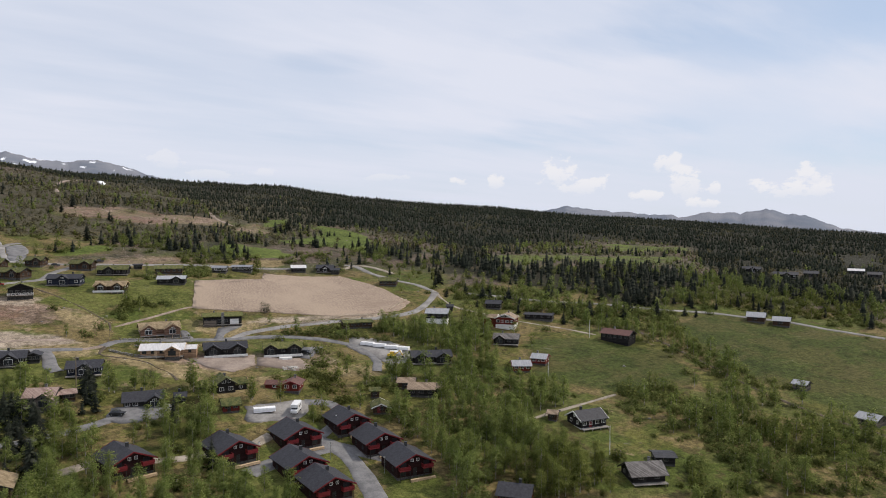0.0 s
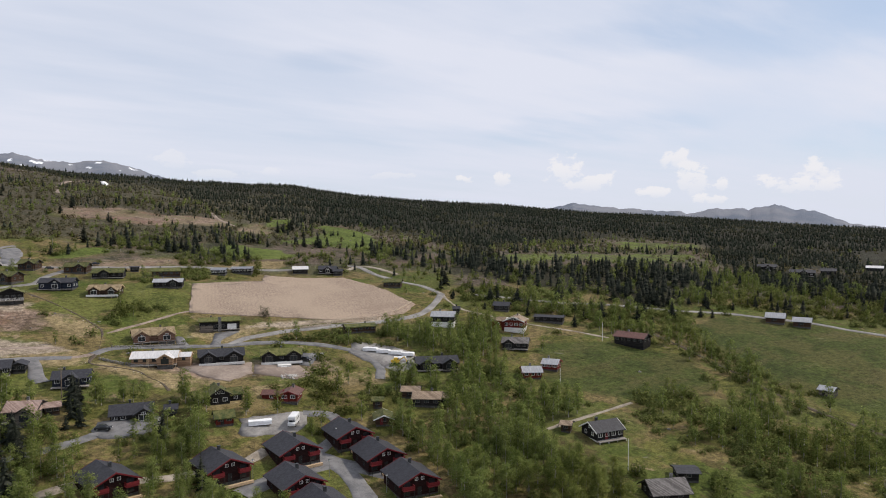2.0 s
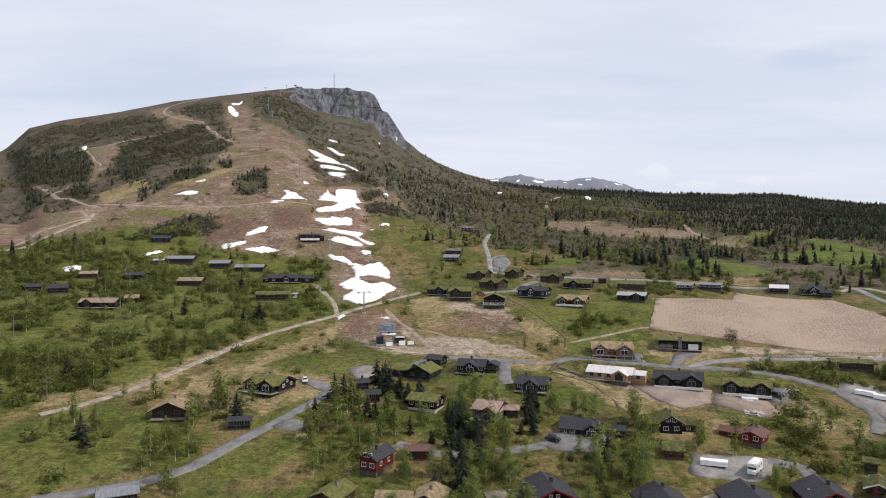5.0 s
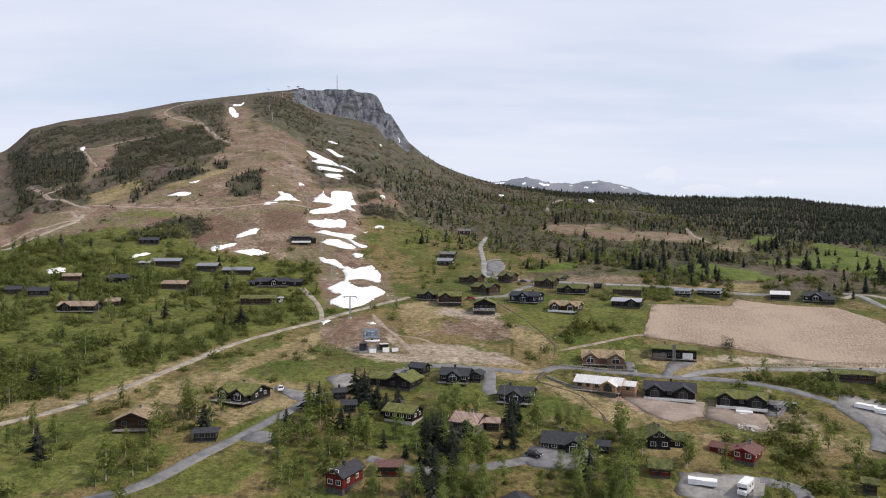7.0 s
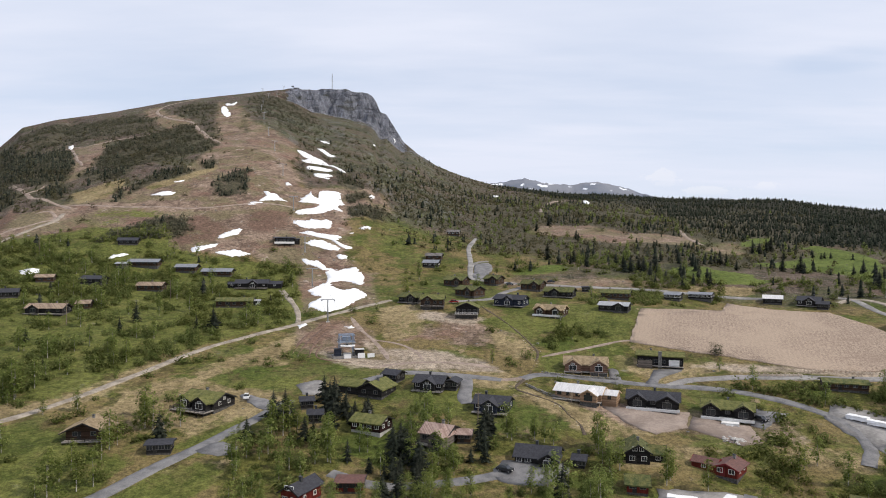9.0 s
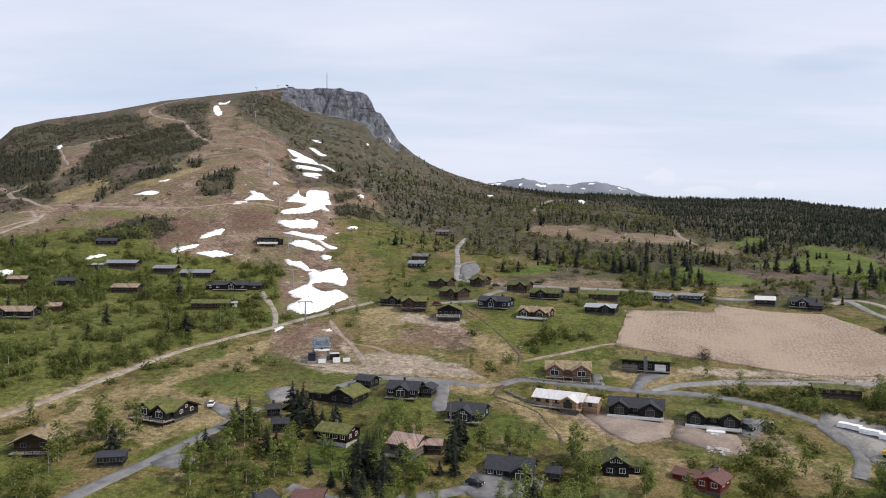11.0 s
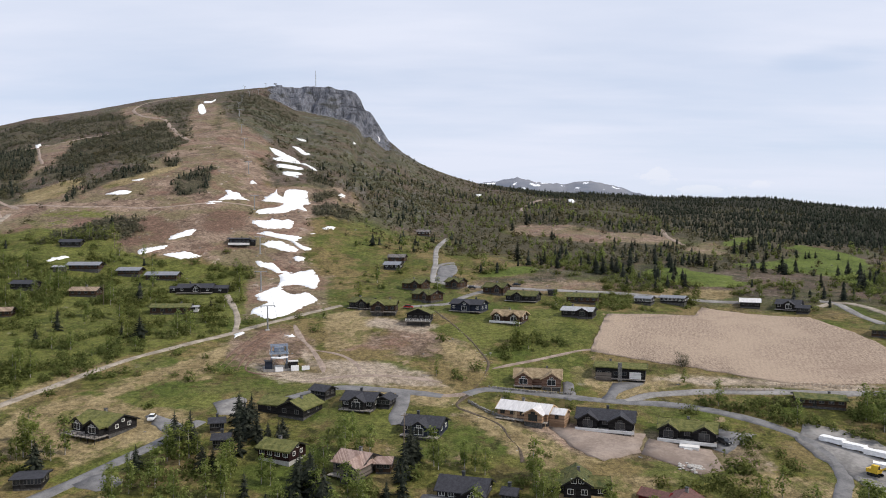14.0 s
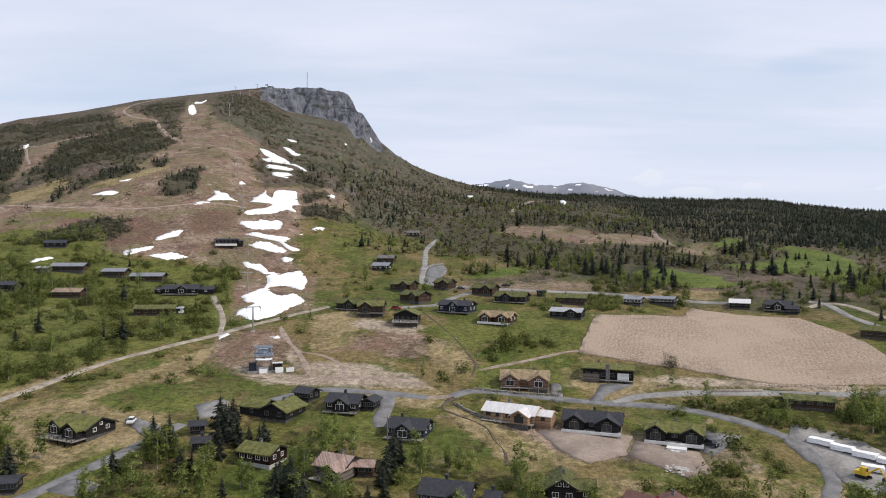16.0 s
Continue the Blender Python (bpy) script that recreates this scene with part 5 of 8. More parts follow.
for outline in (
    [(-75, 427), (-73, 429), (-69, 426), (-65, 426), (-59, 419), (-52, 418), (-43, 421), (-38, 411), (-35, 397), (-35, 386), (-39, 388), (-45, 393), (-51, 392), (-52, 386), (-44, 374), (-37, 377), (-31, 366), (-30, 358), (-32, 354), (-35, 345), (-39, 337), (-44, 332), (-48, 332), (-52, 336), (-54, 336), (-55, 345), (-53, 349), (-51, 357), (-54, 359), (-58, 363), (-60, 371), (-58, 376), (-56, 383), (-55, 393), (-57, 406), (-61, 416), (-67, 420), (-72, 422)],
    [(-86, 472), (-83, 478), (-76, 477), (-68, 475), (-59, 473), (-60, 465), (-55, 458), (-49, 454), (-52, 451), (-57, 455), (-63, 464), (-70, 467), (-78, 470)],
    [(-79, 455), (-76, 461), (-69, 462), (-63, 458), (-57, 451), (-57, 448), (-65, 447), (-73, 451)],
    [(-94, 491), (-94, 498), (-86, 502), (-84, 506), (-78, 505), (-74, 510), (-70, 503), (-68, 489), (-74, 488), (-83, 485)],
    [(-101, 546), (-100, 564), (-99, 576), (-100, 588), (-96, 573), (-91, 569), (-93, 587), (-90, 594), (-78, 593), (-74, 580), (-69, 558), (-72, 549), (-67, 536), (-73, 537), (-77, 532), (-82, 523), (-89, 518), (-96, 514), (-98, 520), (-94, 530), (-88, 536), (-87, 550)],
    [(-126, 525), (-125, 541), (-130, 553), (-127, 555), (-124, 552), (-120, 553), (-113, 540), (-110, 538), (-117, 532)],
    [(-132, 517), (-129, 521), (-124, 521), (-125, 517), (-130, 514)],
    [(-151, 777), (-147, 788), (-140, 782), (-120, 754), (-108, 718), (-100, 711), (-90, 691), (-85, 682), (-90, 684), (-99, 701), (-112, 713), (-131, 708), (-132, 739), (-138, 744)],
    [(-123, 686), (-120, 694), (-106, 691), (-97, 679), (-104, 678), (-120, 680)],
    [(-109, 647), (-106, 659), (-98, 659), (-93, 653), (-96, 646), (-105, 641)],
    [(-140, 841), (-132, 843), (-115, 810), (-114, 788), (-126, 810)],
    [(-150, 917), (-142, 921), (-135, 894), (-141, 887)],
    [(-339, 1118), (-335, 1121), (-287, 991), (-282, 955), (-315, 1040)],
    [(-346, 1161), (-331, 1148), (-334, 1184), (-318, 1113), (-336, 1135)],
    [(-210, 534), (-207, 538), (-202, 540), (-193, 538), (-198, 532)],
    [(-205, 568), (-198, 573), (-199, 566)],
    [(-133, 452), (-130, 458), (-125, 465), (-122, 466), (-121, 458), (-126, 452), (-131, 449)],
    [(-142, 430), (-139, 434), (-132, 439), (-128, 439), (-132, 431), (-138, 426)],
    [(-127, 427), (-121, 430), (-115, 431), (-106, 428), (-111, 424), (-121, 425)],
    [(-181, 405), (-179, 411), (-173, 415), (-171, 413), (-176, 407), (-180, 403)],
    [(-211, 377), (-210, 381), (-205, 381), (-203, 377), (-207, 374)],
    [(-56, 437), (-54, 440), (-50, 438), (-51, 434), (-54, 434)],
    [(-49, 497), (-46, 504), (-43, 509), (-46, 497)],
    [(-55, 482), (-52, 484), (-52, 481)],
    [(-121, 588), (-120, 593), (-117, 588), (-118, 581)],
    [(-55, 607), (-54, 624), (-52, 629), (-53, 610)],
    [(-99, 643), (-95, 644), (-95, 640)],
    [(-33, 310), (-31, 311), (-30, 309), (-32, 308)],
    [(-54, 310), (-51, 312), (-50, 309), (-52, 305)],
    [(-94, 1037), (-92, 1044), (-93, 1087), (-91, 1020)],
    [(-90, 1396), (-86, 1396), (-84, 1397), (-88, 1395)],
    [(-443, 860), (-436, 860), (-426, 838), (-429, 838)],
):
    SNOWS.append(outline)
    patch("snow_patch", outline, M_SNOW, "patch of old white snow on the brown ski slope", "snow", 0.45, 1.1, 1.1, "", 6.0, 0.3)
for outline in (
    [(212, 1043), (219, 1040), (213, 1003), (208, 1004)],
    [(79, 1016), (86, 1014), (80, 995)],
):
    SNOWS.append(outline)
    patch("snow_patch", outline, M_SNOW, "small patch of old snow on the heath slope", "snow", 0.9, 1.3, 1.8, "", 9.0, 0.3)


# ---- cabins ----
def part(name, bm, mat, parent, label=""):
    me = bpy.data.meshes.new(name)
    bm.to_mesh(me)
    bm.free()
    me.materials.append(mat)
    ob = new(name, me)
    ob.parent = parent
    return tagged(ob, label)


def box(bm, x0, x1, y0, y1, z0, z1):
    v = [bm.verts.new((x, y, z)) for z in (z0, z1) for x, y in ((x0, y0), (x1, y0), (x1, y1), (x0, y1))]
    for f in ((3, 2, 1, 0), (4, 5, 6, 7), (0, 1, 5, 4), (1, 2, 6, 5), (2, 3, 7, 6), (3, 0, 4, 7)):
        bm.faces.new([v[i] for i in f])


def slab(bm, quad, thick):
    """A sloping plate: its four upper corners, and its thickness straight down."""
    top = [bm.verts.new(p) for p in quad]
    low = [bm.verts.new((p[0], p[1], p[2] - thick)) for p in quad]
    bm.faces.new(top)
    bm.faces.new(low[::-1])
    for i in range(4):
        j = (i + 1) % 4
        bm.faces.new([top[j], top[i], low[i], low[j]])


def one_box(*d):
    bm = bmesh.new()
    box(bm, *d)
    return bm


def gable_walls(x0, x1, y0, y1, z0, eave, ridge, along):
    """Walls with two gables, one closed mesh. along: the axis of the ridge."""
    bm = bmesh.new()
    if along == "x":
        ym = (y0 + y1) / 2
        prof = [(y0, z0), (y1, z0), (y1, eave), (ym, ridge), (y0, eave)]
        a, b = [bm.verts.new((x0, p, q)) for p, q in prof], [bm.verts.new((x1, p, q)) for p, q in prof]
    else:
        xm = (x0 + x1) / 2
        prof = [(x0, z0), (x1, z0), (x1, eave), (xm, ridge), (x0, eave)]
        a, b = [bm.verts.new((p, y0, q)) for p, q in prof], [bm.verts.new((p, y1, q)) for p, q in prof]
    bm.faces.new(a)
    bm.faces.new(b[::-1])
    for i in range(5):
        j = (i + 1) % 5
        bm.faces.new([a[j], a[i], b[i], b[j]])
    bmesh.ops.recalc_face_normals(bm, faces=bm.faces)
    return bm


def uneven(bm, cuts, amount, seed):
    """Breaks a slab into cells and roughens it, as turf is."""
    bmesh.ops.subdivide_edges(bm, edges=bm.edges[:], cuts=cuts, use_grid_fill=True)
    rng = random.Random(seed)
    for v in bm.verts:
        v.co.z += rng.uniform(-0.3, 1) * amount
        v.co.x += rng.uniform(-1, 1) * amount * 0.5
        v.co.y += rng.uniform(-1, 1) * amount * 0.5


def pitched_roof(home, x0, x1, y0, y1, eave, ridge, along, over, mat, trim, thick, turf, seed):
    """Two slopes as one roof, its barge boards and a ridge cap."""
    bm = bmesh.new()
    if along == "x":
        mid, half = (y0 + y1) / 2, (y1 - y0) / 2
        k = (ridge - eave) / half
        lo, up = eave - k * over + thick, ridge + thick
        ends = (x0 - over, x1 + over)
        for s, e in ((-1, y0 - over), (1, y1 + over)):
            q = [(ends[0], e, lo), (ends[1], e, lo), (ends[1], mid, up), (ends[0], mid, up)]
            slab(bm, q if s < 0 else q[::-1], thick)
        boards = [(x, e, lo, x, mid, up) for x in ends for e in (y0 - over, y1 + over)]
    else:
        mid, half = (x0 + x1) / 2, (x1 - x0) / 2
        k = (ridge - eave) / half
        lo, up = eave - k * over + thick, ridge + thick
        ends = (y0 - over, y1 + over)
        for s, e in ((-1, x0 - over), (1, x1 + over)):
            q = [(e, ends[0], lo), (mid, ends[0], up), (mid, ends[1], up), (e, ends[1], lo)]
            slab(bm, q if s < 0 else q[::-1], thick)
        boards = [(e, y, lo, mid, y, up) for y in ends for e in (x0 - over, x1 + over)]
    if turf:
        uneven(bm, 5, 0.14, seed)
    roof = part("roof", bm, mat, home)
    for ax, ay, az, bx, by, bz in boards:
        bm, w, h = bmesh.new(), 0.05, 0.34
        q = [(ax - w, ay - w, az), (ax + w, ay - w, az), (ax + w, ay + w, az), (ax - w, ay + w, az)]
        p = [(bx - w, by - w, bz), (bx + w, by - w, bz), (bx + w, by + w, bz), (bx - w, by + w, bz)]
        if along == "x":
            q = [(ax - w, ay, az - h), (ax + w, ay, az - h), (ax + w, ay, az + 0.03), (ax - w, ay, az + 0.03)]
            p = [(bx - w, by, bz - h), (bx + w, by, bz - h), (bx + w, by, bz + 0.03), (bx - w, by, bz + 0.03)]
        else:
            q = [(ax, ay - w, az - h), (ax, ay + w, az - h), (ax, ay + w, az + 0.03), (ax, ay - w, az + 0.03)]
            p = [(bx, by - w, bz - h), (bx, by + w, bz - h), (bx, by + w, bz + 0.03), (bx, by - w, bz + 0.03)]
        a, b = [bm.verts.new(v) for v in q], [bm.verts.new(v) for v in p]
        bm.faces.new(a), bm.faces.new(b[::-1])
        for i in range(4):
            j = (i + 1) % 4
            bm.faces.new([a[j], a[i], b[i], b[j]])
        bmesh.ops.recalc_face_normals(bm, faces=bm.faces)
        part("barge_board", bm, trim, roof)
    return roof


FRAMES, PANES = {}, {}


def window(home, x, y, z, w, h, trim, face=-1, side=False):
    """A framed window standing 5 cm proud of the wall it sits on."""
    key = (w, h, trim.name, face, side)
    if key not in FRAMES:
        def oriented(items):
            bm = bmesh.new()
            for u0, u1, v0, v1, p0, p1 in items:
                lo, hi = sorted((face * p0, face * p1))
                if side:
                    box(bm, lo, hi, u0, u1, v0, v1)
                else:
                    box(bm, u0, u1, lo, hi, v0, v1)
            return bm
        t = 0.09
        frame_bm = oriented([(-w / 2, w / 2, 0, t, -0.03, 0.07), (-w / 2, w / 2, h - t, h, -0.03, 0.07), (-w / 2, -w / 2 + t, t, h - t, -0.03, 0.07),
                             (w / 2 - t, w / 2, t, h - t, -0.03, 0.07), (-0.03, 0.03, t, h - t, -0.03, 0.055)])
        FRAMES[key], PANES[key] = bpy.data.meshes.new("window"), bpy.data.meshes.new("pane")
        frame_bm.to_mesh(FRAMES[key])
        frame_bm.free()
        FRAMES[key].materials.append(trim)
        pane_bm = oriented([(-w / 2 + t, w / 2 - t, t, h - t, -0.02, 0.03)])
        pane_bm.to_mesh(PANES[key])
        pane_bm.free()
        PANES[key].materials.append(M_GLASS)
    f, p = new("window", FRAMES[key]), new("pane", PANES[key])
    f.parent, p.parent = home, f
    f.location = (x, y, z)
    return f


def railing(home, x0, x1, y0, y1, z, mat):
    bm = bmesh.new()
    for zz in (z + 0.3, z + 0.6, z + 0.92):
        box(bm, x0, x1, y0, y0 + 0.05, zz, zz + 0.09)
        box(bm, x0, x0 + 0.05, y0 + 0.05, y1, zz, zz + 0.09)
        box(bm, x1 - 0.05, x1, y0 + 0.05, y1, zz, zz + 0.09)
    n = max(2, int((x1 - x0) / 1.6))
    for k in range(n + 1):
        xx = x0 + (x1 - x0) * k / n
        box(bm, xx - 0.05, xx + 0.05, y0 - 0.05, y0, z, z + 1.0)
    part("railing", bm, mat, home)


SEED = [0]


def cabin(x, y, turn, w, d, label, wall=M_BLACK_WOOD, roof=M_SLATE, trim=M_DARK_TRIM, frames=M_GREY_TRIM, high=2.25, pitch=23.0, along="x", over=0.6,
          gables=(), chimney=True, deck=0.0, rail=False, plinth=0.35, base=M_DARK_STONE, turf=False, panes=3, upper=False, name="cabin", group="cabins", door=True, up=0.0, annex=None, deck_edge=None, terrace=False):
    """A timber house: plinth, walls, roof with barge boards, front gables, windows, door, chimney and deck. Its front looks along local -y."""
    SEED[0] += 1
    rng = random.Random(SEED[0])
    c, s = math.cos(radians(turn)), math.sin(radians(turn))
    world_at = lambda u, v: (x + u * c - v * s, y + u * s + v * c)
    zf = max(float(land(*world_at(u, -d / 2))) for u in (-w / 2, 0, w / 2))
    z = 0.65 * zf + 0.35 * float(land(x, y)) + up
    home = tagged(new(name), label, "cabin", group)
    home.matrix_world = pose(x, y, z, 0, 0, turn)
    TAKEN.append((x, y, max(w, d) / 2 + 2.2))
    TAKEN.append((*world_at(0, -d / 2 - 3), w / 2 + 1.5))
    thick = 0.34 if turf else 0.16
    x0, x1, y0, y1 = -w / 2, w / 2, -d / 2, d / 2
    e = plinth + high
    tan = math.tan(radians(pitch))
    r = e + tan * (d if along == "x" else w) / 2
    part("foundation", one_box(x0 + 0.04, x1 - 0.04, y0 + 0.04, y1 - 0.04, -3.0, plinth), base, home)
    part("wall", gable_walls(x0, x1, y0, y1, plinth, e, r, along), wall, home)
    pitched_roof(home, x0, x1, y0, y1, e, r, along, over, roof, trim, thick, turf, SEED[0])
    taken = []
    for gx, gw, gp in gables:
        gx *= w
        k = min(r - 0.12, e + math.tan(radians(33)) * gw / 2)
        back = 0.0 if along == "x" else y0 + 2
        part("gable_wall", gable_walls(gx - gw / 2, gx + gw / 2, y0 - gp, back, plinth, e + 0.01, k, "y"), wall, home)
        part("foundation", one_box(gx - gw / 2 + 0.03, gx + gw / 2 - 0.03, y0 - gp + 0.03, y0 + 0.03, -3.0, plinth - 0.01), base, home)
        pitched_roof(home, gx - gw / 2, gx + gw / 2, y0 - gp, back, e + 0.02, k, "y", over * 0.8, roof, trim, thick, turf, SEED[0] + 50)
        taken.append((gx - gw / 2 - 0.3, gx + gw / 2 + 0.3))
        window(home, gx, y0 - gp, plinth + 0.35, min(2.6, gw * 0.55), 1.8, frames)
        if gw > 3.4:
            window(home, gx, y0 - gp, e - 0.1, 1.2, 0.7, frames)
    free = lambda u, m: all(u + m < a or u - m > b for a, b in taken)
    for k in range(panes):
        u = x0 + w * (k + 0.5) / panes
        if free(u, 0.7):
            window(home, u, y0, plinth + 0.85, 1.4, 1.2, frames)
            if upper:
                window(home, u * 0.55, y0, e + 0.35, 1.2, 1.1, frames)
    for sgn in (-1, 1):
        for v in (-d * 0.22, d * 0.22):
            window(home, sgn * w / 2, v, plinth + 0.9, 1.1, 1.1, frames, sgn, True)
    if along == "x" and d > 6:
        for sgn in (-1, 1):
            window(home, sgn * w / 2, 0, e + 0.25, 0.9, 0.8, frames, sgn, True)
    u = x0 + w * 0.36
    if door and free(u, 0.6):
        leaf = part("door", one_box(u - 0.48, u + 0.48, y0 - 0.05, y0 + 0.02, plinth, plinth + 2.05), trim if trim is not M_WHITE_TRIM else M_RED_TRIM, home)
        part("handle", one_box(u + 0.33, u + 0.41, y0 - 0.11, y0 - 0.05, plinth + 1.0, plinth + 1.08), M_STEEL, leaf)
    if chimney:
        cx, cy = (w * rng.uniform(-0.25, 0.25), d * 0.06) if along == "x" else (w * 0.06, d * rng.uniform(-0.1, 0.25))
        pipe = part("chimney", one_box(cx - 0.32, cx + 0.32, cy - 0.32, cy + 0.32, r - 1.2, r + 0.95), M_DARK_STEEL if roof in (M_SLATE, M_SLATE_BLUE) else M_STONE, home)
        part("cap", one_box(cx - 0.4, cx + 0.4, cy - 0.4, cy + 0.4, r + 0.97, r + 1.06), M_DARK_STEEL, pipe)
    if deck:
        top = plinth - 0.06
        part("deck", one_box(x0 - 0.2, x1 + 0.2, y0 - deck, y0 - 0.06, top - 0.2, top), M_DECK, home)
        n = max(2, int(w / 2.5))
        for k in range(n + 1):
            u = x0 + w * k / n
            part("post", one_box(u - 0.07, u + 0.07, y0 - deck + 0.1, y0 - deck + 0.24, -3.0, top - 0.2), trim, home)
        if deck_edge:
            part("terrace_edge", one_box(x0 - 0.25, x1 + 0.25, y0 - deck - 0.06, y0 - deck - 0.01, -0.25, top + 0.35), deck_edge, home)
        if terrace:
            part("terrace", one_box(-1.6, 3.2, y0 - deck - 2.6, y0 - deck - 0.1, -1.6, top - 0.5), M_WHITE_WOOD, home)
            part("step", one_box(-0.4, 1.6, y0 - deck - 3.2, y0 - deck - 2.62, -1.6, top - 0.9), M_WHITE_WOOD, home)
        if rail:
            railing(home, x0 - 0.2, x1 + 0.2, y0 - deck, y0 - 0.1, top, trim if rail is True else rail)
    for ax, aw, ad, ah in annex if isinstance(annex, list) else [annex] if annex else []:
        a0, a1 = (x1 + 0.03, x1 + aw) if ax > 0 else (x0 - aw, x0 - 0.03)
        part("annex_wall", gable_walls(a0, a1, -ad / 2, ad / 2, -2.0, plinth + ah, plinth + ah + tan * ad / 2, "x"), wall, home)
        pitched_roof(home, a0, a1, -ad / 2, ad / 2, plinth + ah, plinth + ah + tan * ad / 2, "x", over * 0.5, roof, trim, thick, turf, SEED[0] + 90)
        window(home, (a0 + a1) / 2, -ad / 2, plinth + 0.7, 1.1, 1.1, frames)
    return home


def balcony_cabin(x, y, turn, w, d):
    """Two-storey black cabin with red barge boards and red balconies on its gable front."""
    home = cabin(x, y, turn, w, d, "black timber holiday cabin with red barge boards and balconies", M_MAROON, M_SLATE, M_RED_TRIM, M_DARK_TRIM,
                 high=3.4, pitch=24, along="y", over=0.75, chimney=True, plinth=0.3, panes=0, door=False, name="holiday_cabin", group="red-trimmed holiday cabins")
    f = -d / 2
    for u in (-w * 0.33, w * 0.33):
        part("balcony_floor", one_box(u - 1.45, u + 1.45, f - 1.5, f - 0.06, 2.2, 2.35), M_RED_TRIM, home)
        bm = bmesh.new()
        box(bm, u - 1.45, u + 1.45, f - 1.55, f - 1.48, 2.5, 3.35)
        box(bm, u - 1.45, u - 1.38, f - 1.47, f - 0.06, 2.5, 3.35)
        box(bm, u + 1.38, u + 1.45, f - 1.47, f - 0.06, 2.5, 3.35)
        part("balcony_rail", bm, M_RED_TRIM, home)
        for v in (u - 1.3, u + 1.3):
            part("post", one_box(v - 0.07, v + 0.07, f - 1.42, f - 1.28, -1.5, 2.28), M_DARK_TRIM, home)
        window(home, u, f, 2.55, 1.6, 1.35, M_DARK_TRIM)
        window(home, u, f, 0.6, 1.5, 1.2, M_DARK_TRIM)
    for u in (-0.8, 0.8):
        window(home, u, f, 3.95, 0.8, 0.8, M_WHITE_TRIM)
    door = part("door", one_box(-0.5, 0.5, f - 0.06, f + 0.02, 0.3, 2.3), M_DARK_TRIM, home)
    part("handle", one_box(0.34, 0.42, f - 0.12, f - 0.06, 1.25, 1.33), M_STEEL, door)
    part("terrace_slab", one_box(-w * 0.2, w * 0.5, f - 2.4, f - 1.6, -0.5, 0.12), M_TAN_TRIM, home)
    return home


balcony_cabin(17.1, 149.6, 7, 10.0, 11.0)
balcony_cabin(42.5, 146.2, 2, 10.2, 11.0)
balcony_cabin(62.7, 148.3, -3, 10.6, 11.0)
balcony_cabin(80.5, 149.7, -7, 10.0, 11.0)
balcony_cabin(80.8, 134.3, -9, 10.0, 11.0)
balcony_cabin(79.7, 117.7, -12, 9.9, 11.0)
balcony_cabin(55.0, 131.0, -3, 9.9, 11.0)
balcony_cabin(54.9, 117.3, -5, 9.6, 11.0)
cabin(-168.8, 368.0, -8, 11.1, 6.6, "slate-roofed black timber cabin among birches", M_BLACK_WOOD, M_SLATE)
cabin(-157.0, 401.6, 4, 15.5, 7.6, "long low grey-roofed timber lodge on a grassy shelf", M_BROWN_WOOD, M_LODGE_ROOF, high=2.2, pitch=19, over=0.9, chimney=False, panes=5)
cabin(-167.0, 395.8, 5, 5.5, 4.8, "small grey timber outbuilding with a sheet roof", M_GREY_LOG, M_GREY_ROOF, high=2.2, pitch=14, chimney=False, panes=1)
cabin(-134.0, 402.7, 2, 10.6, 7.6, "long low grey-roofed timber lodge on a grassy shelf", M_BROWN_WOOD, M_LODGE_ROOF, high=2.2, pitch=19, over=0.9, chimney=False, panes=5)
cabin(-116.1, 400.2, 1, 15.5, 7.6, "long low grey-roofed timber lodge on a grassy shelf", M_BROWN_WOOD, M_LODGE_ROOF, high=2.2, pitch=19, over=0.9, chimney=False, panes=5)
cabin(-90.2, 374.8, 4, 16.2, 7.6, "black timber cabin with slate roof and front gable", M_BLACK_WOOD, M_SLATE, gables=((0.05, 4.4, 1.4), ), deck=2.4, panes=4, frames=M_WHITE_TRIM, annex=[(1, 7.0, 6.0, 1.8), (-1, 4.0, 5.0, 1.6)])
cabin(-87.9, 336.9, 4, 16.3, 6.6, "long low dark cabin with a turf roof", M_BROWN_WOOD, M_SOD, turf=True, pitch=20, high=2.3, panes=5)
cabin(-79.0, 338.6, 11, 3.7, 3.8, "small pale grey garden shed with flat pitch roof", M_WHITE_WOOD, M_GREY_ROOF, high=2.0, pitch=12, chimney=False, panes=1)
cabin(-136.9, 361.4, 0, 12.3, 6.6, "dark cabin with weathered brown board roof", M_BROWN_WOOD, M_SHINGLE, panes=4)
cabin(-193.6, 337.5, 22, 8.4, 6.6, "slate-roofed black timber cabin among birches", M_BLACK_WOOD, M_SLATE)
cabin(-205.6, 337.6, 24, 6.3, 5.7, "slate-roofed black timber cabin among birches", M_BLACK_WOOD, M_SLATE)
cabin(-162.5, 315.3, -2, 16.3, 7.6, "dark timber cabin with brown board roof and gable", M_BLACK_WOOD, M_SHINGLE, gables=((-0.25, 4.2, 1.2), ), panes=4, deck=1.8)
cabin(-151.9, 324.7, 13, 5.6, 5.7, "small brown timber hut with board roof", M_BROWN_WOOD, M_SHINGLE, high=2.2, panes=2, chimney=False)
cabin(-193.2, 367.5, 16, 8.1, 5.7, "small brown timber hut with board roof", M_BROWN_WOOD, M_SHINGLE, high=2.2, panes=2, chimney=False)
cabin(-178.8, 430.0, 10, 10.6, 6.6, "slate-roofed black timber cabin among birches", M_BLACK_WOOD, M_SLATE)
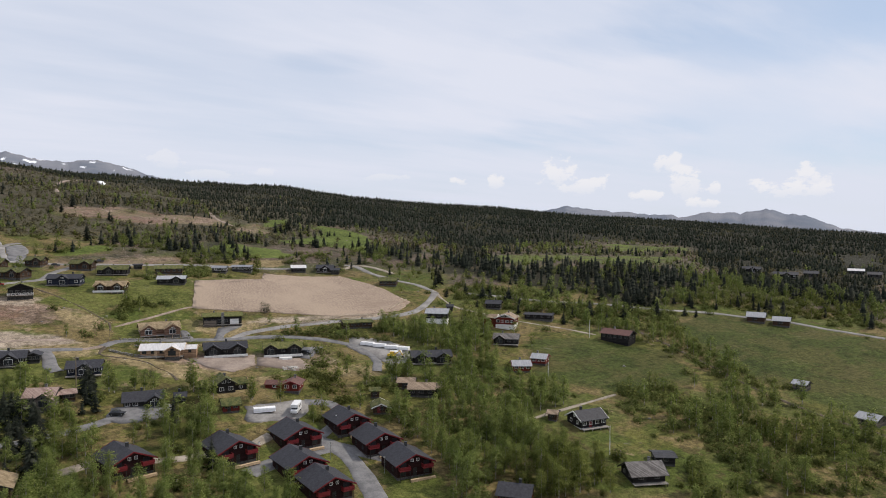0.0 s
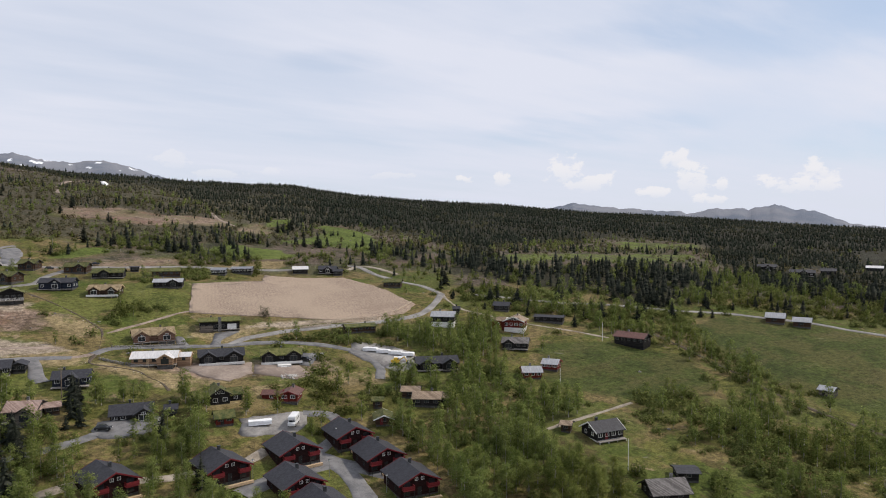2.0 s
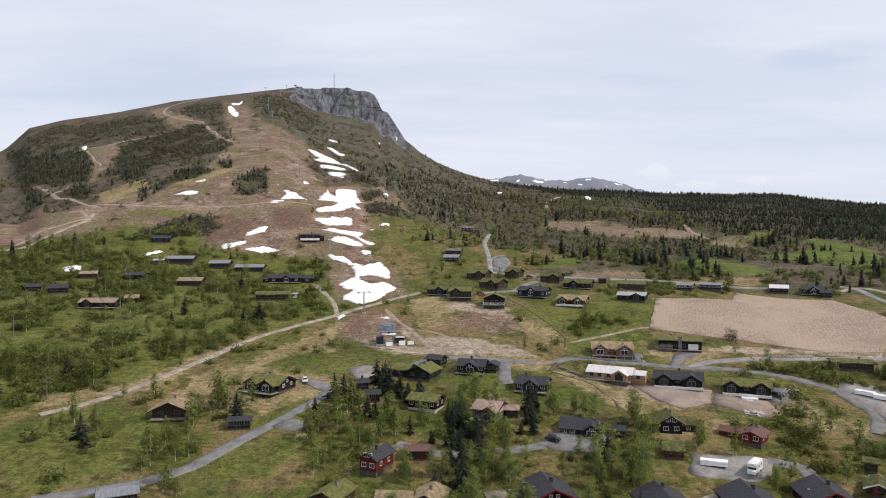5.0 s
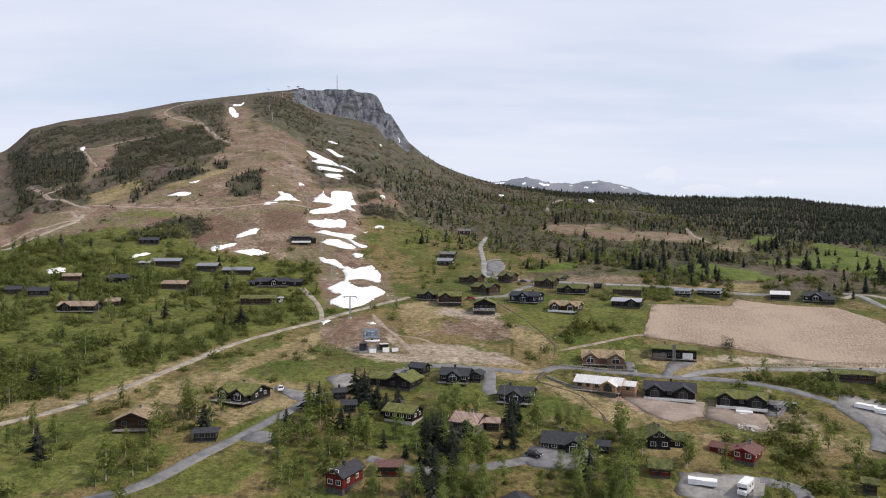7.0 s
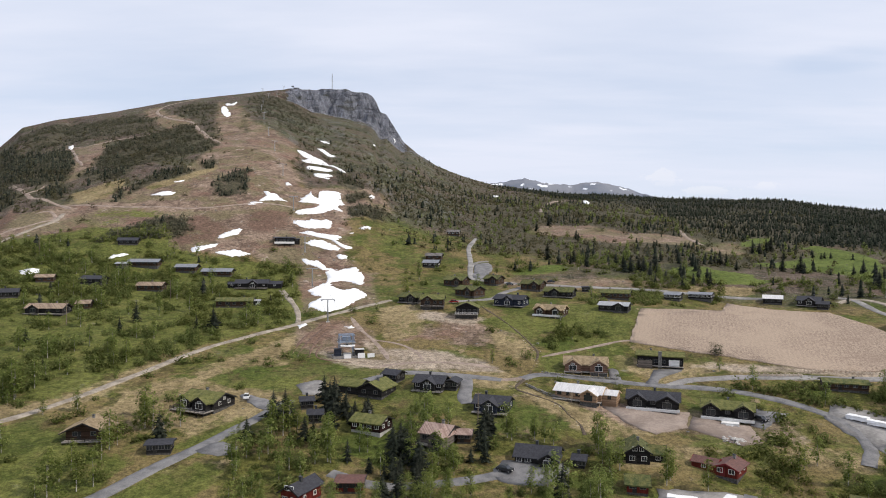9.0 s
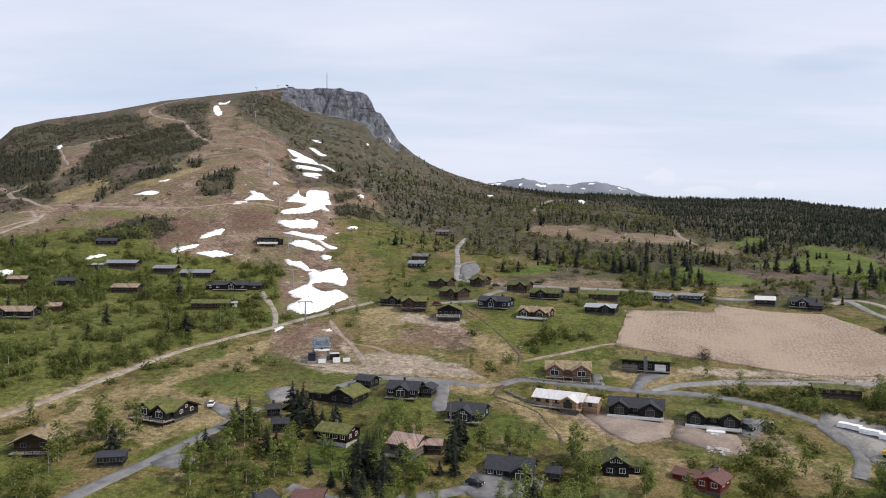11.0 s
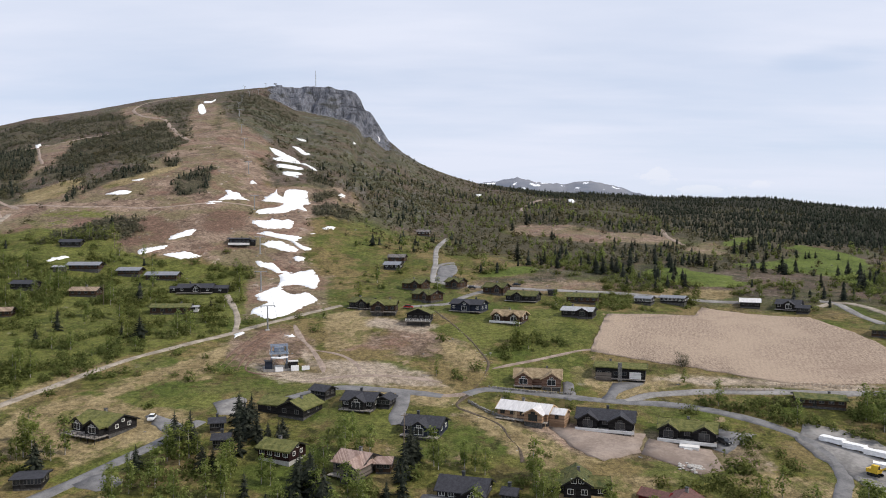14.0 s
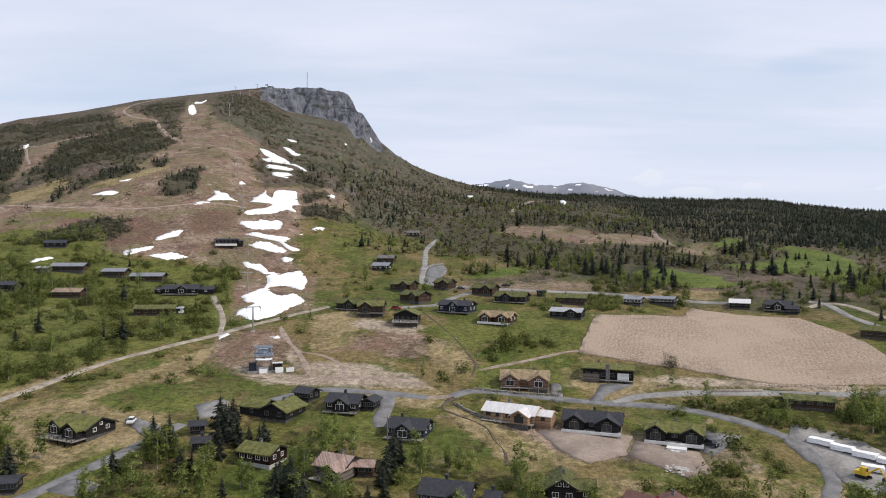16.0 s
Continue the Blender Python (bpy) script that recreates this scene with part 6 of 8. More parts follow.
cabin(-91.0, 451.5, 12, 11.5, 8.0, "dark flat-roofed ski lodge with white terrace on brown slope", M_BLACK_WOOD, M_SLATE, plinth=0.8, high=2.6, pitch=7, over=1.0, panes=5, deck=3.4, deck_edge=M_WHITE_WOOD, annex=(1, 3.4, 5.0, 1.8))
cabin(-62.6, 222.4, -25, 12.6, 9.0, "long black cabin with green turf roof and gables", M_BLACK_WOOD, M_SOD_GREEN, turf=True, gables=((-0.34, 4.2, 1.0), (0.22, 5.2, 2.2)), deck=4.4, plinth=0.25, high=2.0, rail=True, panes=6, frames=M_WHITE_TRIM)
cabin(-86.1, 197.8, 6, 9.2, 7.4, "brown log cabin with wide dry turf roof and porch", M_BROWN_WOOD, M_DRY_TURF, turf=True, along="y", panes=2, over=1.3, pitch=24, high=2.2, deck=2.4, rail=True)
cabin(-64.0, 189.8, 10, 5.8, 4.8, "low black shed with nearly flat roof", M_BLACK_WOOD, M_SLATE, pitch=8, high=2.2, chimney=False, panes=4)
cabin(-23.2, 166.2, -26, 4.6, 8.6, "falu-red gabled cabin with dark slate roof", M_RED_WOOD, M_SLATE, M_DARK_TRIM, along="y", high=3.0, pitch=32, panes=2, plinth=1.0, upper=True, frames=M_WHITE_TRIM)
cabin(-13.1, 172.9, 0, 5.9, 4.8, "low red timber shed with flat brown roof", M_RED_WOOD, M_RED_ROOF, pitch=6, high=2.1, chimney=False, panes=4, frames=M_DARK_TRIM)
cabin(-31.7, 149.8, -22, 6.2, 9.0, "brown log hut with bright green turf roof", M_BROWN_WOOD, M_SOD_GREEN, turf=True, along="y", panes=2)
cabin(-17.6, 148.3, -6, 7.6, 5.4, "old log farmhouse building with dry turf roof", M_BROWN_WOOD, M_DRY_TURF, turf=True, high=2.1, panes=2, chimney=False)
cabin(-9.7, 148.4, -14, 6.4, 8.4, "old log house with dry turf gable roof", M_BROWN_WOOD, M_DRY_TURF, turf=True, along="y", high=2.4, panes=2)
cabin(-80.6, 150.0, 23, 8.0, 6.6, "low timber garage with grey sheet roof beside a lane", M_BROWN_WOOD, M_LODGE_ROOF, high=1.9, pitch=12, chimney=False)
cabin(-32.8, 222.3, 16, 3.5, 3.8, "slate-roofed black timber cabin among birches", M_BLACK_WOOD, M_SLATE)
cabin(-28.2, 211.4, 9, 3.8, 4.0, "slate-roofed black timber cabin among birches", M_BLACK_WOOD, M_SLATE)
cabin(-11.4, 204.4, -25, 9.2, 6.6, "dark timber cabin with grassy turf roof", M_MAROON, M_SOD_GREEN, turf=True, panes=4, plinth=0.6, base=M_CONCRETE, frames=M_WHITE_TRIM)
cabin(7.6, 198.2, -27, 7.9, 8.0, "dark cabin with faded red-brown plank roof", M_GREY_LOG, M_PINK_ROOF, gables=((0.27, 4.4, 3.0), ), panes=3, high=2.6, deck=2.2)
cabin(14.1, 197.8, -7, 3.5, 3.8, "low dark outbuilding with faded plank roof", M_BROWN_WOOD, M_PINK_ROOF, panes=2, chimney=False, high=2.2)
cabin(-12.6, 233.6, -24, 8.4, 9.6, "black timber cabin with turf roof and side wing", M_BLACK_WOOD, M_SOD_GREEN, turf=True, along="y", pitch=24, panes=2, annex=(-1, 8.0, 7.0, 2.1), door=False)
cabin(-8.2, 246.4, -30, 5.4, 5.2, "slate-roofed black timber cabin among birches", M_BLACK_WOOD, M_SLATE, chimney=False)
cabin(4.6, 238.6, -16, 9.4, 8.0, "black timber cabin with slate roof and front gable", M_BLACK_WOOD, M_SLATE, gables=((0.02, 4.6, 1.6), ), deck=2.4, rail=True, panes=4, frames=M_WHITE_TRIM)
cabin(11.6, 238.6, -16, 3.6, 5.6, "slate-roofed black timber cabin among birches", M_BLACK_WOOD, M_SLATE, along="y", chimney=False)
cabin(23.4, 220.1, -18, 10.0, 8.0, "dark grey cabin with slate roof and glazed gable", M_BLUE_WOOD, M_SLATE, gables=((0.0, 4.6, 1.8), ), panes=4, deck=2.2, frames=M_WHITE_TRIM)
cabin(32.7, 188.4, -17, 10.7, 8.0, "large black cabin with wide slate roof", M_BLACK_WOOD, M_SLATE, gables=((0.3, 4.6, 1.4), ), panes=5, high=2.2, up=-1.1, pitch=26, deck=1.4, frames=M_WHITE_TRIM)
cabin(42.4, 184.4, -20, 2.8, 3.8, "slate-roofed black timber cabin among birches", M_BLACK_WOOD, M_SLATE, up=-0.6)
cabin(59.0, 260.4, -10, 14.5, 8.4, "red-brown log cabin with dry straw-coloured turf roof", M_RED_LOG, M_DRY_TURF, M_TAN_TRIM, gables=((-0.31, 5.4, 1.4), (0.30, 6.0, 2.0)), panes=4, deck=2.2, pitch=25, turf=True, frames=M_WHITE_TRIM)
cabin(51.6, 230.6, -27, 14.6, 7.4, "pale log cabin under construction with white roof", M_LOG, M_WHITE_ROOF, M_TAN_TRIM, gables=((0.27, 5.0, 2.4), ), panes=5, deck=1.8, annex=(1, 4.4, 5.0, 2.0), frames=M_DARK_TRIM, chimney=True)
cabin(73.0, 226.2, -18, 15.0, 8.0, "black timber cabin with two gables and slate roof", M_BLACK_WOOD, M_SLATE, gables=((-0.30, 5.0, 1.2), (0.27, 6.0, 2.0)), panes=5, deck=2.6, base=M_CONCRETE, deck_edge=M_WHITE_WOOD, pitch=25)
modern = cabin(87.1, 265.1, -19, 15.7, 8.0, "modern black house with garage and turf roof", M_BLACK_WOOD, M_SOD_GREEN, turf=True, pitch=14, high=3.2, panes=6, deck=1.2, chimney=True)
part("stone_pillar", one_box(-0.6, 0.6, -4.9, -4.3, -1.0, 5.4), M_STONE, modern)
part("garage_door", one_box(3.0, 6.6, -4.12, -4.0, 0.35, 2.5), M_WHITE_WOOD, modern, "white sectional garage door")
part("carport_screen", one_box(-7.6, -2.6, -5.6, -5.4, -0.5, 2.2), M_GREY_LOG, modern)
cabin(93.0, 218.8, -23, 14.0, 7.6, "long black cabin with turf roof and white terrace", M_BLACK_WOOD, M_SOD_GREEN, turf=True, gables=((-0.33, 4.6, 1.2), (0.30, 4.8, 1.2)), panes=5, deck=2.4, base=M_CONCRETE, deck_edge=M_WHITE_WOOD, terrace=True)
cabin(57.5, 188.6, -9, 5.8, 8.6, "tall black gabled cabin with turf-topped side wings", M_BLACK_WOOD, M_SOD, turf=True, along="y", high=2.9, pitch=31, panes=2, upper=True, annex=[(1, 4.2, 5.0, 2.0), (-1, 4.2, 5.6, 2.0)], frames=M_WHITE_TRIM, up=-0.7)
cabin(78.2, 180.4, -39, 5.4, 7.4, "falu-red cabin with red-brown roof and side wing", M_RED_WOOD, M_RED_ROOF, M_RED_TRIM, along="y", high=2.1, pitch=22, panes=2, annex=(-1, 6.0, 4.6, 1.8), frames=M_WHITE_TRIM)
cabin(53.5, 172.9, -14, 4.8, 5.1, "small red-brown hut under a dry turf roof", M_RED_WOOD, M_SOD, turf=True, high=1.8, pitch=28, panes=2, chimney=False)
cabin(136.6, 235.0, -18, 12.6, 6.6, "low dark log cabin behind a pole fence", M_BROWN_WOOD, M_SOD, turf=True, pitch=13, high=1.9, panes=5)
cabin(-6.6, 348.8, -24, 10.4, 8.0, "dark timber cabin with grassy turf roof and gable", M_BLACK_WOOD, M_SOD, turf=True, gables=((0.18, 4.2, 1.3), ), panes=4, deck=1.6)
cabin(3.5, 337.2, -4, 10.4, 8.0, "dark log cabin with turf roof and white balcony", M_BROWN_WOOD, M_SOD_GREEN, turf=True, plinth=1.6, high=2.7, deck=1.8, rail=True, panes=4, gables=((-0.2, 4.4, 1.0), ))
cabin(19.2, 323.0, -8, 9.4, 9.4, "black cabin with green turf roof and white-railed balcony", M_BLACK_WOOD, M_SOD_GREEN, turf=True, plinth=1.6, high=2.7, deck=1.8, rail=M_WHITE_TRIM, panes=4, along="y")
cabin(21.6, 360.5, -45, 12.6, 8.0, "brown log cabin with dry turf roof", M_BROWN_WOOD, M_SOD, turf=True, panes=3, high=2.6, gables=((0.22, 4.0, 1.0), ))
cabin(15.5, 385.0, -30, 11.3, 8.0, "brown log cabin with dry turf roof", M_BROWN_WOOD, M_SOD, turf=True, panes=3, high=2.6, gables=((0.22, 4.0, 1.0), ))
cabin(35.7, 389.1, -33, 8.1, 7.6, "brown log cabin with dry turf roof", M_BROWN_WOOD, M_SOD, turf=True, panes=3, high=2.6, gables=((0.22, 4.0, 1.0), ))
cabin(55.0, 375.2, -30, 10.7, 8.0, "brown log cabin with dry turf roof", M_BROWN_WOOD, M_SOD, turf=True, panes=3, high=2.6, gables=((0.22, 4.0, 1.0), ))
cabin(40.2, 339.6, -28, 14.2, 8.0, "blue-black cabin with slate roof and centre gable", M_BLUE_WOOD, M_SLATE, frames=M_WHITE_TRIM, gables=((0.0, 4.6, 1.2), ), panes=5, high=2.9, deck=1.6)
cabin(56.1, 321.4, -28, 12.9, 8.0, "brown log cabin with dry straw-coloured turf roof and gables", M_BROWN_WOOD, M_DRY_TURF, M_TAN_TRIM, turf=True, frames=M_WHITE_TRIM, deck_edge=M_WHITE_WOOD, gables=((-0.28, 4.6, 1.4), (0.28, 4.6, 1.4)), panes=4, deck=2.0)
cabin(65.9, 357.9, -25, 14.2, 8.0, "black cabin with turf roof and pale wooden wing", M_BLACK_WOOD, M_SOD, turf=True, gables=((-0.1, 4.4, 1.2), ), panes=5, deck=1.6)
cabin(81.3, 371.0, -9, 3.8, 4.0, "low black shed with nearly flat roof", M_BLACK_WOOD, M_SLATE, pitch=8, high=2.2, chimney=False, panes=4)
cabin(92.5, 353.8, -20, 13.5, 7.6, "long low dark cabin with a turf roof", M_BROWN_WOOD, M_SOD, turf=True, pitch=20, high=2.3, panes=5)
cabin(85.2, 325.8, -26, 12.8, 7.6, "dark cabin with pale grey sheet roof", M_BLACK_WOOD, M_GREY_ROOF, gables=((0.2, 4.4, 1.0), ), panes=4, pitch=18)
cabin(1.3, 429.0, -12, 9.0, 7.0, "slate-roofed black timber cabin among birches", M_BLACK_WOOD, M_LODGE_ROOF, frames=M_WHITE_TRIM)
cabin(16.0, 541.2, -6, 9.0, 6.6, "small brown timber hut with board roof", M_BROWN_WOOD, M_GREY_SHINGLE, high=2.2, panes=3, frames=M_WHITE_TRIM)
cabin(2.8, 445.3, -10, 9.5, 7.0, "small brown timber hut with board roof", M_BROWN_WOOD, M_GREY_SHINGLE, high=2.2, panes=2, chimney=False)
cabin(121.5, 356.3, -32, 7.3, 6.6, "long low dark cabin with white window band", M_BLACK_WOOD, M_LODGE_ROOF, pitch=14, high=2.2, panes=6, chimney=False, frames=M_WHITE_TRIM)
cabin(136.1, 359.8, -32, 10.8, 6.6, "long low dark cabin with white window band", M_BLACK_WOOD, M_LODGE_ROOF, pitch=14, high=2.2, panes=6, chimney=False, frames=M_WHITE_TRIM)
cabin(170.6, 357.3, -24, 8.3, 7.6, "dark hut with a whitish sheet roof", M_BLACK_WOOD, M_WHITE_ROOF, panes=3, chimney=False, pitch=20)
cabin(184.9, 349.6, -36, 9.7, 8.0, "black timber cabin with slate roof and front gable", M_BLACK_WOOD, M_SLATE, gables=((0.05, 4.4, 1.4), ), deck=2.4, panes=4, frames=M_WHITE_TRIM)
cabin(186.5, 340.4, -37, 4.8, 5.0, "slate-roofed black timber cabin among birches", M_BLACK_WOOD, M_SLATE)
cabin(196.4, 297.7, -42, 9.3, 7.6, "long low dark cabin with a turf roof", M_BROWN_WOOD, M_SOD, turf=True, pitch=20, high=2.3, panes=5)
cabin(138.9, 184.2, -28, 15.1, 8.0, "black timber cabin with two gables and slate roof", M_BLACK_WOOD, M_SLATE, gables=((-0.28, 4.8, 1.4), (0.28, 5.2, 2.0)), panes=5, deck=2.4)
cabin(115.6, 158.4, -42, 8.7, 8.0, "dark cabin with weathered plank roof and gable", M_BLACK_WOOD, M_SHINGLE, panes=3, pitch=18, annex=(1, 3.0, 5.0, 2.2))
cabin(114.6, 166.2, -41, 5.6, 5.9, "small dark hut with weathered plank roof", M_BROWN_WOOD, M_SHINGLE, high=2.0, pitch=18, panes=1, chimney=False)
cabin(100.4, 164.6, -33, 2.8, 3.8, "small dark hut with grassy turf roof", M_BROWN_WOOD, M_SOD, turf=True, high=2.0, pitch=18, panes=1, chimney=False)
cabin(95.9, 154.6, -30, 4.8, 6.4, "low turf-roofed log hut with white barge boards", M_BROWN_WOOD, M_SOD, M_WHITE_TRIM, turf=True, along="y", high=1.7, panes=1, over=0.8, chimney=False)
cabin(175.4, 225.8, -48, 10.1, 8.0, "black cabin above a white-painted basement", M_BLACK_WOOD, M_GREY_ROOF, base=M_WHITE_WOOD, plinth=2.0, panes=4, high=2.5)
cabin(193.0, 238.5, -39, 2.7, 3.8, "slate-roofed black timber cabin among birches", M_BLACK_WOOD, M_SLATE)
cabin(218.5, 233.8, -53, 7.2, 6.6, "slate-roofed black timber cabin among birches", M_BLACK_WOOD, M_SLATE)
cabin(225.0, 207.9, -56, 13.3, 6.6, "long low black building with flat slate roof", M_BLACK_WOOD, M_SLATE, pitch=10, high=2.0, panes=4, chimney=False)
cabin(199.8, 204.7, -56, 8.6, 9.0, "red farmhouse with white base and trim", M_RED_WOOD, M_SHINGLE, M_WHITE_TRIM, base=M_WHITE_WOOD, plinth=1.8, high=2.9, panes=4, along="y", upper=True, annex=(-1, 6.0, 6.0, 2.6), frames=M_WHITE_TRIM)
cabin(182.3, 186.5, -49, 10.2, 7.6, "dark timber cabin with silvered shingle roof and gable", M_BLACK_WOOD, M_GREY_SHINGLE, gables=((-0.25, 4.2, 1.2), ), panes=4, deck=1.8)
cabin(163.4, 158.9, -35, 6.6, 6.6, "small red cottage with grey sheet roof", M_RED_WOOD, M_GREY_ROOF, M_RED_TRIM, panes=3, high=2.1, frames=M_WHITE_TRIM)
cabin(176.2, 160.8, -61, 5.7, 6.0, "small red cottage with grey sheet roof", M_RED_WOOD, M_GREY_ROOF, M_RED_TRIM, panes=3, high=2.1, frames=M_WHITE_TRIM)
cabin(230.2, 164.2, -77, 13.2, 7.6, "long dark cabin with red-brown tile roof", M_BLACK_WOOD, M_RED_ROOF, panes=5, high=2.5, plinth=1.0, base=M_BLACK_WOOD)
cabin(145.0, 111.0, -14, 9.4, 7.6, "black cabin with white trim and slate roof", M_BLACK_WOOD, M_SLATE, M_WHITE_TRIM, panes=4, high=2.5, pitch=28, deck=1.6, base=M_WHITE_WOOD, frames=M_WHITE_TRIM)
cabin(138.6, 119.3, -58, 2.8, 3.8, "small dark hut with weathered plank roof", M_BROWN_WOOD, M_SHINGLE, high=2.0, pitch=18, panes=1, chimney=False)
cabin(129.4, 78.7, -29, 9.0, 7.4, "old dark barn with silvered shingle roof", M_BLACK_WOOD, M_GREY_SHINGLE, panes=2, high=2.1, pitch=30, over=0.8, chimney=True, deck=1.6)
cabin(143.0, 81.7, -41, 5.2, 5.5, "low dark lean-to shed with slate roof", M_BLACK_WOOD, M_SLATE, panes=1, high=2.0, pitch=10, chimney=False)
cabin(92.4, 89.2, -54, 7.6, 8.0, "red timber cabin with dark slate roof among birches", M_RED_WOOD, M_SLATE, up=-0.6)
cabin(323.6, 148.7, -68, 8.3, 7.6, "old hay barn with pale grey sheet roof", M_BROWN_WOOD, M_GREY_ROOF, panes=1, high=2.4, pitch=26, chimney=False)
cabin(327.3, 137.4, -69, 7.6, 6.6, "old hay barn with pale grey sheet roof", M_BROWN_WOOD, M_GREY_ROOF, panes=1, high=2.4, pitch=26, chimney=False)
cabin(242.7, 88.8, -86, 4.8, 4.8, "small weathered hay hut with grey roof", M_GREY_LOG, M_GREY_ROOF, panes=1, high=1.9, pitch=22, chimney=False, plinth=0.2)
cabin(228.8, 59.7, -95, 6.6, 6.6, "small weathered hay hut with grey roof", M_GREY_LOG, M_GREY_ROOF, panes=1, high=1.9, pitch=22, chimney=False, plinth=0.2)
cabin(487.1, 237.6, -62, 12.2, 7.6, "black timber cabin with slate roof and front gable", M_BLACK_WOOD, M_SLATE, gables=((0.05, 4.4, 1.4), ), deck=2.4, panes=4, frames=M_WHITE_TRIM)
cabin(480.9, 209.0, -65, 15.4, 7.6, "black timber cabin with slate roof and front gable", M_BLACK_WOOD, M_SLATE, gables=((0.05, 4.4, 1.4), ), deck=2.4, panes=4, frames=M_WHITE_TRIM)
cabin(516.4, 206.9, -66, 9.6, 7.6, "slate-roofed black timber cabin among birches", M_BLACK_WOOD, M_SLATE)
cabin(573.2, 197.4, -69, 10.9, 7.6, "dark hut with a whitish sheet roof", M_BLACK_WOOD, M_WHITE_ROOF, panes=3, chimney=False, pitch=20)
cabin(567.7, 182.0, -70, 9.0, 7.6, "slate-roofed black timber cabin among birches", M_BLACK_WOOD, M_SLATE)


for tx, ty, tr in ((156.3, 150.8, 8), (172.5, 176.8, 7), (65.0, 161.1, 9), (57.4, 164.2, 8), (78.7, 172.8, 8), (167.0, 215.1, 8), (103.0, 156.3, 7), (-11.1, 225.7, 8), (-17.4, 226.3, 7), (17.9, 223.3, 8), (-9.2, 203.4, 6), (9.0, 197.8, 7), (34.1, 209.0, 7), (41.8, 218.9, 9), (59.9, 197.2, 7)):
    TAKEN.append((tx, ty, tr))


# ---- poles, lift, mast, vehicles, stacks, fences, stones ----
def thing(name, x, y, turn, label, category, group="", up=0.0):
    ob = tagged(new(name), label, category, group)
    ob.matrix_world = pose(x, y, float(land(x, y)) + up, 0, 0, turn)
    TAKEN.append((x, y, 2.5))
    return ob


def prism(r0, r1, z0, z1, sides=8, x=0.0, y=0.0):
    bm = bmesh.new()
    lo = [bm.verts.new((x + r0 * math.cos(6.2832 * k / sides), y + r0 * math.sin(6.2832 * k / sides), z0)) for k in range(sides)]
    hi = [bm.verts.new((x + r1 * math.cos(6.2832 * k / sides), y + r1 * math.sin(6.2832 * k / sides), z1)) for k in range(sides)]
    bm.faces.new(lo[::-1]), bm.faces.new(hi)
    for k in range(sides):
        j = (k + 1) % sides
        bm.faces.new([lo[k], lo[j], hi[j], hi[k]])
    return bm


def wheel_bm(x, y, z, r, w):
    """A wheel with its axle across local x."""
    bm = bmesh.new()
    n = 14
    a = [bm.verts.new((x - w / 2, y + r * math.cos(6.2832 * k / n), z + r * math.sin(6.2832 * k / n))) for k in range(n)]
    b = [bm.verts.new((x + w / 2, y + r * math.cos(6.2832 * k / n), z + r * math.sin(6.2832 * k / n))) for k in range(n)]
    bm.faces.new(a[::-1]), bm.faces.new(b)
    for k in range(n):
        j = (k + 1) % n
        bm.faces.new([a[k], a[j], b[j], b[k]])
    return bm


def rod(parent, name, a, b, r, mat):
    """A thin round bar from a to b under a thing."""
    a, b = Vector(a), Vector(b)
    d = (b - a)
    bm = prism(r, r, 0, d.length, 6)
    bm.transform(Matrix.Translation(a) @ d.to_track_quat("Z", "Y").to_matrix().to_4x4())
    return part(name, bm, mat, parent)


def power_pole(x, y, tall=8.5, turn=20):
    p = thing("power_pole", x, y, turn, "tarred wooden power pole standing in rough grass", "power pole", "power poles")
    part("pole", prism(0.17, 0.11, -0.6, tall), M_POLE, p)
    arm = part("crossarm", one_box(-0.9, 0.9, -0.07, 0.07, tall - 0.7, tall - 0.55), M_POLE, p)
    for u in (-0.8, 0.0, 0.8):
        part("insulator", prism(0.05, 0.04, tall - 0.55, tall - 0.35, 6, u), M_STEEL, arm)


for px, py, ph in ((-146.7, 299.9, 10), (-170.8, 262.2, 10), (-128.2, 207.6, 6), (-121.6, 345.8, 9), (18.2, 208, 9.5), (-190, 440, 11), (-215, 400, 11), (-155, 430, 9)):
    power_pole(px, py, ph)


def flag_pole(x, y, tall):
    p = thing("flag_pole", x, y, 0, "bare white flagpole standing on a cabin lawn", "flagpole", "flagpoles")
    part("pole", prism(0.11, 0.06, -0.4, tall, 8), M_WHITE_PLASTIC, p)
    part("finial", prism(0.13, 0.05, tall, tall + 0.22, 8), M_TAN_TRIM, p)


for fx, fy, fh in [(133.0, 92.5, 8.5), (222.8, 174.5, 8.0), (167.3, 148.2, 5.5)]:
    flag_pole(fx, fy, fh)


def lift_tower(x, y, turn, tall=9.5, name="lift_tower"):
    p = thing(name, x, y, turn, "galvanised chairlift tower with cross arm on the ski slope", "lift tower", "chairlift towers")
    part("column", prism(0.36, 0.24, -0.8, tall, 8), M_STEEL, p)
    part("base", one_box(-0.8, 0.8, -0.8, 0.8, -1.2, 0.25), M_CONCRETE, p)
    part("crossarm", one_box(-2.9, 2.9, -0.18, 0.18, tall, tall + 0.35), M_STEEL, p)
    for u in (-2.7, 2.7):
        beam = part("sheave_beam", one_box(u - 0.1, u + 0.1, -1.5, 1.5, tall - 0.25, tall - 0.03), M_DARK_STEEL, p)
        for v in (-1.2, -0.4, 0.4, 1.2):
            part("sheave", wheel_bm(u + 0.2, v, tall - 0.2, 0.2, 0.12), M_RUBBER, beam)
        part("ladder", one_box(u * 0.06 - 0.05, u * 0.06 + 0.05, -0.48, -0.38, 0.5, tall), M_STEEL, p)
    return (x, y, float(land(x, y)) + tall - 0.2)


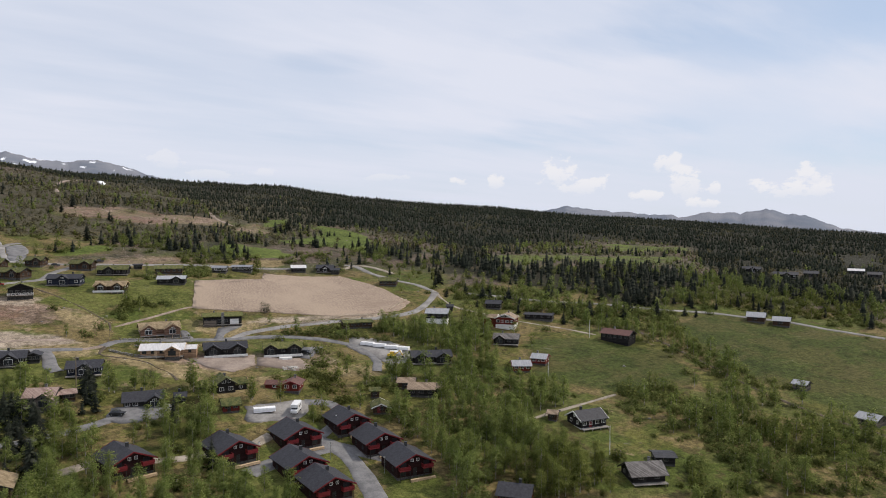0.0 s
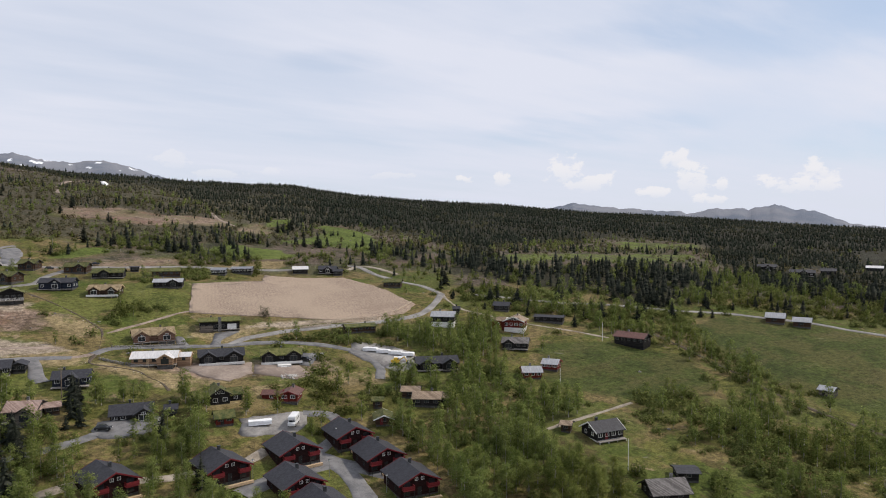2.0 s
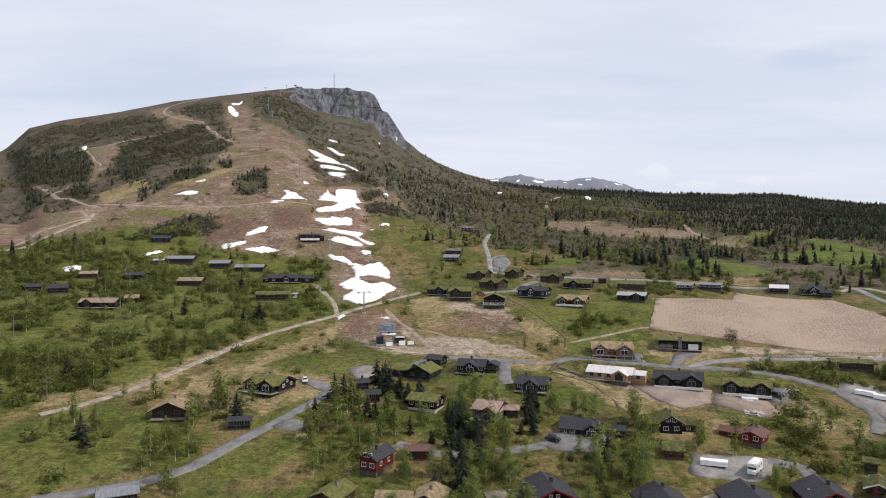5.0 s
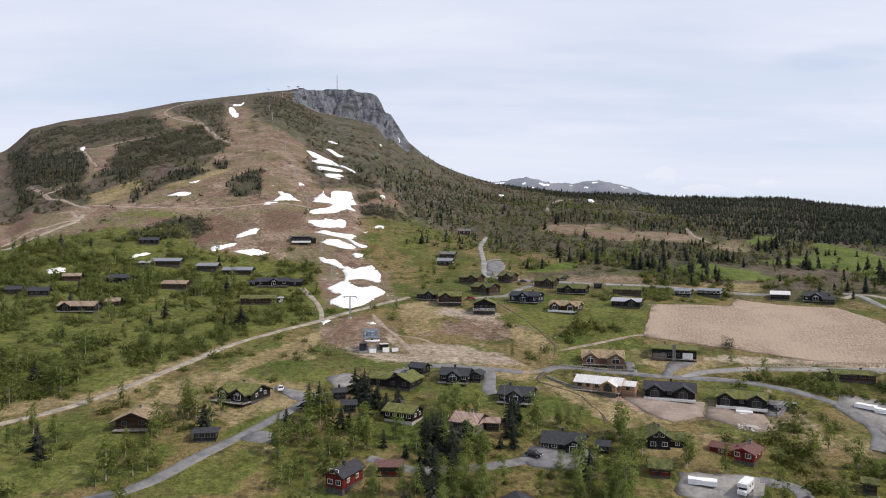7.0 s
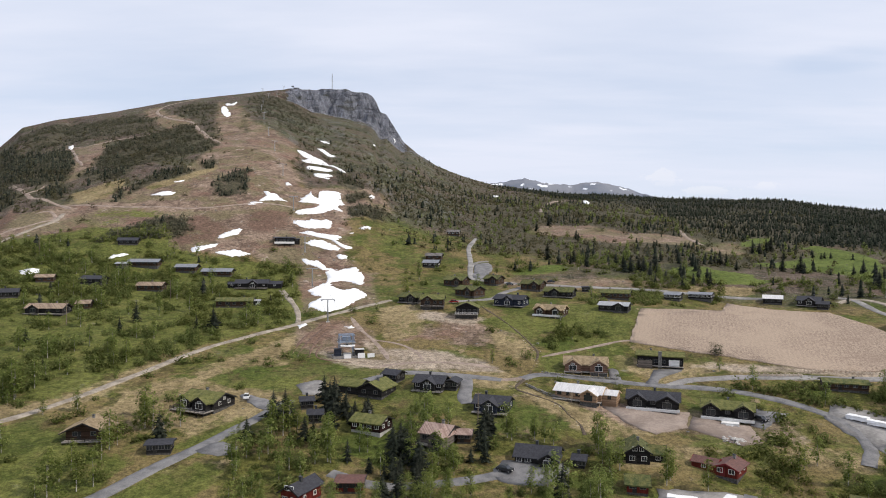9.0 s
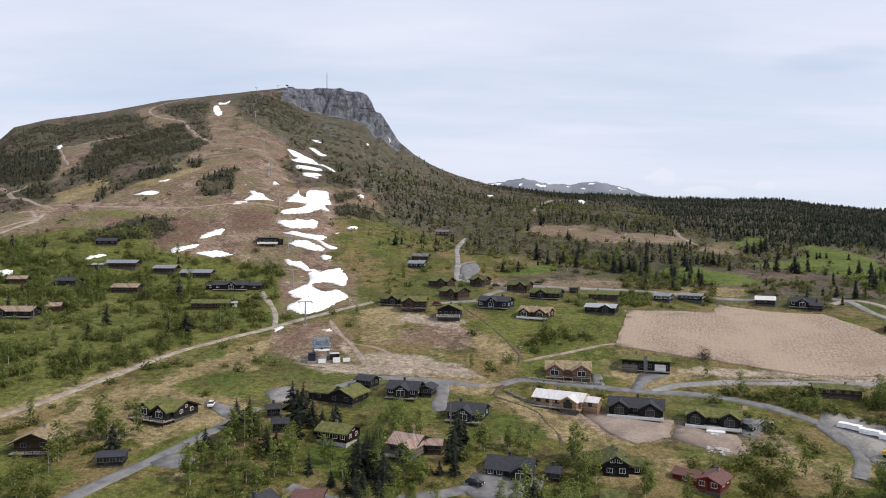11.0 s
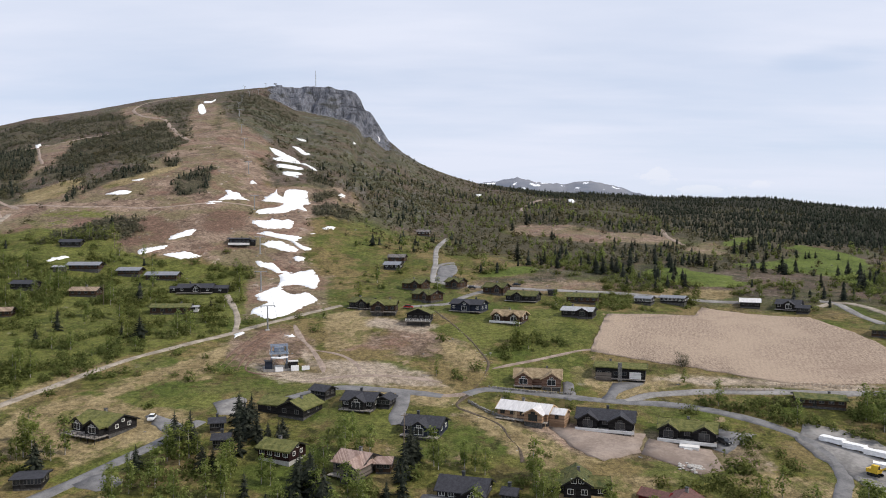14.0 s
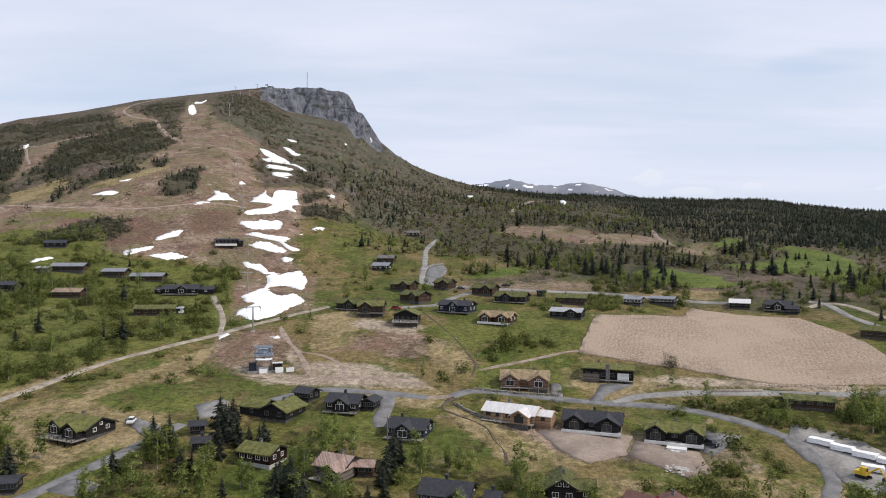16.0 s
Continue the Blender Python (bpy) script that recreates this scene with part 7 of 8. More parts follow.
TOWERS = [(-41.8, 316), (-60, 378), (-76, 440), (-100, 520), (-128, 610), (-160, 715), (-192, 820), (-224, 925), (-254, 1030), (-280, 1140), (-298, 1250), (-305, 1340)]
heads = [lift_tower(x, y, 16) for x, y in TOWERS]


def lift_cable():
    rope = tagged(new("lift_cable"), "thin steel haul rope of the chairlift between towers", "cable")
    c, s = math.cos(radians(16)), math.sin(radians(16))
    pts = [(-28.3, 277, float(land(-28.3, 277)) + 5.0)] + heads
    for u in (-2.7, 2.7):
        for (ax, ay, az), (bx, by, bz) in zip(pts, pts[1:]):
            verts, faces, n = [], [], 8
            for k in range(n + 1):
                t = k / n
                sag = 0.022 * math.dist((ax, ay), (bx, by)) * 4 * t * (1 - t)
                p = (ax + (bx - ax) * t + u * c, ay + (by - ay) * t + u * s, az + (bz - az) * t - sag)
                i = len(verts)
                verts += [(p[0] - 0.03, p[1], p[2] - 0.02), (p[0] + 0.03, p[1], p[2] - 0.02), (p[0], p[1], p[2] + 0.035)]
                if k:
                    for a, b in ((0, 1), (1, 2), (2, 0)):
                        faces.append((i - 3 + a, i - 3 + b, i + b, i + a))
            ob = new("span", mesh_of("span", verts, faces, M_DARK_STEEL))
            ob.parent = rope


lift_cable()


def lift_station():
    p = thing("lift_station", -28.3, 276.5, 16, "grey steel chairlift valley station with small huts", "lift station", up=0.1)
    part("platform", one_box(-5.5, 6.5, -4.5, 4.5, -1.2, 0.15), M_GRAVEL, p)
    for u in (-2.6, 2.6):
        for v in (-1.6, 1.6):
            part("leg", prism(0.22, 0.18, 0, 7.4, 8, u, v), M_LIFT_BLUE, p)
    for z in (4.9, 7.4):
        part("beam", one_box(-3.0, 3.0, -1.85, -1.45, z, z + 0.35), M_LIFT_BLUE, p)
        part("beam", one_box(-3.0, 3.0, 1.45, 1.85, z, z + 0.35), M_LIFT_BLUE, p)
    for u in (-2.6, 2.6):
        rod(p, "brace", (u, -1.6, 0.4), (-u * 0.2, -1.6, 7.3), 0.1, M_STEEL)
    wheel = part("bullwheel", prism(2.9, 2.9, 3.7, 3.95, 24, 0, -2.6), M_WHITE_PLASTIC, p)
    part("hub", prism(0.5, 0.4, 3.2, 4.6, 10, 0, -2.6), M_DARK_STEEL, wheel)
    bm = one_box(-1.7, 1.7, -1.3, 1.3, 5.3, 6.9)
    bmesh.ops.bevel(bm, geom=bm.edges[:], offset=0.25, segments=2, affect="EDGES")
    part("drive_housing", bm, M_LIFT_BLUE, p)
    part("catwalk", one_box(-3.3, 3.3, -2.4, 2.4, 4.65, 4.8), M_STEEL, p)
    for u in (-3.2, 3.2):
        part("guard_rail", one_box(u - 0.04, u + 0.04, -2.4, 2.4, 5.6, 5.75), M_STEEL, p)
    hut = part("operator_hut", one_box(-4.9, -2.5, -4.2, -1.9, 0.15, 2.7), M_BLUE_WOOD, p)
    part("hut_roof", one_box(-5.1, -2.3, -4.4, -1.7, 2.72, 2.9), M_SLATE, hut)
    hut = part("ticket_hut", one_box(2.9, 6.0, -4.2, -2.0, 0.15, 2.3), M_BLACK_WOOD, p)
    part("hut_roof", one_box(2.7, 6.2, -4.4, -1.8, 2.32, 2.5), M_WHITE_ROOF, hut)
    part("cabinet", one_box(-1.8, 1.2, -4.4, -3.4, 0.15, 1.3), M_STEEL, p)
    for k, u in enumerate((-1.6, 3.6, 7.2)):
        part("barrier", one_box(u, u + 2.6, -5.5, -5.1, -0.6, 0.9 + 0.3 * (k == 1)), M_WHITE_PLASTIC, p)
    part("sign_board", one_box(1.6, 2.7, -4.6, -4.5, 0.15, 1.7), M_DARK_STEEL, p)


lift_station()


def summit_mast():
    p = thing("radio_mast", -214, 1421, 10, "steel lattice radio mast on the fell top", "mast")
    h, w = 27.0, 0.9
    for u, v in ((-w, -w), (w, -w), (w, w), (-w, w)):
        rod(p, "leg", (u, v, -2), (u * 0.5, v * 0.5, h), 0.24, M_STEEL)
    for k in range(9):
        z, q = 3.0 * k, w * (1 - 0.5 * 3.0 * k / h)
        rod(p, "brace", (-q, -q, z), (q, -q, z + 2.6), 0.13, M_STEEL)
        rod(p, "brace", (q, q, z), (-q, q, z + 2.6), 0.13, M_STEEL)
    part("antenna_drum", prism(0.9, 0.9, h * 0.42, h * 0.42 + 1.6, 12, 0.9, -0.6), M_WHITE_PLASTIC, p)
    part("antenna_drum", prism(0.8, 0.8, h * 0.62, h * 0.62 + 1.4, 12, -0.9, -0.6), M_WHITE_PLASTIC, p)
    part("antenna", prism(0.5, 0.5, h, h + 3.5, 10), M_STEEL, p)


summit_mast()


def summit_station():
    p = thing("summit_station", -284, 1414, 12, "dark chairlift summit station on the skyline", "lift station")
    part("wall", gable_walls(-5, 5, -3.5, 3.5, -3, 4.0, 6.0, "x"), M_BLACK_WOOD, p)
    pitched_roof(p, -5, 5, -3.5, 3.5, 4.0, 6.0, "x", 0.6, M_SLATE, M_DARK_TRIM, 0.2, False, 3)
    part("column", prism(0.5, 0.4, -2, 7.5, 8, -6.6, 0), M_STEEL, p)
    part("housing", one_box(-9.5, -4.5, -1.6, 1.6, 7.5, 9.0), M_DARK_STEEL, p)
    for u in (-2.5, 0, 2.5):
        window(p, u, -3.5, 1.4, 1.5, 1.4, M_GREY_TRIM)
    part("shed", one_box(5.3, 9.0, -2.0, 2.0, -3, 2.6), M_GREY_LOG, p)


summit_station()
for sx, sy in ((-305, 1396), (-345, 1392)):
    lift_tower(sx, sy, 60, 7.0)


def motorhome():
    p = thing("motorhome", 71.0, 164.1, -38, "white motorhome parked on a gravel plot", "motorhome", up=0.35)
    bm = one_box(-1.12, 1.12, -2.2, 3.2, 0.45, 2.95)
    bmesh.ops.bevel(bm, geom=bm.edges[:], offset=0.12, segments=2, affect="EDGES")
    body = part("body", bm, M_CAR_WHITE, p)
    bm = one_box(-1.02, 1.02, -3.5, -2.22, 0.45, 1.5)
    for v in bm.verts:
        if v.co.z > 1 and v.co.y < -3:
            v.co.z -= 0.3
    part("bonnet", bm, M_CAR_WHITE, p)
    bm = one_box(-1.05, 1.05, -3.0, -2.21, 2.0, 2.9)
    part("alcove", bm, M_CAR_WHITE, p)
    part("windscreen", one_box(-0.9, 0.9, -2.62, -2.5, 1.35, 1.98), M_GLASS, p)
    for s in (-1, 1):
        for v in (-1.0, 1.2):
            lo, hi = sorted((s * 1.12, s * 1.15))
            part("side_window", one_box(lo, hi, v, v + 0.9, 1.6, 2.2), M_GLASS, body)
        for v in (-2.5, 2.0):
            w = part("wheel", wheel_bm(s * 0.98, v, 0.36, 0.36, 0.24), M_RUBBER, p)
            part("rim", wheel_bm(s * 1.08, v, 0.36, 0.2, 0.08), M_STEEL, w)
    part("rear_window", one_box(-0.6, 0.6, 3.2, 3.23, 1.6, 2.2), M_GLASS, body)


motorhome()


def car(x, y, turn, paint, label):
    p = thing("car", x, y, turn, label, "car", "parked cars", 0.3)
    bm = one_box(-0.88, 0.88, -2.15, 2.15, 0.32, 0.92)
    bmesh.ops.bevel(bm, geom=bm.edges[:], offset=0.1, segments=2, affect="EDGES")
    part("body", bm, paint, p)
    bm = one_box(-0.78, 0.78, -1.0, 1.7, 0.9, 1.48)
    for v in bm.verts:
        if v.co.z > 1.2:
            v.co.x *= 0.82
            v.co.y = v.co.y * 0.72 + 0.15
    part("cabin_glass", bm, M_GLASS, p)
    part("car_roof", one_box(-0.62, 0.62, -0.52, 1.34, 1.482, 1.53), paint, p)
    for s in (-1, 1):
        for v in (-1.35, 1.35):
            w = part("wheel", wheel_bm(s * 0.8, v, 0.31, 0.31, 0.2), M_RUBBER, p)
            part("rim", wheel_bm(s * 0.89, v, 0.31, 0.18, 0.06), M_STEEL, w)
        part("headlight", one_box(s * 0.6 - 0.18, s * 0.6 + 0.18, -2.18, -2.13, 0.58, 0.74), M_WHITE_PLASTIC, p)


car(13.5, 343.9, 75, M_CAR_RED, "small red car parked between the cabins")
car(66.3, 389.5, 80, M_CAR_DARK, "dark car parked beside the gravel road")
car(43.5, 383.5, 70, M_CAR_DARK, "dark car parked beside the gravel road")
car(-52.6, 228.0, 10, M_CAR_WHITE, "white car parked in a gravelled yard")
car(23.5, 181.0, 60, M_CAR_DARK, "dark car parked in a gravelled yard")
car(100.4, 213.4, 25, M_CAR_DARK, "dark car parked beside a turf-roofed cabin")


def pack(x, y, turn, long, label="long white-wrapped building bundle on a gravel plot"):
    p = thing("material_bundle", x, y, turn, label, "bundle", "wrapped building bundles", 0.25)
    bm = one_box(-long / 2, long / 2, -1.2, 1.2, 0.12, 1.3)
    bmesh.ops.subdivide_edges(bm, edges=bm.edges[:], cuts=3, use_grid_fill=True)
    rng = random.Random(int(x * 10))
    for v in bm.verts:
        v.co += Vector((rng.uniform(-1, 1), rng.uniform(-1, 1), rng.uniform(-1, 1))) * 0.07
    part("wrapping", bm, M_WHITE_PLASTIC, p)
    for u in (-long * 0.3, long * 0.3):
        part("bearer", one_box(u - 0.1, u + 0.1, -1.15, 1.15, -0.4, 0.1), M_POLE, p)


for k, (bx, by, bt, bl) in enumerate(((127.6, 212.0, -52, 5.6), (130.9, 207.8, -52, 5.0), (134.0, 203.8, -52, 5.2), (137.2, 199.8, -52, 4.6), (131.6, 197.2, -36, 4.6))):
    pack(bx, by, bt, bl)
pack(62.1, 167.5, -20, 6.5, "white tarpaulin over a stack on a gravel plot")


def excavator():
    p = thing("excavator", 127.5, 194.0, 30, "small yellow excavator on a building plot", "excavator", up=0.25)
    for s in (-0.8, 0.8):
        bm = one_box(s - 0.25, s + 0.25, -1.5, 1.5, 0.0, 0.6)
        bmesh.ops.bevel(bm, geom=bm.edges[:], offset=0.15, segments=2, affect="EDGES")
        part("track", bm, M_RUBBER, p)
    part("house", one_box(-1.0, 1.0, -1.0, 1.6, 0.75, 1.6), M_YELLOW, p)
    cab = part("cab", one_box(-1.0, 0.0, -1.1, 0.4, 1.61, 2.6), M_YELLOW, p)
    part("cab_window", one_box(-0.9, -0.1, -1.13, -1.1, 1.75, 2.5), M_GLASS, cab)
    rod(p, "boom", (0.4, -0.9, 1.3), (0.4, -3.2, 3.0), 0.22, M_YELLOW)
    rod(p, "stick", (0.4, -3.2, 3.0), (0.4, -4.4, 1.2), 0.17, M_YELLOW)
    part("bucket", one_box(-0.1, 0.9, -4.8, -4.1, 0.35, 1.1), M_DARK_STEEL, p)


excavator()


def pole_fence(points, gap, tall, label):
    """Posts with two rails between them along a line on the land."""
    line = spline(points, gap)
    x0, y0 = line[0]
    p = tagged(new("pole_fence"), label, "fence")
    post = mesh_of("post", *tube([(0, 0, -0.5), (0, 0, tall)], [0.17, 0.15], 6), M_FENCE)
    for k, (a, b) in enumerate(zip(line, line[1:])):
        za, zb = float(land(*a)), float(land(*b))
        ob = new("post", post)
        ob.parent, ob.location = p, (a[0], a[1], za)
        for h in (0.45, 0.85):
            rod(p, "rail", (a[0], a[1], za + h), (b[0], b[1], zb + h), 0.13, M_FENCE)


for fence_line in ([(113.6, 247.4), (120.2, 245.8), (128.2, 244.6)], [(130.5, 247.8), (140.0, 248.1), (146.6, 246.8), (152.8, 245.6)], [(166, 251.8), (174, 256.8), (184, 263)]):
    pole_fence(fence_line, 1.2, 1.25, "pale new pole fence along the gravel road")


def lamp_post(x, y):
    p = thing("lamp_post", x, y, 0, "slim grey lamp post beside the cabin lane", "lamp post", "lamp posts")
    part("post", prism(0.07, 0.05, -0.4, 4.2, 8), M_STEEL, p)
    part("lantern", prism(0.2, 0.26, 4.2, 4.55, 10), M_WHITE_PLASTIC, p)
    part("cap", prism(0.3, 0.08, 4.56, 4.7, 10), M_DARK_STEEL, p)


for lx, ly in ((66, 134), (73.5, 119), (49, 142), (77, 150)):
    lamp_post(lx, ly)


def stone_shape(seed):
    bm = bmesh.new()
    bmesh.ops.create_icosphere(bm, subdivisions=1, radius=1.0)
    rng = random.Random(seed)
    for v in bm.verts:
        v.co *= rng.uniform(0.7, 1.15)
        v.co.z *= 0.65
    verts = [tuple(v.co) for v in bm.verts]
    faces = [tuple(v.index for v in f.verts) for f in bm.faces]
    bm.free()
    return verts, faces


def stone_heap(x, y, label):
    """Pale rubble tipped into a low cone."""
    p = tagged(new("stone_heap"), label, "stones")
    rng = random.Random(9)
    meshes = [mesh_of("stone", *stone_shape(s + 20), M_PALE_STONE) for s in range(4)]
    for k in range(60):
        d, a = 3.2 * rng.random() ** 0.7, rng.uniform(0, 6.28)
        ob = new("stone", meshes[k % 4])
        ob.parent = p
        u, v, r = x + d * math.cos(a), y + d * math.sin(a), rng.uniform(0.25, 0.6)
        ob.matrix_world = pose(u, v, float(land(u, v)) + 0.2 + 0.3 * max(0, 1.6 - d), 0, 0, rng.uniform(0, 360)) @ Matrix.Diagonal((r, r, r, 1))


stone_heap(86.8, 199.5, "heap of pale rubble on a bare sandy plot")


def stone_wall(points, label):
    """A low dry-laid row of boulders."""
    line = spline(points, 0.9)
    p = tagged(new("stone_wall"), label, "wall")
    rng = random.Random(5)
    meshes = [mesh_of("stone", *stone_shape(s), M_STONE) for s in range(5)]
    for q in line:
        for lift in (0.15, 0.65):
            ob = new("stone", meshes[rng.randrange(5)])
            ob.parent = p
            ob.matrix_basis = pose(q[0] + rng.uniform(-0.2, 0.2), q[1] + rng.uniform(-0.2, 0.2), float(land(q[0], q[1])) + lift, 0, 0, rng.uniform(0, 360)) @ Matrix.Diagonal((0.55, 0.5, 0.42, 1))


stone_wall([(43, 254), (55, 251.5), (68, 250.5)], "low pale boulder wall in front of a new cabin")


stone_wall([(36, 241), (39, 236), (44, 230), (48, 227)], "row of grey boulders below a new log cabin")


# ---- trees ----
def joined(pieces):
    verts, faces = [], []
    for v, f in pieces:
        n = len(verts)
        verts += v
        faces += [tuple(i + n for i in q) for q in f]
    return verts, faces


def leaves(rng, centres, count, spread, size, heart=(0, 0, 0.45)):
    """Small sprays of leaves round the clump centres, turned outward from the heart of the crown."""
    verts, faces = [], []
    heart = Vector(heart)
    for k in range(count):
        c = centres[k % len(centres)]
        p = Vector(c) + Vector((rng.gauss(0, 1), rng.gauss(0, 1), rng.gauss(0, 0.75))) * spread
        out = (p - heart).normalized() + Vector((rng.gauss(0, 0.45), rng.gauss(0, 0.45), 0.55 + rng.gauss(0, 0.45)))
        u = out.cross(Vector((rng.uniform(-1, 1), rng.uniform(-1, 1), rng.uniform(-1, 1)))).normalized()
        w = out.normalized().cross(u)
        s = size * rng.uniform(0.6, 1.4)
        n = len(verts)
        verts += [tuple(p - u * s * 0.5), tuple(p + w * s * 0.6), tuple(p + u * s * 0.55)]
        faces.append((n, n + 1, n + 2))
    return verts, faces


def birch_shape(seed, tall, count, size, full=0.26, limbs=8):
    """Trunk with limbs, and an airy uneven crown that begins low, tall metres high."""
    rng = random.Random(seed)
    bend = (rng.uniform(-0.06, 0.06) * tall, rng.uniform(-0.06, 0.06) * tall)
    axis = [(bend[0] * t * t, bend[1] * t * t, tall * t) for t in (-0.06, 0.45, 0.92)]
    pieces, clumps = [tube(axis, [0.017 * tall, 0.011 * tall, 0.003 * tall], 4)], []
    for k in range(16):
        t = 0.16 + 0.78 * (k + rng.random() * 0.8) / 16
        a = k * 2.4 + rng.uniform(-0.6, 0.6)
        reach = tall * full * math.sin(math.pi * (0.14 + 0.80 * t)) ** 0.8 * rng.uniform(0.45, 1.2)
        b = Vector((bend[0] * t * t, bend[1] * t * t, tall * t))
        e = b + Vector((math.cos(a) * reach, math.sin(a) * reach, tall * 0.06 * rng.uniform(0.2, 1.2)))
        if k % 2 == 0 and k // 2 < limbs:
            pieces.append(tube([b, e], [0.006 * tall, 0.002 * tall], 3))
        clumps += [tuple(e), tuple(b.lerp(e, 0.55))]
    clumps += [(bend[0], bend[1], tall * 0.96), (bend[0], bend[1], tall * 0.88)]
    return joined(pieces), leaves(rng, clumps, count, tall * 0.052, size)


def shrub_shape(seed, tall, count, size):
    rng = random.Random(seed)
    pieces, clumps = [], []
    for k in range(8):
        a, reach = k * 0.8 + rng.uniform(-0.3, 0.3), tall * rng.uniform(0.2, 0.75)
        e = (math.cos(a) * reach, math.sin(a) * reach, tall * rng.uniform(0.45, 0.9))
        if k % 2 == 0:
            pieces.append(tube([(0, 0, -0.15), (e[0] * 0.8, e[1] * 0.8, e[2] * 0.8)], [0.03, 0.01], 3))
        clumps += [e, (e[0] * 0.8, e[1] * 0.8, e[2] * 0.55), (e[0] * 1.1, e[1] * 1.1, e[2] * 0.3)]
    return joined(pieces), leaves(rng, clumps, count, tall * 0.13, size, (0, 0, 0.1))


def spruce_shape(seed, tall, tiers, points, wide=0.19):
    """Trunk and drooping, ragged whorls of branches."""
    rng = random.Random(seed)
    verts, faces = [], []
    for k in range(tiers):
        t = k / tiers
        z0, r = tall * (0.07 + 0.93 * t), tall * wide * (1 - t) ** 0.85 * rng.uniform(0.70, 1.22) + 0.02
        top = len(verts)
        verts.append((rng.uniform(-0.03, 0.03) * tall * wide, rng.uniform(-0.03, 0.03) * tall * wide, min(tall, z0 + tall * (1.75 / tiers))))
        a0 = rng.uniform(0, 6.28)
        for i in range(points):
            a = a0 + 2 * math.pi * i / points
            q = r * (rng.uniform(0.7, 1.3) if i % 2 == 0 else rng.uniform(0.30, 0.60))
            verts.append((math.cos(a) * q, math.sin(a) * q, z0 - (0.25 * r if i % 2 == 0 else 0) * rng.uniform(0.5, 1.2)))
        for i in range(points):
            faces.append((top, top + 1 + i, top + 1 + (i + 1) % points))
    return tube([(0, 0, -0.5), (0, 0, tall * 0.5), (0, 0, tall * 0.96)], [0.02 * tall, 0.012 * tall, 0.003 * tall]), (verts, faces)


def bough_spruce(seed, wide):
    """A spruce one metre high: trunk and separate boughs hung with ragged sprays, bare in places."""
    rng = random.Random(seed)
    verts, faces = [], []
    for k in range(92):
        t = (k + rng.random()) / 92
        a, droop = k * 2.4 + rng.uniform(-0.5, 0.5), rng.uniform(0.10, 0.42)
        r = wide * ((1 - t) ** 0.8 * rng.uniform(0.55, 1.25) + 0.03)
        base, ca, sa = 0.06 + 0.92 * t, math.cos(a), math.sin(a)
        for i in range(5):
            f = (i + 0.6) / 5 + rng.uniform(-0.06, 0.06)
            c = Vector((ca * r * f, sa * r * f, base - droop * r * f + 0.10 * r * f * f))
            w = r * rng.uniform(0.24, 0.42) * (1.15 - 0.55 * f)
            side = Vector((-sa, ca, rng.uniform(-0.35, 0.35))) * w
            tip = Vector((ca, sa, -droop * rng.uniform(0.6, 2.2))) * (r * rng.uniform(0.26, 0.48))
            n = len(verts)
            verts += [tuple(c - side), tuple(c + tip), tuple(c + side), tuple(c - tip * 0.3 + Vector((0, 0, w * 0.5)))]
            faces += [(n, n + 1, n + 3), (n + 1, n + 2, n + 3)]
    n = len(verts)
    verts += [(-0.012, 0, 0.94), (0.012, 0.004, 0.94), (0, 0, 1.03)]
    faces.append((n, n + 1, n + 2))
    return tube([(0, 0, -0.05), (0, 0, 0.5), (0, 0, 0.97)], [0.018, 0.011, 0.002]), (verts, faces)


def outward(me, co, mid, reach):
    """Stores at each leaf corner the way out of its crown."""
    d = np.stack([co[:, 0] / reach, co[:, 1] / reach, (co[:, 2] - mid) * 1.3 + 0.3], -1)
    d /= np.linalg.norm(d, axis=1)[:, None] + 1e-6
    a = me.attributes.new("outward", "FLOAT_VECTOR", "POINT")
    a.data.foreach_set("vector", np.ascontiguousarray(d, dtype=np.float32).ravel())


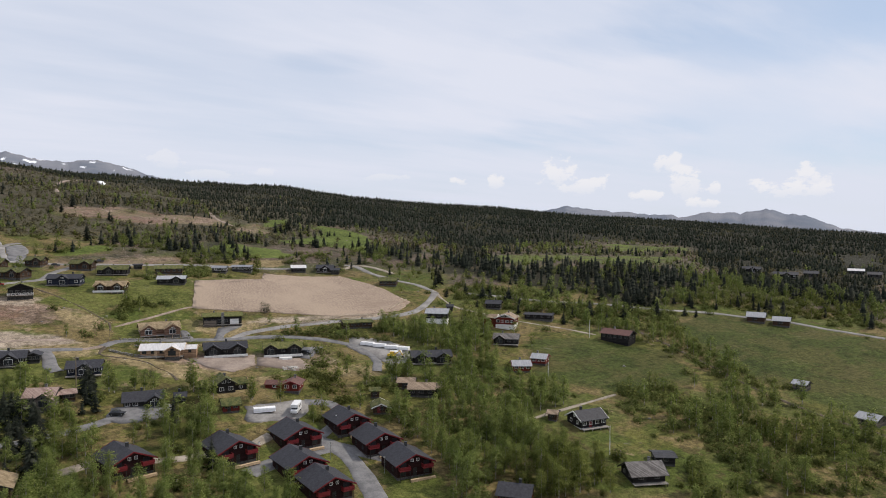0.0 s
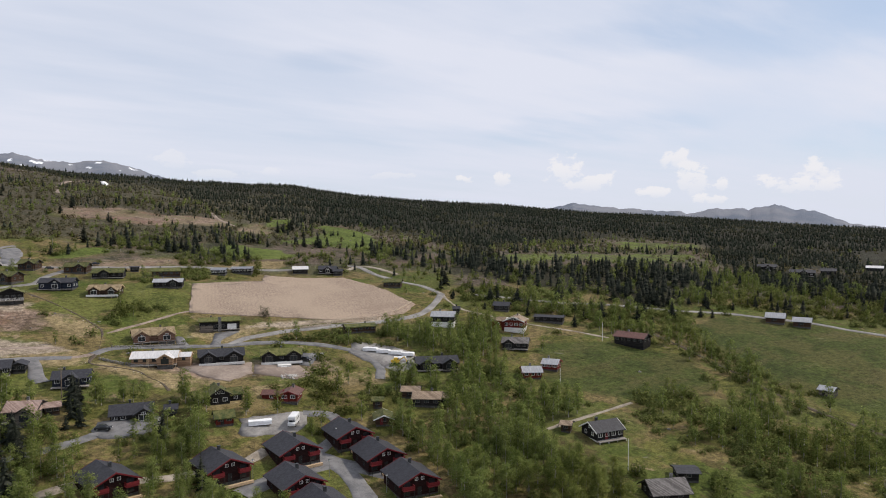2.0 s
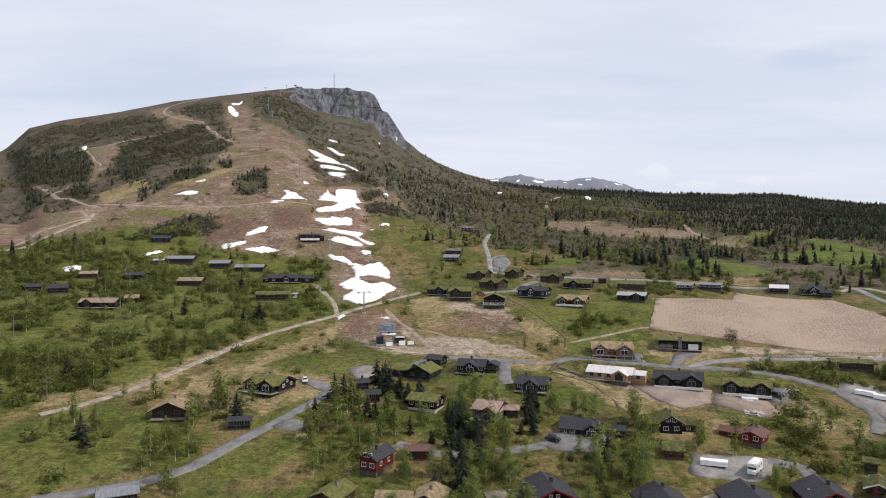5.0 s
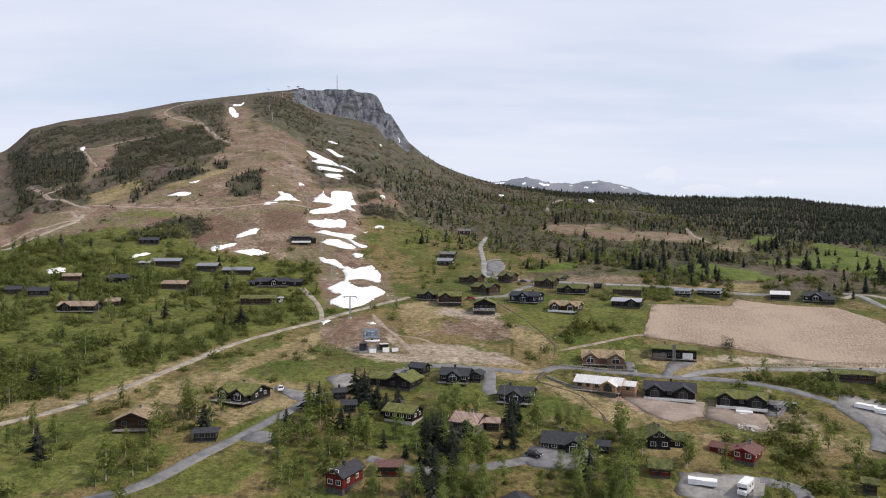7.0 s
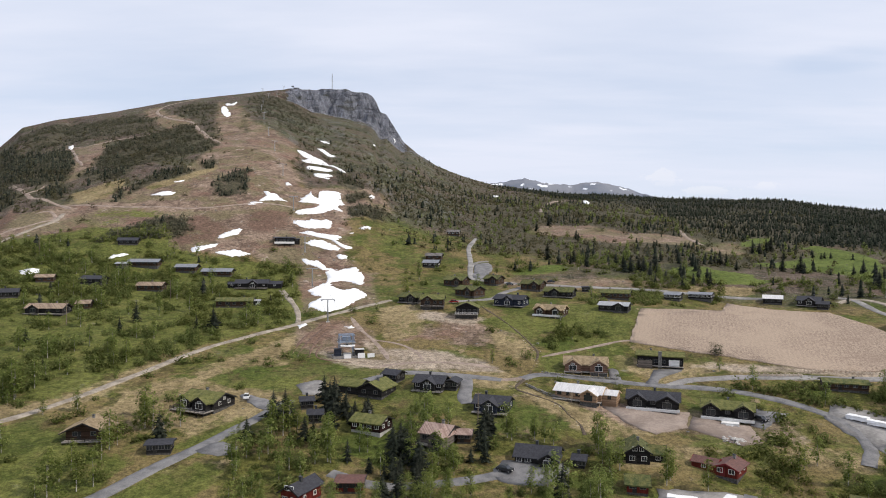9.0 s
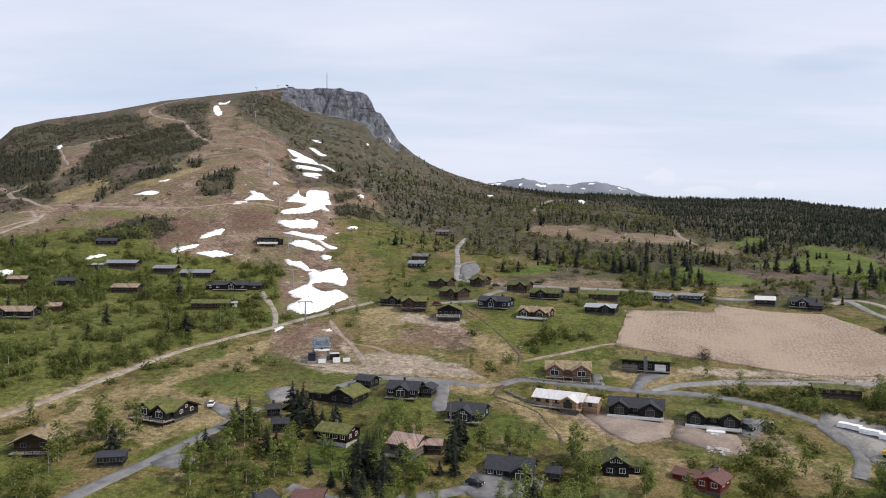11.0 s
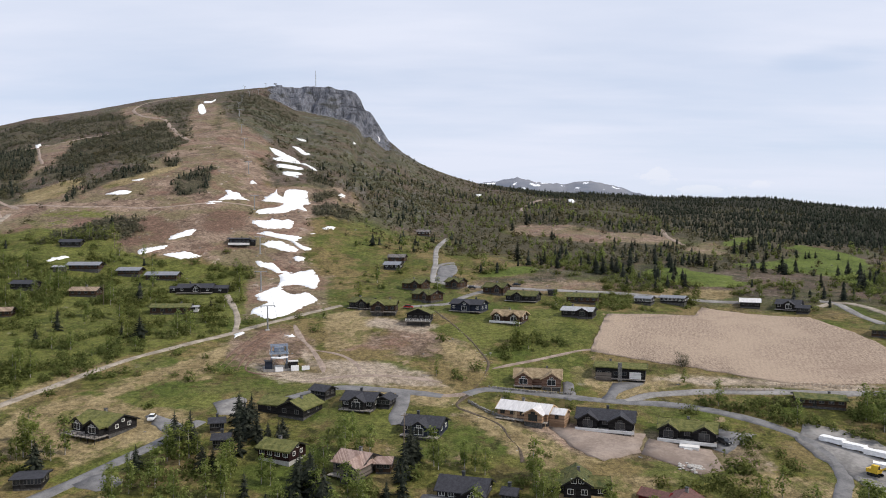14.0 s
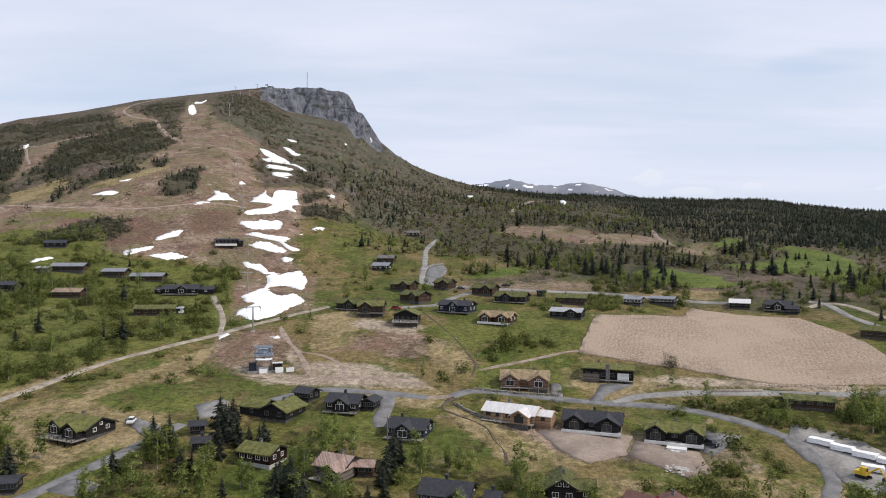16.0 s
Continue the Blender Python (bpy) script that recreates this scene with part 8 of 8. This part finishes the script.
def swarm(name, shapes, places, mat, label, category):
    """Many plants of the same kind as one mesh. places: x, y, z, turn, scale, shape number."""
    cos, tri, ways = [], [], []
    n = 0
    for k, (verts, faces) in enumerate(shapes):
        mine = places[places[:, 5] == k]
        if not len(mine):
            continue
        v = np.array(verts, float)
        f = np.array([q for p in faces for q in ((p[0], p[1], p[2]),) + (((p[0], p[2], p[3]),) if len(p) == 4 else ())])
        c, s = np.cos(mine[:, 3])[:, None], np.sin(mine[:, 3])[:, None]
        sc = mine[:, 4][:, None]
        x = (v[:, 0] * c - v[:, 1] * s) * sc + mine[:, :1]
        y = (v[:, 0] * s + v[:, 1] * c) * sc + mine[:, 1:2]
        z = v[:, 2] * sc + mine[:, 2:3]
        cos.append(np.stack([x, y, z], -1).reshape(-1, 3))
        reach = np.abs(v[:, :2]).max() + 1e-6
        d = np.stack([v[:, 0] * c - v[:, 1] * s, v[:, 0] * s + v[:, 1] * c, 0 * x + ((v[:, 2] - 0.4) * 1.3 + 0.3) * reach], -1).reshape(-1, 3)
        ways.append(d / (np.linalg.norm(d, axis=1)[:, None] + 1e-6))
        tri.append((f[None] + (np.arange(len(mine)) * len(v))[:, None, None]).reshape(-1, 3) + n)
        n += len(v) * len(mine)
    co, tr = np.vstack(cos), np.vstack(tri)
    me = bpy.data.meshes.new(name)
    me.vertices.add(len(co))
    me.vertices.foreach_set("co", co.ravel())
    me.loops.add(tr.size)
    me.loops.foreach_set("vertex_index", tr.ravel())
    me.polygons.add(len(tr))
    me.polygons.foreach_set("loop_start", np.arange(len(tr)) * 3)
    me.update(calc_edges=True)
    a = me.attributes.new("outward", "FLOAT_VECTOR", "POINT")
    a.data.foreach_set("vector", np.ascontiguousarray(np.vstack(ways), dtype=np.float32).ravel())
    me.materials.append(mat)
    return tagged(new(name, me), label, category, kind="stuff")


BIRCH_WOODS, MIXED_WOODS = [], []
BIRCH_WOODS.append([(86, 178), (119, 195), (126, 175), (157, 172), (153, 155), (159, 144), (152, 124), (126, 117), (124, 101), (119, 80), (111, 78), (77, 88), (93, 122), (91, 151), (86, 163)])
BIRCH_WOODS.append([(178, 219), (201, 225), (181, 194), (173, 176), (155, 173), (150, 184), (143, 214), (134, 226), (159, 228)])
BIRCH_WOODS.append([(252, 200), (264, 165), (231, 102), (222, 103), (240, 156), (236, 178)])
BIRCH_WOODS.append([(42, 183), (50, 179), (41, 154), (30, 153)])
HEDGES.append([(210, 268), (260, 226), (300, 180), (270, 178), (232, 215), (212, 245)])
BIRCH_WOODS.append([(-82, 205), (-72, 218), (-66, 204), (-70, 190)])
BIRCH_WOODS.append([(186, 101), (206, 104), (226, 97), (231, 83), (224, 69), (225, 55), (180, 39), (166, 45), (142, 60), (151, 72), (164, 86)])
MIXED_WOODS.append([(-45, 196), (-11, 199), (-10, 177), (-24, 172), (-26, 161), (-37, 161), (-41, 172)])
MIXED_WOODS.append([(-77, 202), (-73, 208), (-66, 190), (-72, 192)])
MIXED_WOODS.append([(-107, 212), (-99, 219), (-89, 216), (-93, 207), (-103, 206)])
MIXED_WOODS.append([(28, 214), (42, 212), (40, 192), (33, 193), (27, 198)])
MIXED_WOODS.append([(45, 187), (53, 189), (52, 177), (47, 163), (40, 162)])
MIXED_WOODS.append([(27, 174), (42, 177), (39, 162), (24, 162)])
MIXED_WOODS.append([(58, 174), (66, 181), (64, 170), (56, 165)])
MIXED_WOODS.append([(0, 217), (7, 217), (5, 162), (0, 162)])
MIXED_WOODS.append([(-10, 150), (10, 140), (35, 130), (50, 110), (30, 100), (-20, 130)])
MIXED_WOODS.append([(-3, 202), (12, 210), (17, 177), (8, 138), (-9, 147)])
MIXED_WOODS.append([(12, 153), (34, 154), (37, 127), (33, 125), (8, 138)])
MIXED_WOODS.append([(40, 188), (53, 198), (50, 167), (37, 164)])
MIXED_WOODS.append([(58, 173), (82, 171), (75, 151), (55, 155)])
MIXED_WOODS.append([(-47, 196), (-41, 206), (-33, 213), (-22, 188), (-42, 188)])
for grove in ([(-91, 199), (-80, 201), (-72, 174), (-80, 171)], [(-84, 171), (-71, 172), (-65, 152), (-76, 152)], [(-116, 192), (-106, 192), (-99, 175), (-108, 176)]):
    MIXED_WOODS.append(grove)
MIXED_WOODS.append([(-46, 196), (-39, 197), (-28, 185), (-26, 169), (-26, 156), (-34, 155), (-38, 165), (-42, 181)])
MIXED_WOODS.append([(-26, 156), (-16, 158), (-6, 155), (-4, 162), (-15, 163), (-24, 161)])
MIXED_WOODS.append([(-4, 174), (7, 180), (4, 152), (-5, 153)])
MIXED_WOODS.append([(-32, 188), (-25, 185), (-9, 191), (-9, 199), (-23, 196)])
MIXED_WOODS.append([(-46, 192), (-34, 199), (-15, 195), (-13, 183), (-42, 182)])
MIXED_WOODS.append([(133, 220), (140, 225), (147, 225), (138, 211), (135, 214)])
DARK_WOODS = []
DARK_WOODS.append([(-36, 204), (-25, 201), (-24, 214), (-31, 222), (-41, 216)])
DARK_WOODS.append([(-6, 193), (0, 191), (-4, 203), (-7, 202)])
DARK_WOODS.append([(-38, 212), (-28, 196), (-24, 198), (-24, 213), (-18, 212), (-20, 226), (-29, 209)])
DARK_WOODS.append([(-9, 181), (-2, 178), (-2, 186), (-7, 188)])
DARK_WOODS.append([(2, 183), (7, 183), (8, 189)])
DARK_WOODS.append([(17, 200), (22, 203), (17, 179), (14, 180)])
DARK_WOODS.append([(-6, 177), (3, 181), (-3, 146), (-9, 150)])
DARK_WOODS.append([(-36, 217), (-28, 230), (-16, 230), (-11, 204), (-20, 199), (-32, 201)])
DARK_WOODS.append([(-8, 189), (0, 199), (0, 167), (-7, 171)])
DARK_WOODS.append([(-47, 204), (-46, 210), (-42, 196), (-45, 196)])
DARK_WOODS.append([(18, 204), (25, 206), (23, 186), (14, 176), (14, 188)])
DARK_WOODS.append([(0, 190), (4, 194), (4, 167), (0, 165)])


def any_inside(polys, x, y, soft=4.0):
    v = np.full(x.shape, -1e9)
    for q in polys:
        v = np.maximum(v, inside(q, x, y))
    return smooth(-soft, soft, v)


def plant():
    rng = np.random.default_rng(7)

    def cells(b0, b1, r0, r1, gap):
        """Jittered points over a sector, gap metres apart, wider with distance."""
        out, r = [], r0
        while r < r1:
            g = gap(r)
            n = max(1, int(radians(b1 - b0) * r / g))
            b = radians(b0) + (np.arange(n) + rng.random(n)) / n * radians(b1 - b0)
            q = r + rng.random(n) * g
            out.append(np.stack([q * np.sin(b), q * np.cos(b)], -1))
            r += g
        return np.vstack(out)

    taken = np.array(TAKEN)

    def clear(p):
        keep = np.ones(len(p), bool)
        near = np.hypot(p[:, 0], p[:, 1]) < 620
        idx = np.where(near)[0]
        for lo in range(0, len(idx), 4000):
            q = idx[lo:lo + 4000]
            d = np.hypot(p[q, 0][:, None] - taken[:, 0], p[q, 1][:, None] - taken[:, 1])
            keep[q] &= (d > taken[:, 2]).all(1)
        for poly in [FIELD] + YARDS + SANDS + SNOWS + LAWNS[:5]:
            keep &= inside(poly, p[:, 0], p[:, 1]) < (-4.0 if poly in SNOWS else -5.0 if poly is FIELD else 0.5)
        keep &= np.hypot(p[:, 0], p[:, 1]) > 88
        return keep

    def settle(p, low, high, shapes):
        n = len(p)
        return np.stack([p[:, 0], p[:, 1], land(p[:, 0], p[:, 1]) - 0.1, rng.random(n) * 6.28, low + (high - low) * rng.random(n) ** 1.2, rng.integers(0, shapes, n)], -1)

    def grown(q, clump):
        """Taller in the thick of the wood, stunted where it opens."""
        q[:, 4] *= 0.85 + 0.30 * clump
        return q

    # near: woods, thickets and scattered trees up to the foot of the fell
    p = cells(-47, 86, 88, 480, lambda r: 3.1)
    x, y = p.T
    r, b = np.hypot(x, y), np.degrees(np.arctan2(x, y))
    clump = wave(x, y, 26, 101) * 0.6 + wave(x, y, 9, 103) * 0.4
    thick, mixed = any_inside(SHRUB_LAND, x, y), any_inside(MIXED_WOODS, x, y)
    open_land = np.maximum(any_inside(MEADOWS, x, y), any_inside(SLOPES + SOILS, x, y, 6))
    north_east = smooth(22, 36, b) * smooth(250, 310, r)
    grove, strip = any_inside(SPRUCE_WOODS, x, y, 6), any_inside(BIRCH_STRIPS, x, y, 5)
    open_land = np.maximum(open_land, 0.92 * any_inside(CLEAR, x, y, 5))
    hedge = any_inside(HEDGES, x, y, 2)
    copse = any_inside(COPSES, x, y, 5)
    wood = np.maximum(any_inside(BIRCH_WOODS[:-1], x, y), 0.6 * any_inside(BIRCH_WOODS[-1:], x, y) * smooth(-0.35, 0.2, clump))
    wood = wood * (1 - 0.85 * any_inside([[(92, 203), (128, 203), (116, 173), (94, 151), (77, 157), (78, 174)]], x, y, 4))
    scatter = (0.014 + 0.10 * smooth(0.2, 0.6, clump)) * (1 - 0.93 * open_land)
    wild = north_east * (1 - open_land) * (0.35 + 0.65 * smooth(-0.2, 0.5, clump))
    n_birch = np.maximum.reduce([wood * (0.66 + 0.3 * clump), mixed * (0.50 + 0.30 * clump), thick * (0.08 + 0.14 * clump), hedge * 0.03, copse * 0.05, scatter * 0.2, wild * 0.03, strip * 0.13])
    n_shrub = np.maximum.reduce([hedge * (0.68 + 0.25 * clump), copse * 0.32, thick * (0.10 + 0.62 * smooth(-0.35, 0.35, clump)), wood * 0.2, mixed * 0.2, scatter * 0.9, wild * 0.13, strip * 0.50])
    n_spruce = np.maximum.reduce([mixed * 0.02, any_inside(DARK_WOODS, x, y, 2) * 0.62, any_inside(SHRUB_LAND[:1], x, y) * 0.006, wild * 0.11 * smooth(260, 380, r), strip * 0.03, copse * 0.045, grove * np.where(b > 60, 0.6 + 0.3 * clump, np.where(b > 38, 0.30 + 0.42 * clump, 0.05 + 0.10 * clump))])
    pick = rng.random(len(p))
    ok = clear(p)
    is_spruce = ok & (pick < n_spruce)
    is_birch = ok & ~is_spruce & (pick < n_spruce + n_birch)
    is_shrub = ok & ~is_spruce & ~is_birch & (pick < n_spruce + n_birch + n_shrub)

    # far: spruce forest, thinning to heath scrub on the fell
    f = cells(-40, 84, 470, 1990, lambda r: 5.0 + 0.0034 * (r - 470))
    fx, fy = f.T
    fr, fb = np.hypot(fx, fy), np.degrees(np.arctan2(fx, fy))
    fclump = wave(fx, fy, 70, 111) * 0.6 + wave(fx, fy, 24, 113) * 0.4
    fopen = np.maximum(any_inside(MEADOWS, fx, fy), any_inside(SLOPES, fx, fy, 8))
    fopen = np.maximum(fopen, any_inside(CLEAR, fx, fy, 8))
    fgrove = any_inside(SPRUCE_WOODS, fx, fy, 8)
    gaps = 0.18 + 0.82 * smooth(-0.62, -0.3, fclump)
    dense = smooth(-30, 70, fr - np.interp(fb, FOREST_B, FOREST_R) + 60 * fclump) * smooth(2, 9, fb) * gaps
    mid = smooth(-6, 5, fb)
    fell = (1 - smooth(0, 8, fb)) * (1 - smooth(1000, 1300, fr + 60 * fclump)) * smooth(470, 520, fr)
    crest = (1 - smooth(1490 + 300 * smooth(30, 45, fb), 1560 + 300 * smooth(30, 45, fb), fr)) * np.where(fb < 12, 1 - smooth(1380, 1420, fr), 1)
    flank = any_inside(FLANK, fx, fy, 30)
    d_spruce = np.maximum.reduce([dense * 0.94, fgrove * np.where(fb > 38, 0.85, 0.30 + 0.3 * fclump), mid * (0.035 + 0.32 * smooth(0.14, 0.55, fclump)), fell * 0.012 * smooth(0.05, 0.5, fclump), flank * (0.16 + 0.2 * fclump)]) * (1 - 0.96 * fopen) * crest
    d_scrub = np.maximum.reduce([dense * 0.05, mid * (0.46 + 0.25 * fclump), flank * 0.95, fell * (0.16 + 0.5 * smooth(-0.1, 0.5, fclump))]) * (1 - 0.94 * fopen) * crest
    d_young = mid * (0.17 + 0.22 * fclump) * (1 - dense) * (1 - 0.95 * fopen) * crest * (1 - smooth(850, 1150, fr)) + 0.04 * dense * (1 - smooth(900, 1500, fr))
    fp, fok = rng.random(len(f)), clear(f)
    far_spruce = fok & (fp < d_spruce)
    far_scrub = fok & ~far_spruce & (fp < d_spruce + d_scrub)
    far_young = fok & ~far_spruce & ~far_scrub & (fp < d_spruce + d_scrub + d_young)

    # single trees in the nearest woods
    birches = [birch_shape(31 + k, 1.0, 1600, 0.037, 0.15 + 0.03 * k) for k in range(5)]
    spruces = [bough_spruce(41 + k, 0.20 + 0.035 * k) for k in range(4)]
    shrubs = [shrub_shape(51 + k, 1.0, 320, 0.19) for k in range(2)]

    def singles(mask, shapes, low, high, limit, name, label, category, group, bark, green):
        q = settle(p[mask], low, high, len(shapes))
        order = np.argsort(np.hypot(q[:, 0] - 20, q[:, 1] - 20))
        meshes = [(mesh_of("trunk", *t, bark), mesh_of("crown", *c, green)) for t, c in shapes]
        for (trunk, crown), (t, c) in zip(meshes, shapes):
            co = np.array(c[0], float)
            outward(crown, co, 0.4, np.abs(co[:, :2]).max())
        for row in q[order[:limit]]:
            tree = tagged(new(name), label, category, group)
            tree.matrix_world = pose(row[0], row[1], row[2], 0, 0, math.degrees(row[3])) @ Matrix.Diagonal((row[4], row[4], row[4], 1))
            for kind, me in zip(("trunk", "crown"), meshes[int(row[5])]):
                ob = new(kind, me)
                ob.parent = tree
        return q[order[limit:]]

    rest_b = singles(is_birch, birches, 4.2, 10.2, 300, "birch_tree", "slender mountain birch in fresh light green leaf", "tree", "birch trees", M_BIRCH_BARK, M_BIRCH_LEAF)
    rest_s = singles(is_spruce, spruces, 4.0, 10.0, 150, "spruce_tree", "dark green spruce with ragged drooping branches", "tree", "spruce trees", M_SPRUCE_BARK, M_SPRUCE)
    rest_h = singles(is_shrub, shrubs, 1.5, 4.2, 150, "willow_shrub", "low olive green willow shrub on rough grass", "shrub", "willow shrubs", M_BIRCH_BARK, M_SHRUB_LEAF)
    # spruces standing alone or in rows
    trunk, crown = spruces[1]
    meshes = mesh_of("trunk", *trunk, M_SPRUCE_BARK), mesh_of("crown", *crown, M_SPRUCE)
    outward(meshes[1], np.array(crown[0], float), 0.4, 0.3)
    for sx, sy, tall in LONE_SPRUCES:
        tree = tagged(new("spruce_tree"), "single dark spruce standing beside a green meadow", "tree", "spruce trees")
        tree.matrix_world = pose(sx, sy, float(land(sx, sy)) - 0.1, 0, 0, sx * 37 % 360) @ Matrix.Diagonal((tall, tall, tall, 1))
        for kind, me in zip(("trunk", "crown"), meshes):
            ob = new(kind, me)
            ob.parent = tree
    # a lone bushy tree at the edge of the straw field
    trunk, crown = shrub_shape(57, 1.0, 2200, 0.062)
    lone = tagged(new("field_tree"), "lone bushy tree with thin brownish green leaves", "tree")
    lone.matrix_world = pose(108.2, 267.6, float(land(108.2, 267.6)), 0, 0, 30) @ Matrix.Diagonal((3.3, 3.3, 5.0, 1))
    for kind, me in (("trunk", mesh_of("trunk", *trunk, M_BIRCH_BARK)), ("crown", mesh_of("crown", *crown, M_HEATH_LEAF))):
        if kind == "crown":
            co = np.array(crown[0], float)
            outward(me, co, 0.4, np.abs(co[:, :2]).max())
        ob = new(kind, me)
        ob.parent = lone
    lean_b = [birch_shape(61 + k, 1.0, 460, 0.065, 0.15 + 0.035 * k, 2) for k in range(4)]
    swarm("birch_crowns", [c for t, c in lean_b], rest_b, M_BIRCH_LEAF, "open birch woodland in fresh light green leaf", "trees")
    swarm("birch_trunks", [t for t, c in lean_b], rest_b, M_BIRCH_BARK, "pale grey trunks of the birch woodland", "trees")
    lean_h = [shrub_shape(71 + k, 1.0, 150, 0.215)[1] for k in range(3)]
    swarm("shrub_thicket", lean_h, rest_h, M_SHRUB_LEAF, "thickets of olive green willow and birch scrub", "shrubs")
    lean_s = [spruce_shape(81 + k, 1.0, 10, 12, 0.22 + 0.03 * k)[1] for k in range(3)]
    swarm("spruce_stand", lean_s, rest_s, M_SPRUCE, "stands of dark spruce between the meadows", "trees")
    far_s = [spruce_shape(91 + k, 1.0, 4, 5, 0.25 + 0.035 * k)[1] for k in range(4)]
    swarm("spruce_forest", far_s, grown(settle(f[far_spruce], 2.8, 7.4, 4), fclump[far_spruce]), M_SPRUCE, "dense dark spruce forest on the long ridge", "forest")
    far_b = [birch_shape(88 + k, 1.0, 46, 0.23, 0.24 + 0.04 * k, 0)[1] for k in range(3)]
    swarm("young_birch_stand", far_b, settle(f[far_young], 2.6, 6.0, 3), M_BIRCH_LEAF, "young light green birches scattered below the forest", "trees")
    far_h = [shrub_shape(95 + k, 1.0, 20, 0.50)[1] for k in range(3)]
    swarm("heath_scrub", far_h, settle(f[far_scrub], 1.4, 3.8, 3), M_SCRUB_LEAF, "scattered dark scrub on the heath slopes", "shrubs")
    # thickets on the fell: conifers in some, dwarf birch in the rest
    c = cells(-36, 2, 470, 1340, lambda r: 3.0 + 0.0014 * (r - 470))
    c = c[(np.maximum(any_inside(SCRUB, c[:, 0], c[:, 1], 5), 0.45 * any_inside(UPPER, c[:, 0], c[:, 1], 12)) > rng.random(len(c))) & clear(c)]
    firs = any_inside(FIRS, c[:, 0], c[:, 1], 5)
    kind = rng.random(len(c))
    low = kind > 0.02 + 0.42 * firs
    thin = (kind < 0.86 + 0.1 * firs) & (wave(c[:, 0], c[:, 1], 17, 141) + 0.5 * wave(c[:, 0], c[:, 1], 7, 143) > -0.6)
    swarm("fell_thicket", far_h, settle(c[low & thin], 1.5, 3.6, 3), M_HEATH_LEAF, "dense dark thickets of dwarf birch on the fell", "shrubs")
    swarm("fell_spruces", far_s, settle(c[~low & thin], 2.4, 5.5, 4), M_SPRUCE, "small dark spruces crowding the fell side", "trees")
    rocks = cells(-46, 84, 100, 900, lambda r: 6 + 0.006 * r)
    bare = np.maximum.reduce([any_inside(SLOPES + SOILS + SANDS, rocks[:, 0], rocks[:, 1], 4) * 0.5, smooth(470, 560, np.hypot(*rocks.T)) * 0.25, 0.05 + 0 * rocks[:, 0]])
    rocks = rocks[clear(rocks) & (rng.random(len(rocks)) < bare * (0.3 + smooth(0, 0.6, wave(rocks[:, 0], rocks[:, 1], 18, 131))))]
    ditch = np.array(spline(DITCH, 0.5))
    ditch = ditch + rng.normal(0, 1.1, ditch.shape)
    swarm("ditch_stones", [stone_shape(210 + k) for k in range(4)], settle(ditch[::2], 0.08, 0.34, 4), M_PALE_STONE, "pale stones lining the narrow stream ditch", "stones")
    swarm("loose_boulders", [stone_shape(200 + k) for k in range(4)], settle(rocks, 0.2, 1.0, 4), M_STONE, "pale grey boulders strewn over the bare slopes", "boulders")
    print("TREES", is_birch.sum(), is_spruce.sum(), is_shrub.sum(), far_spruce.sum(), far_scrub.sum())


plant()
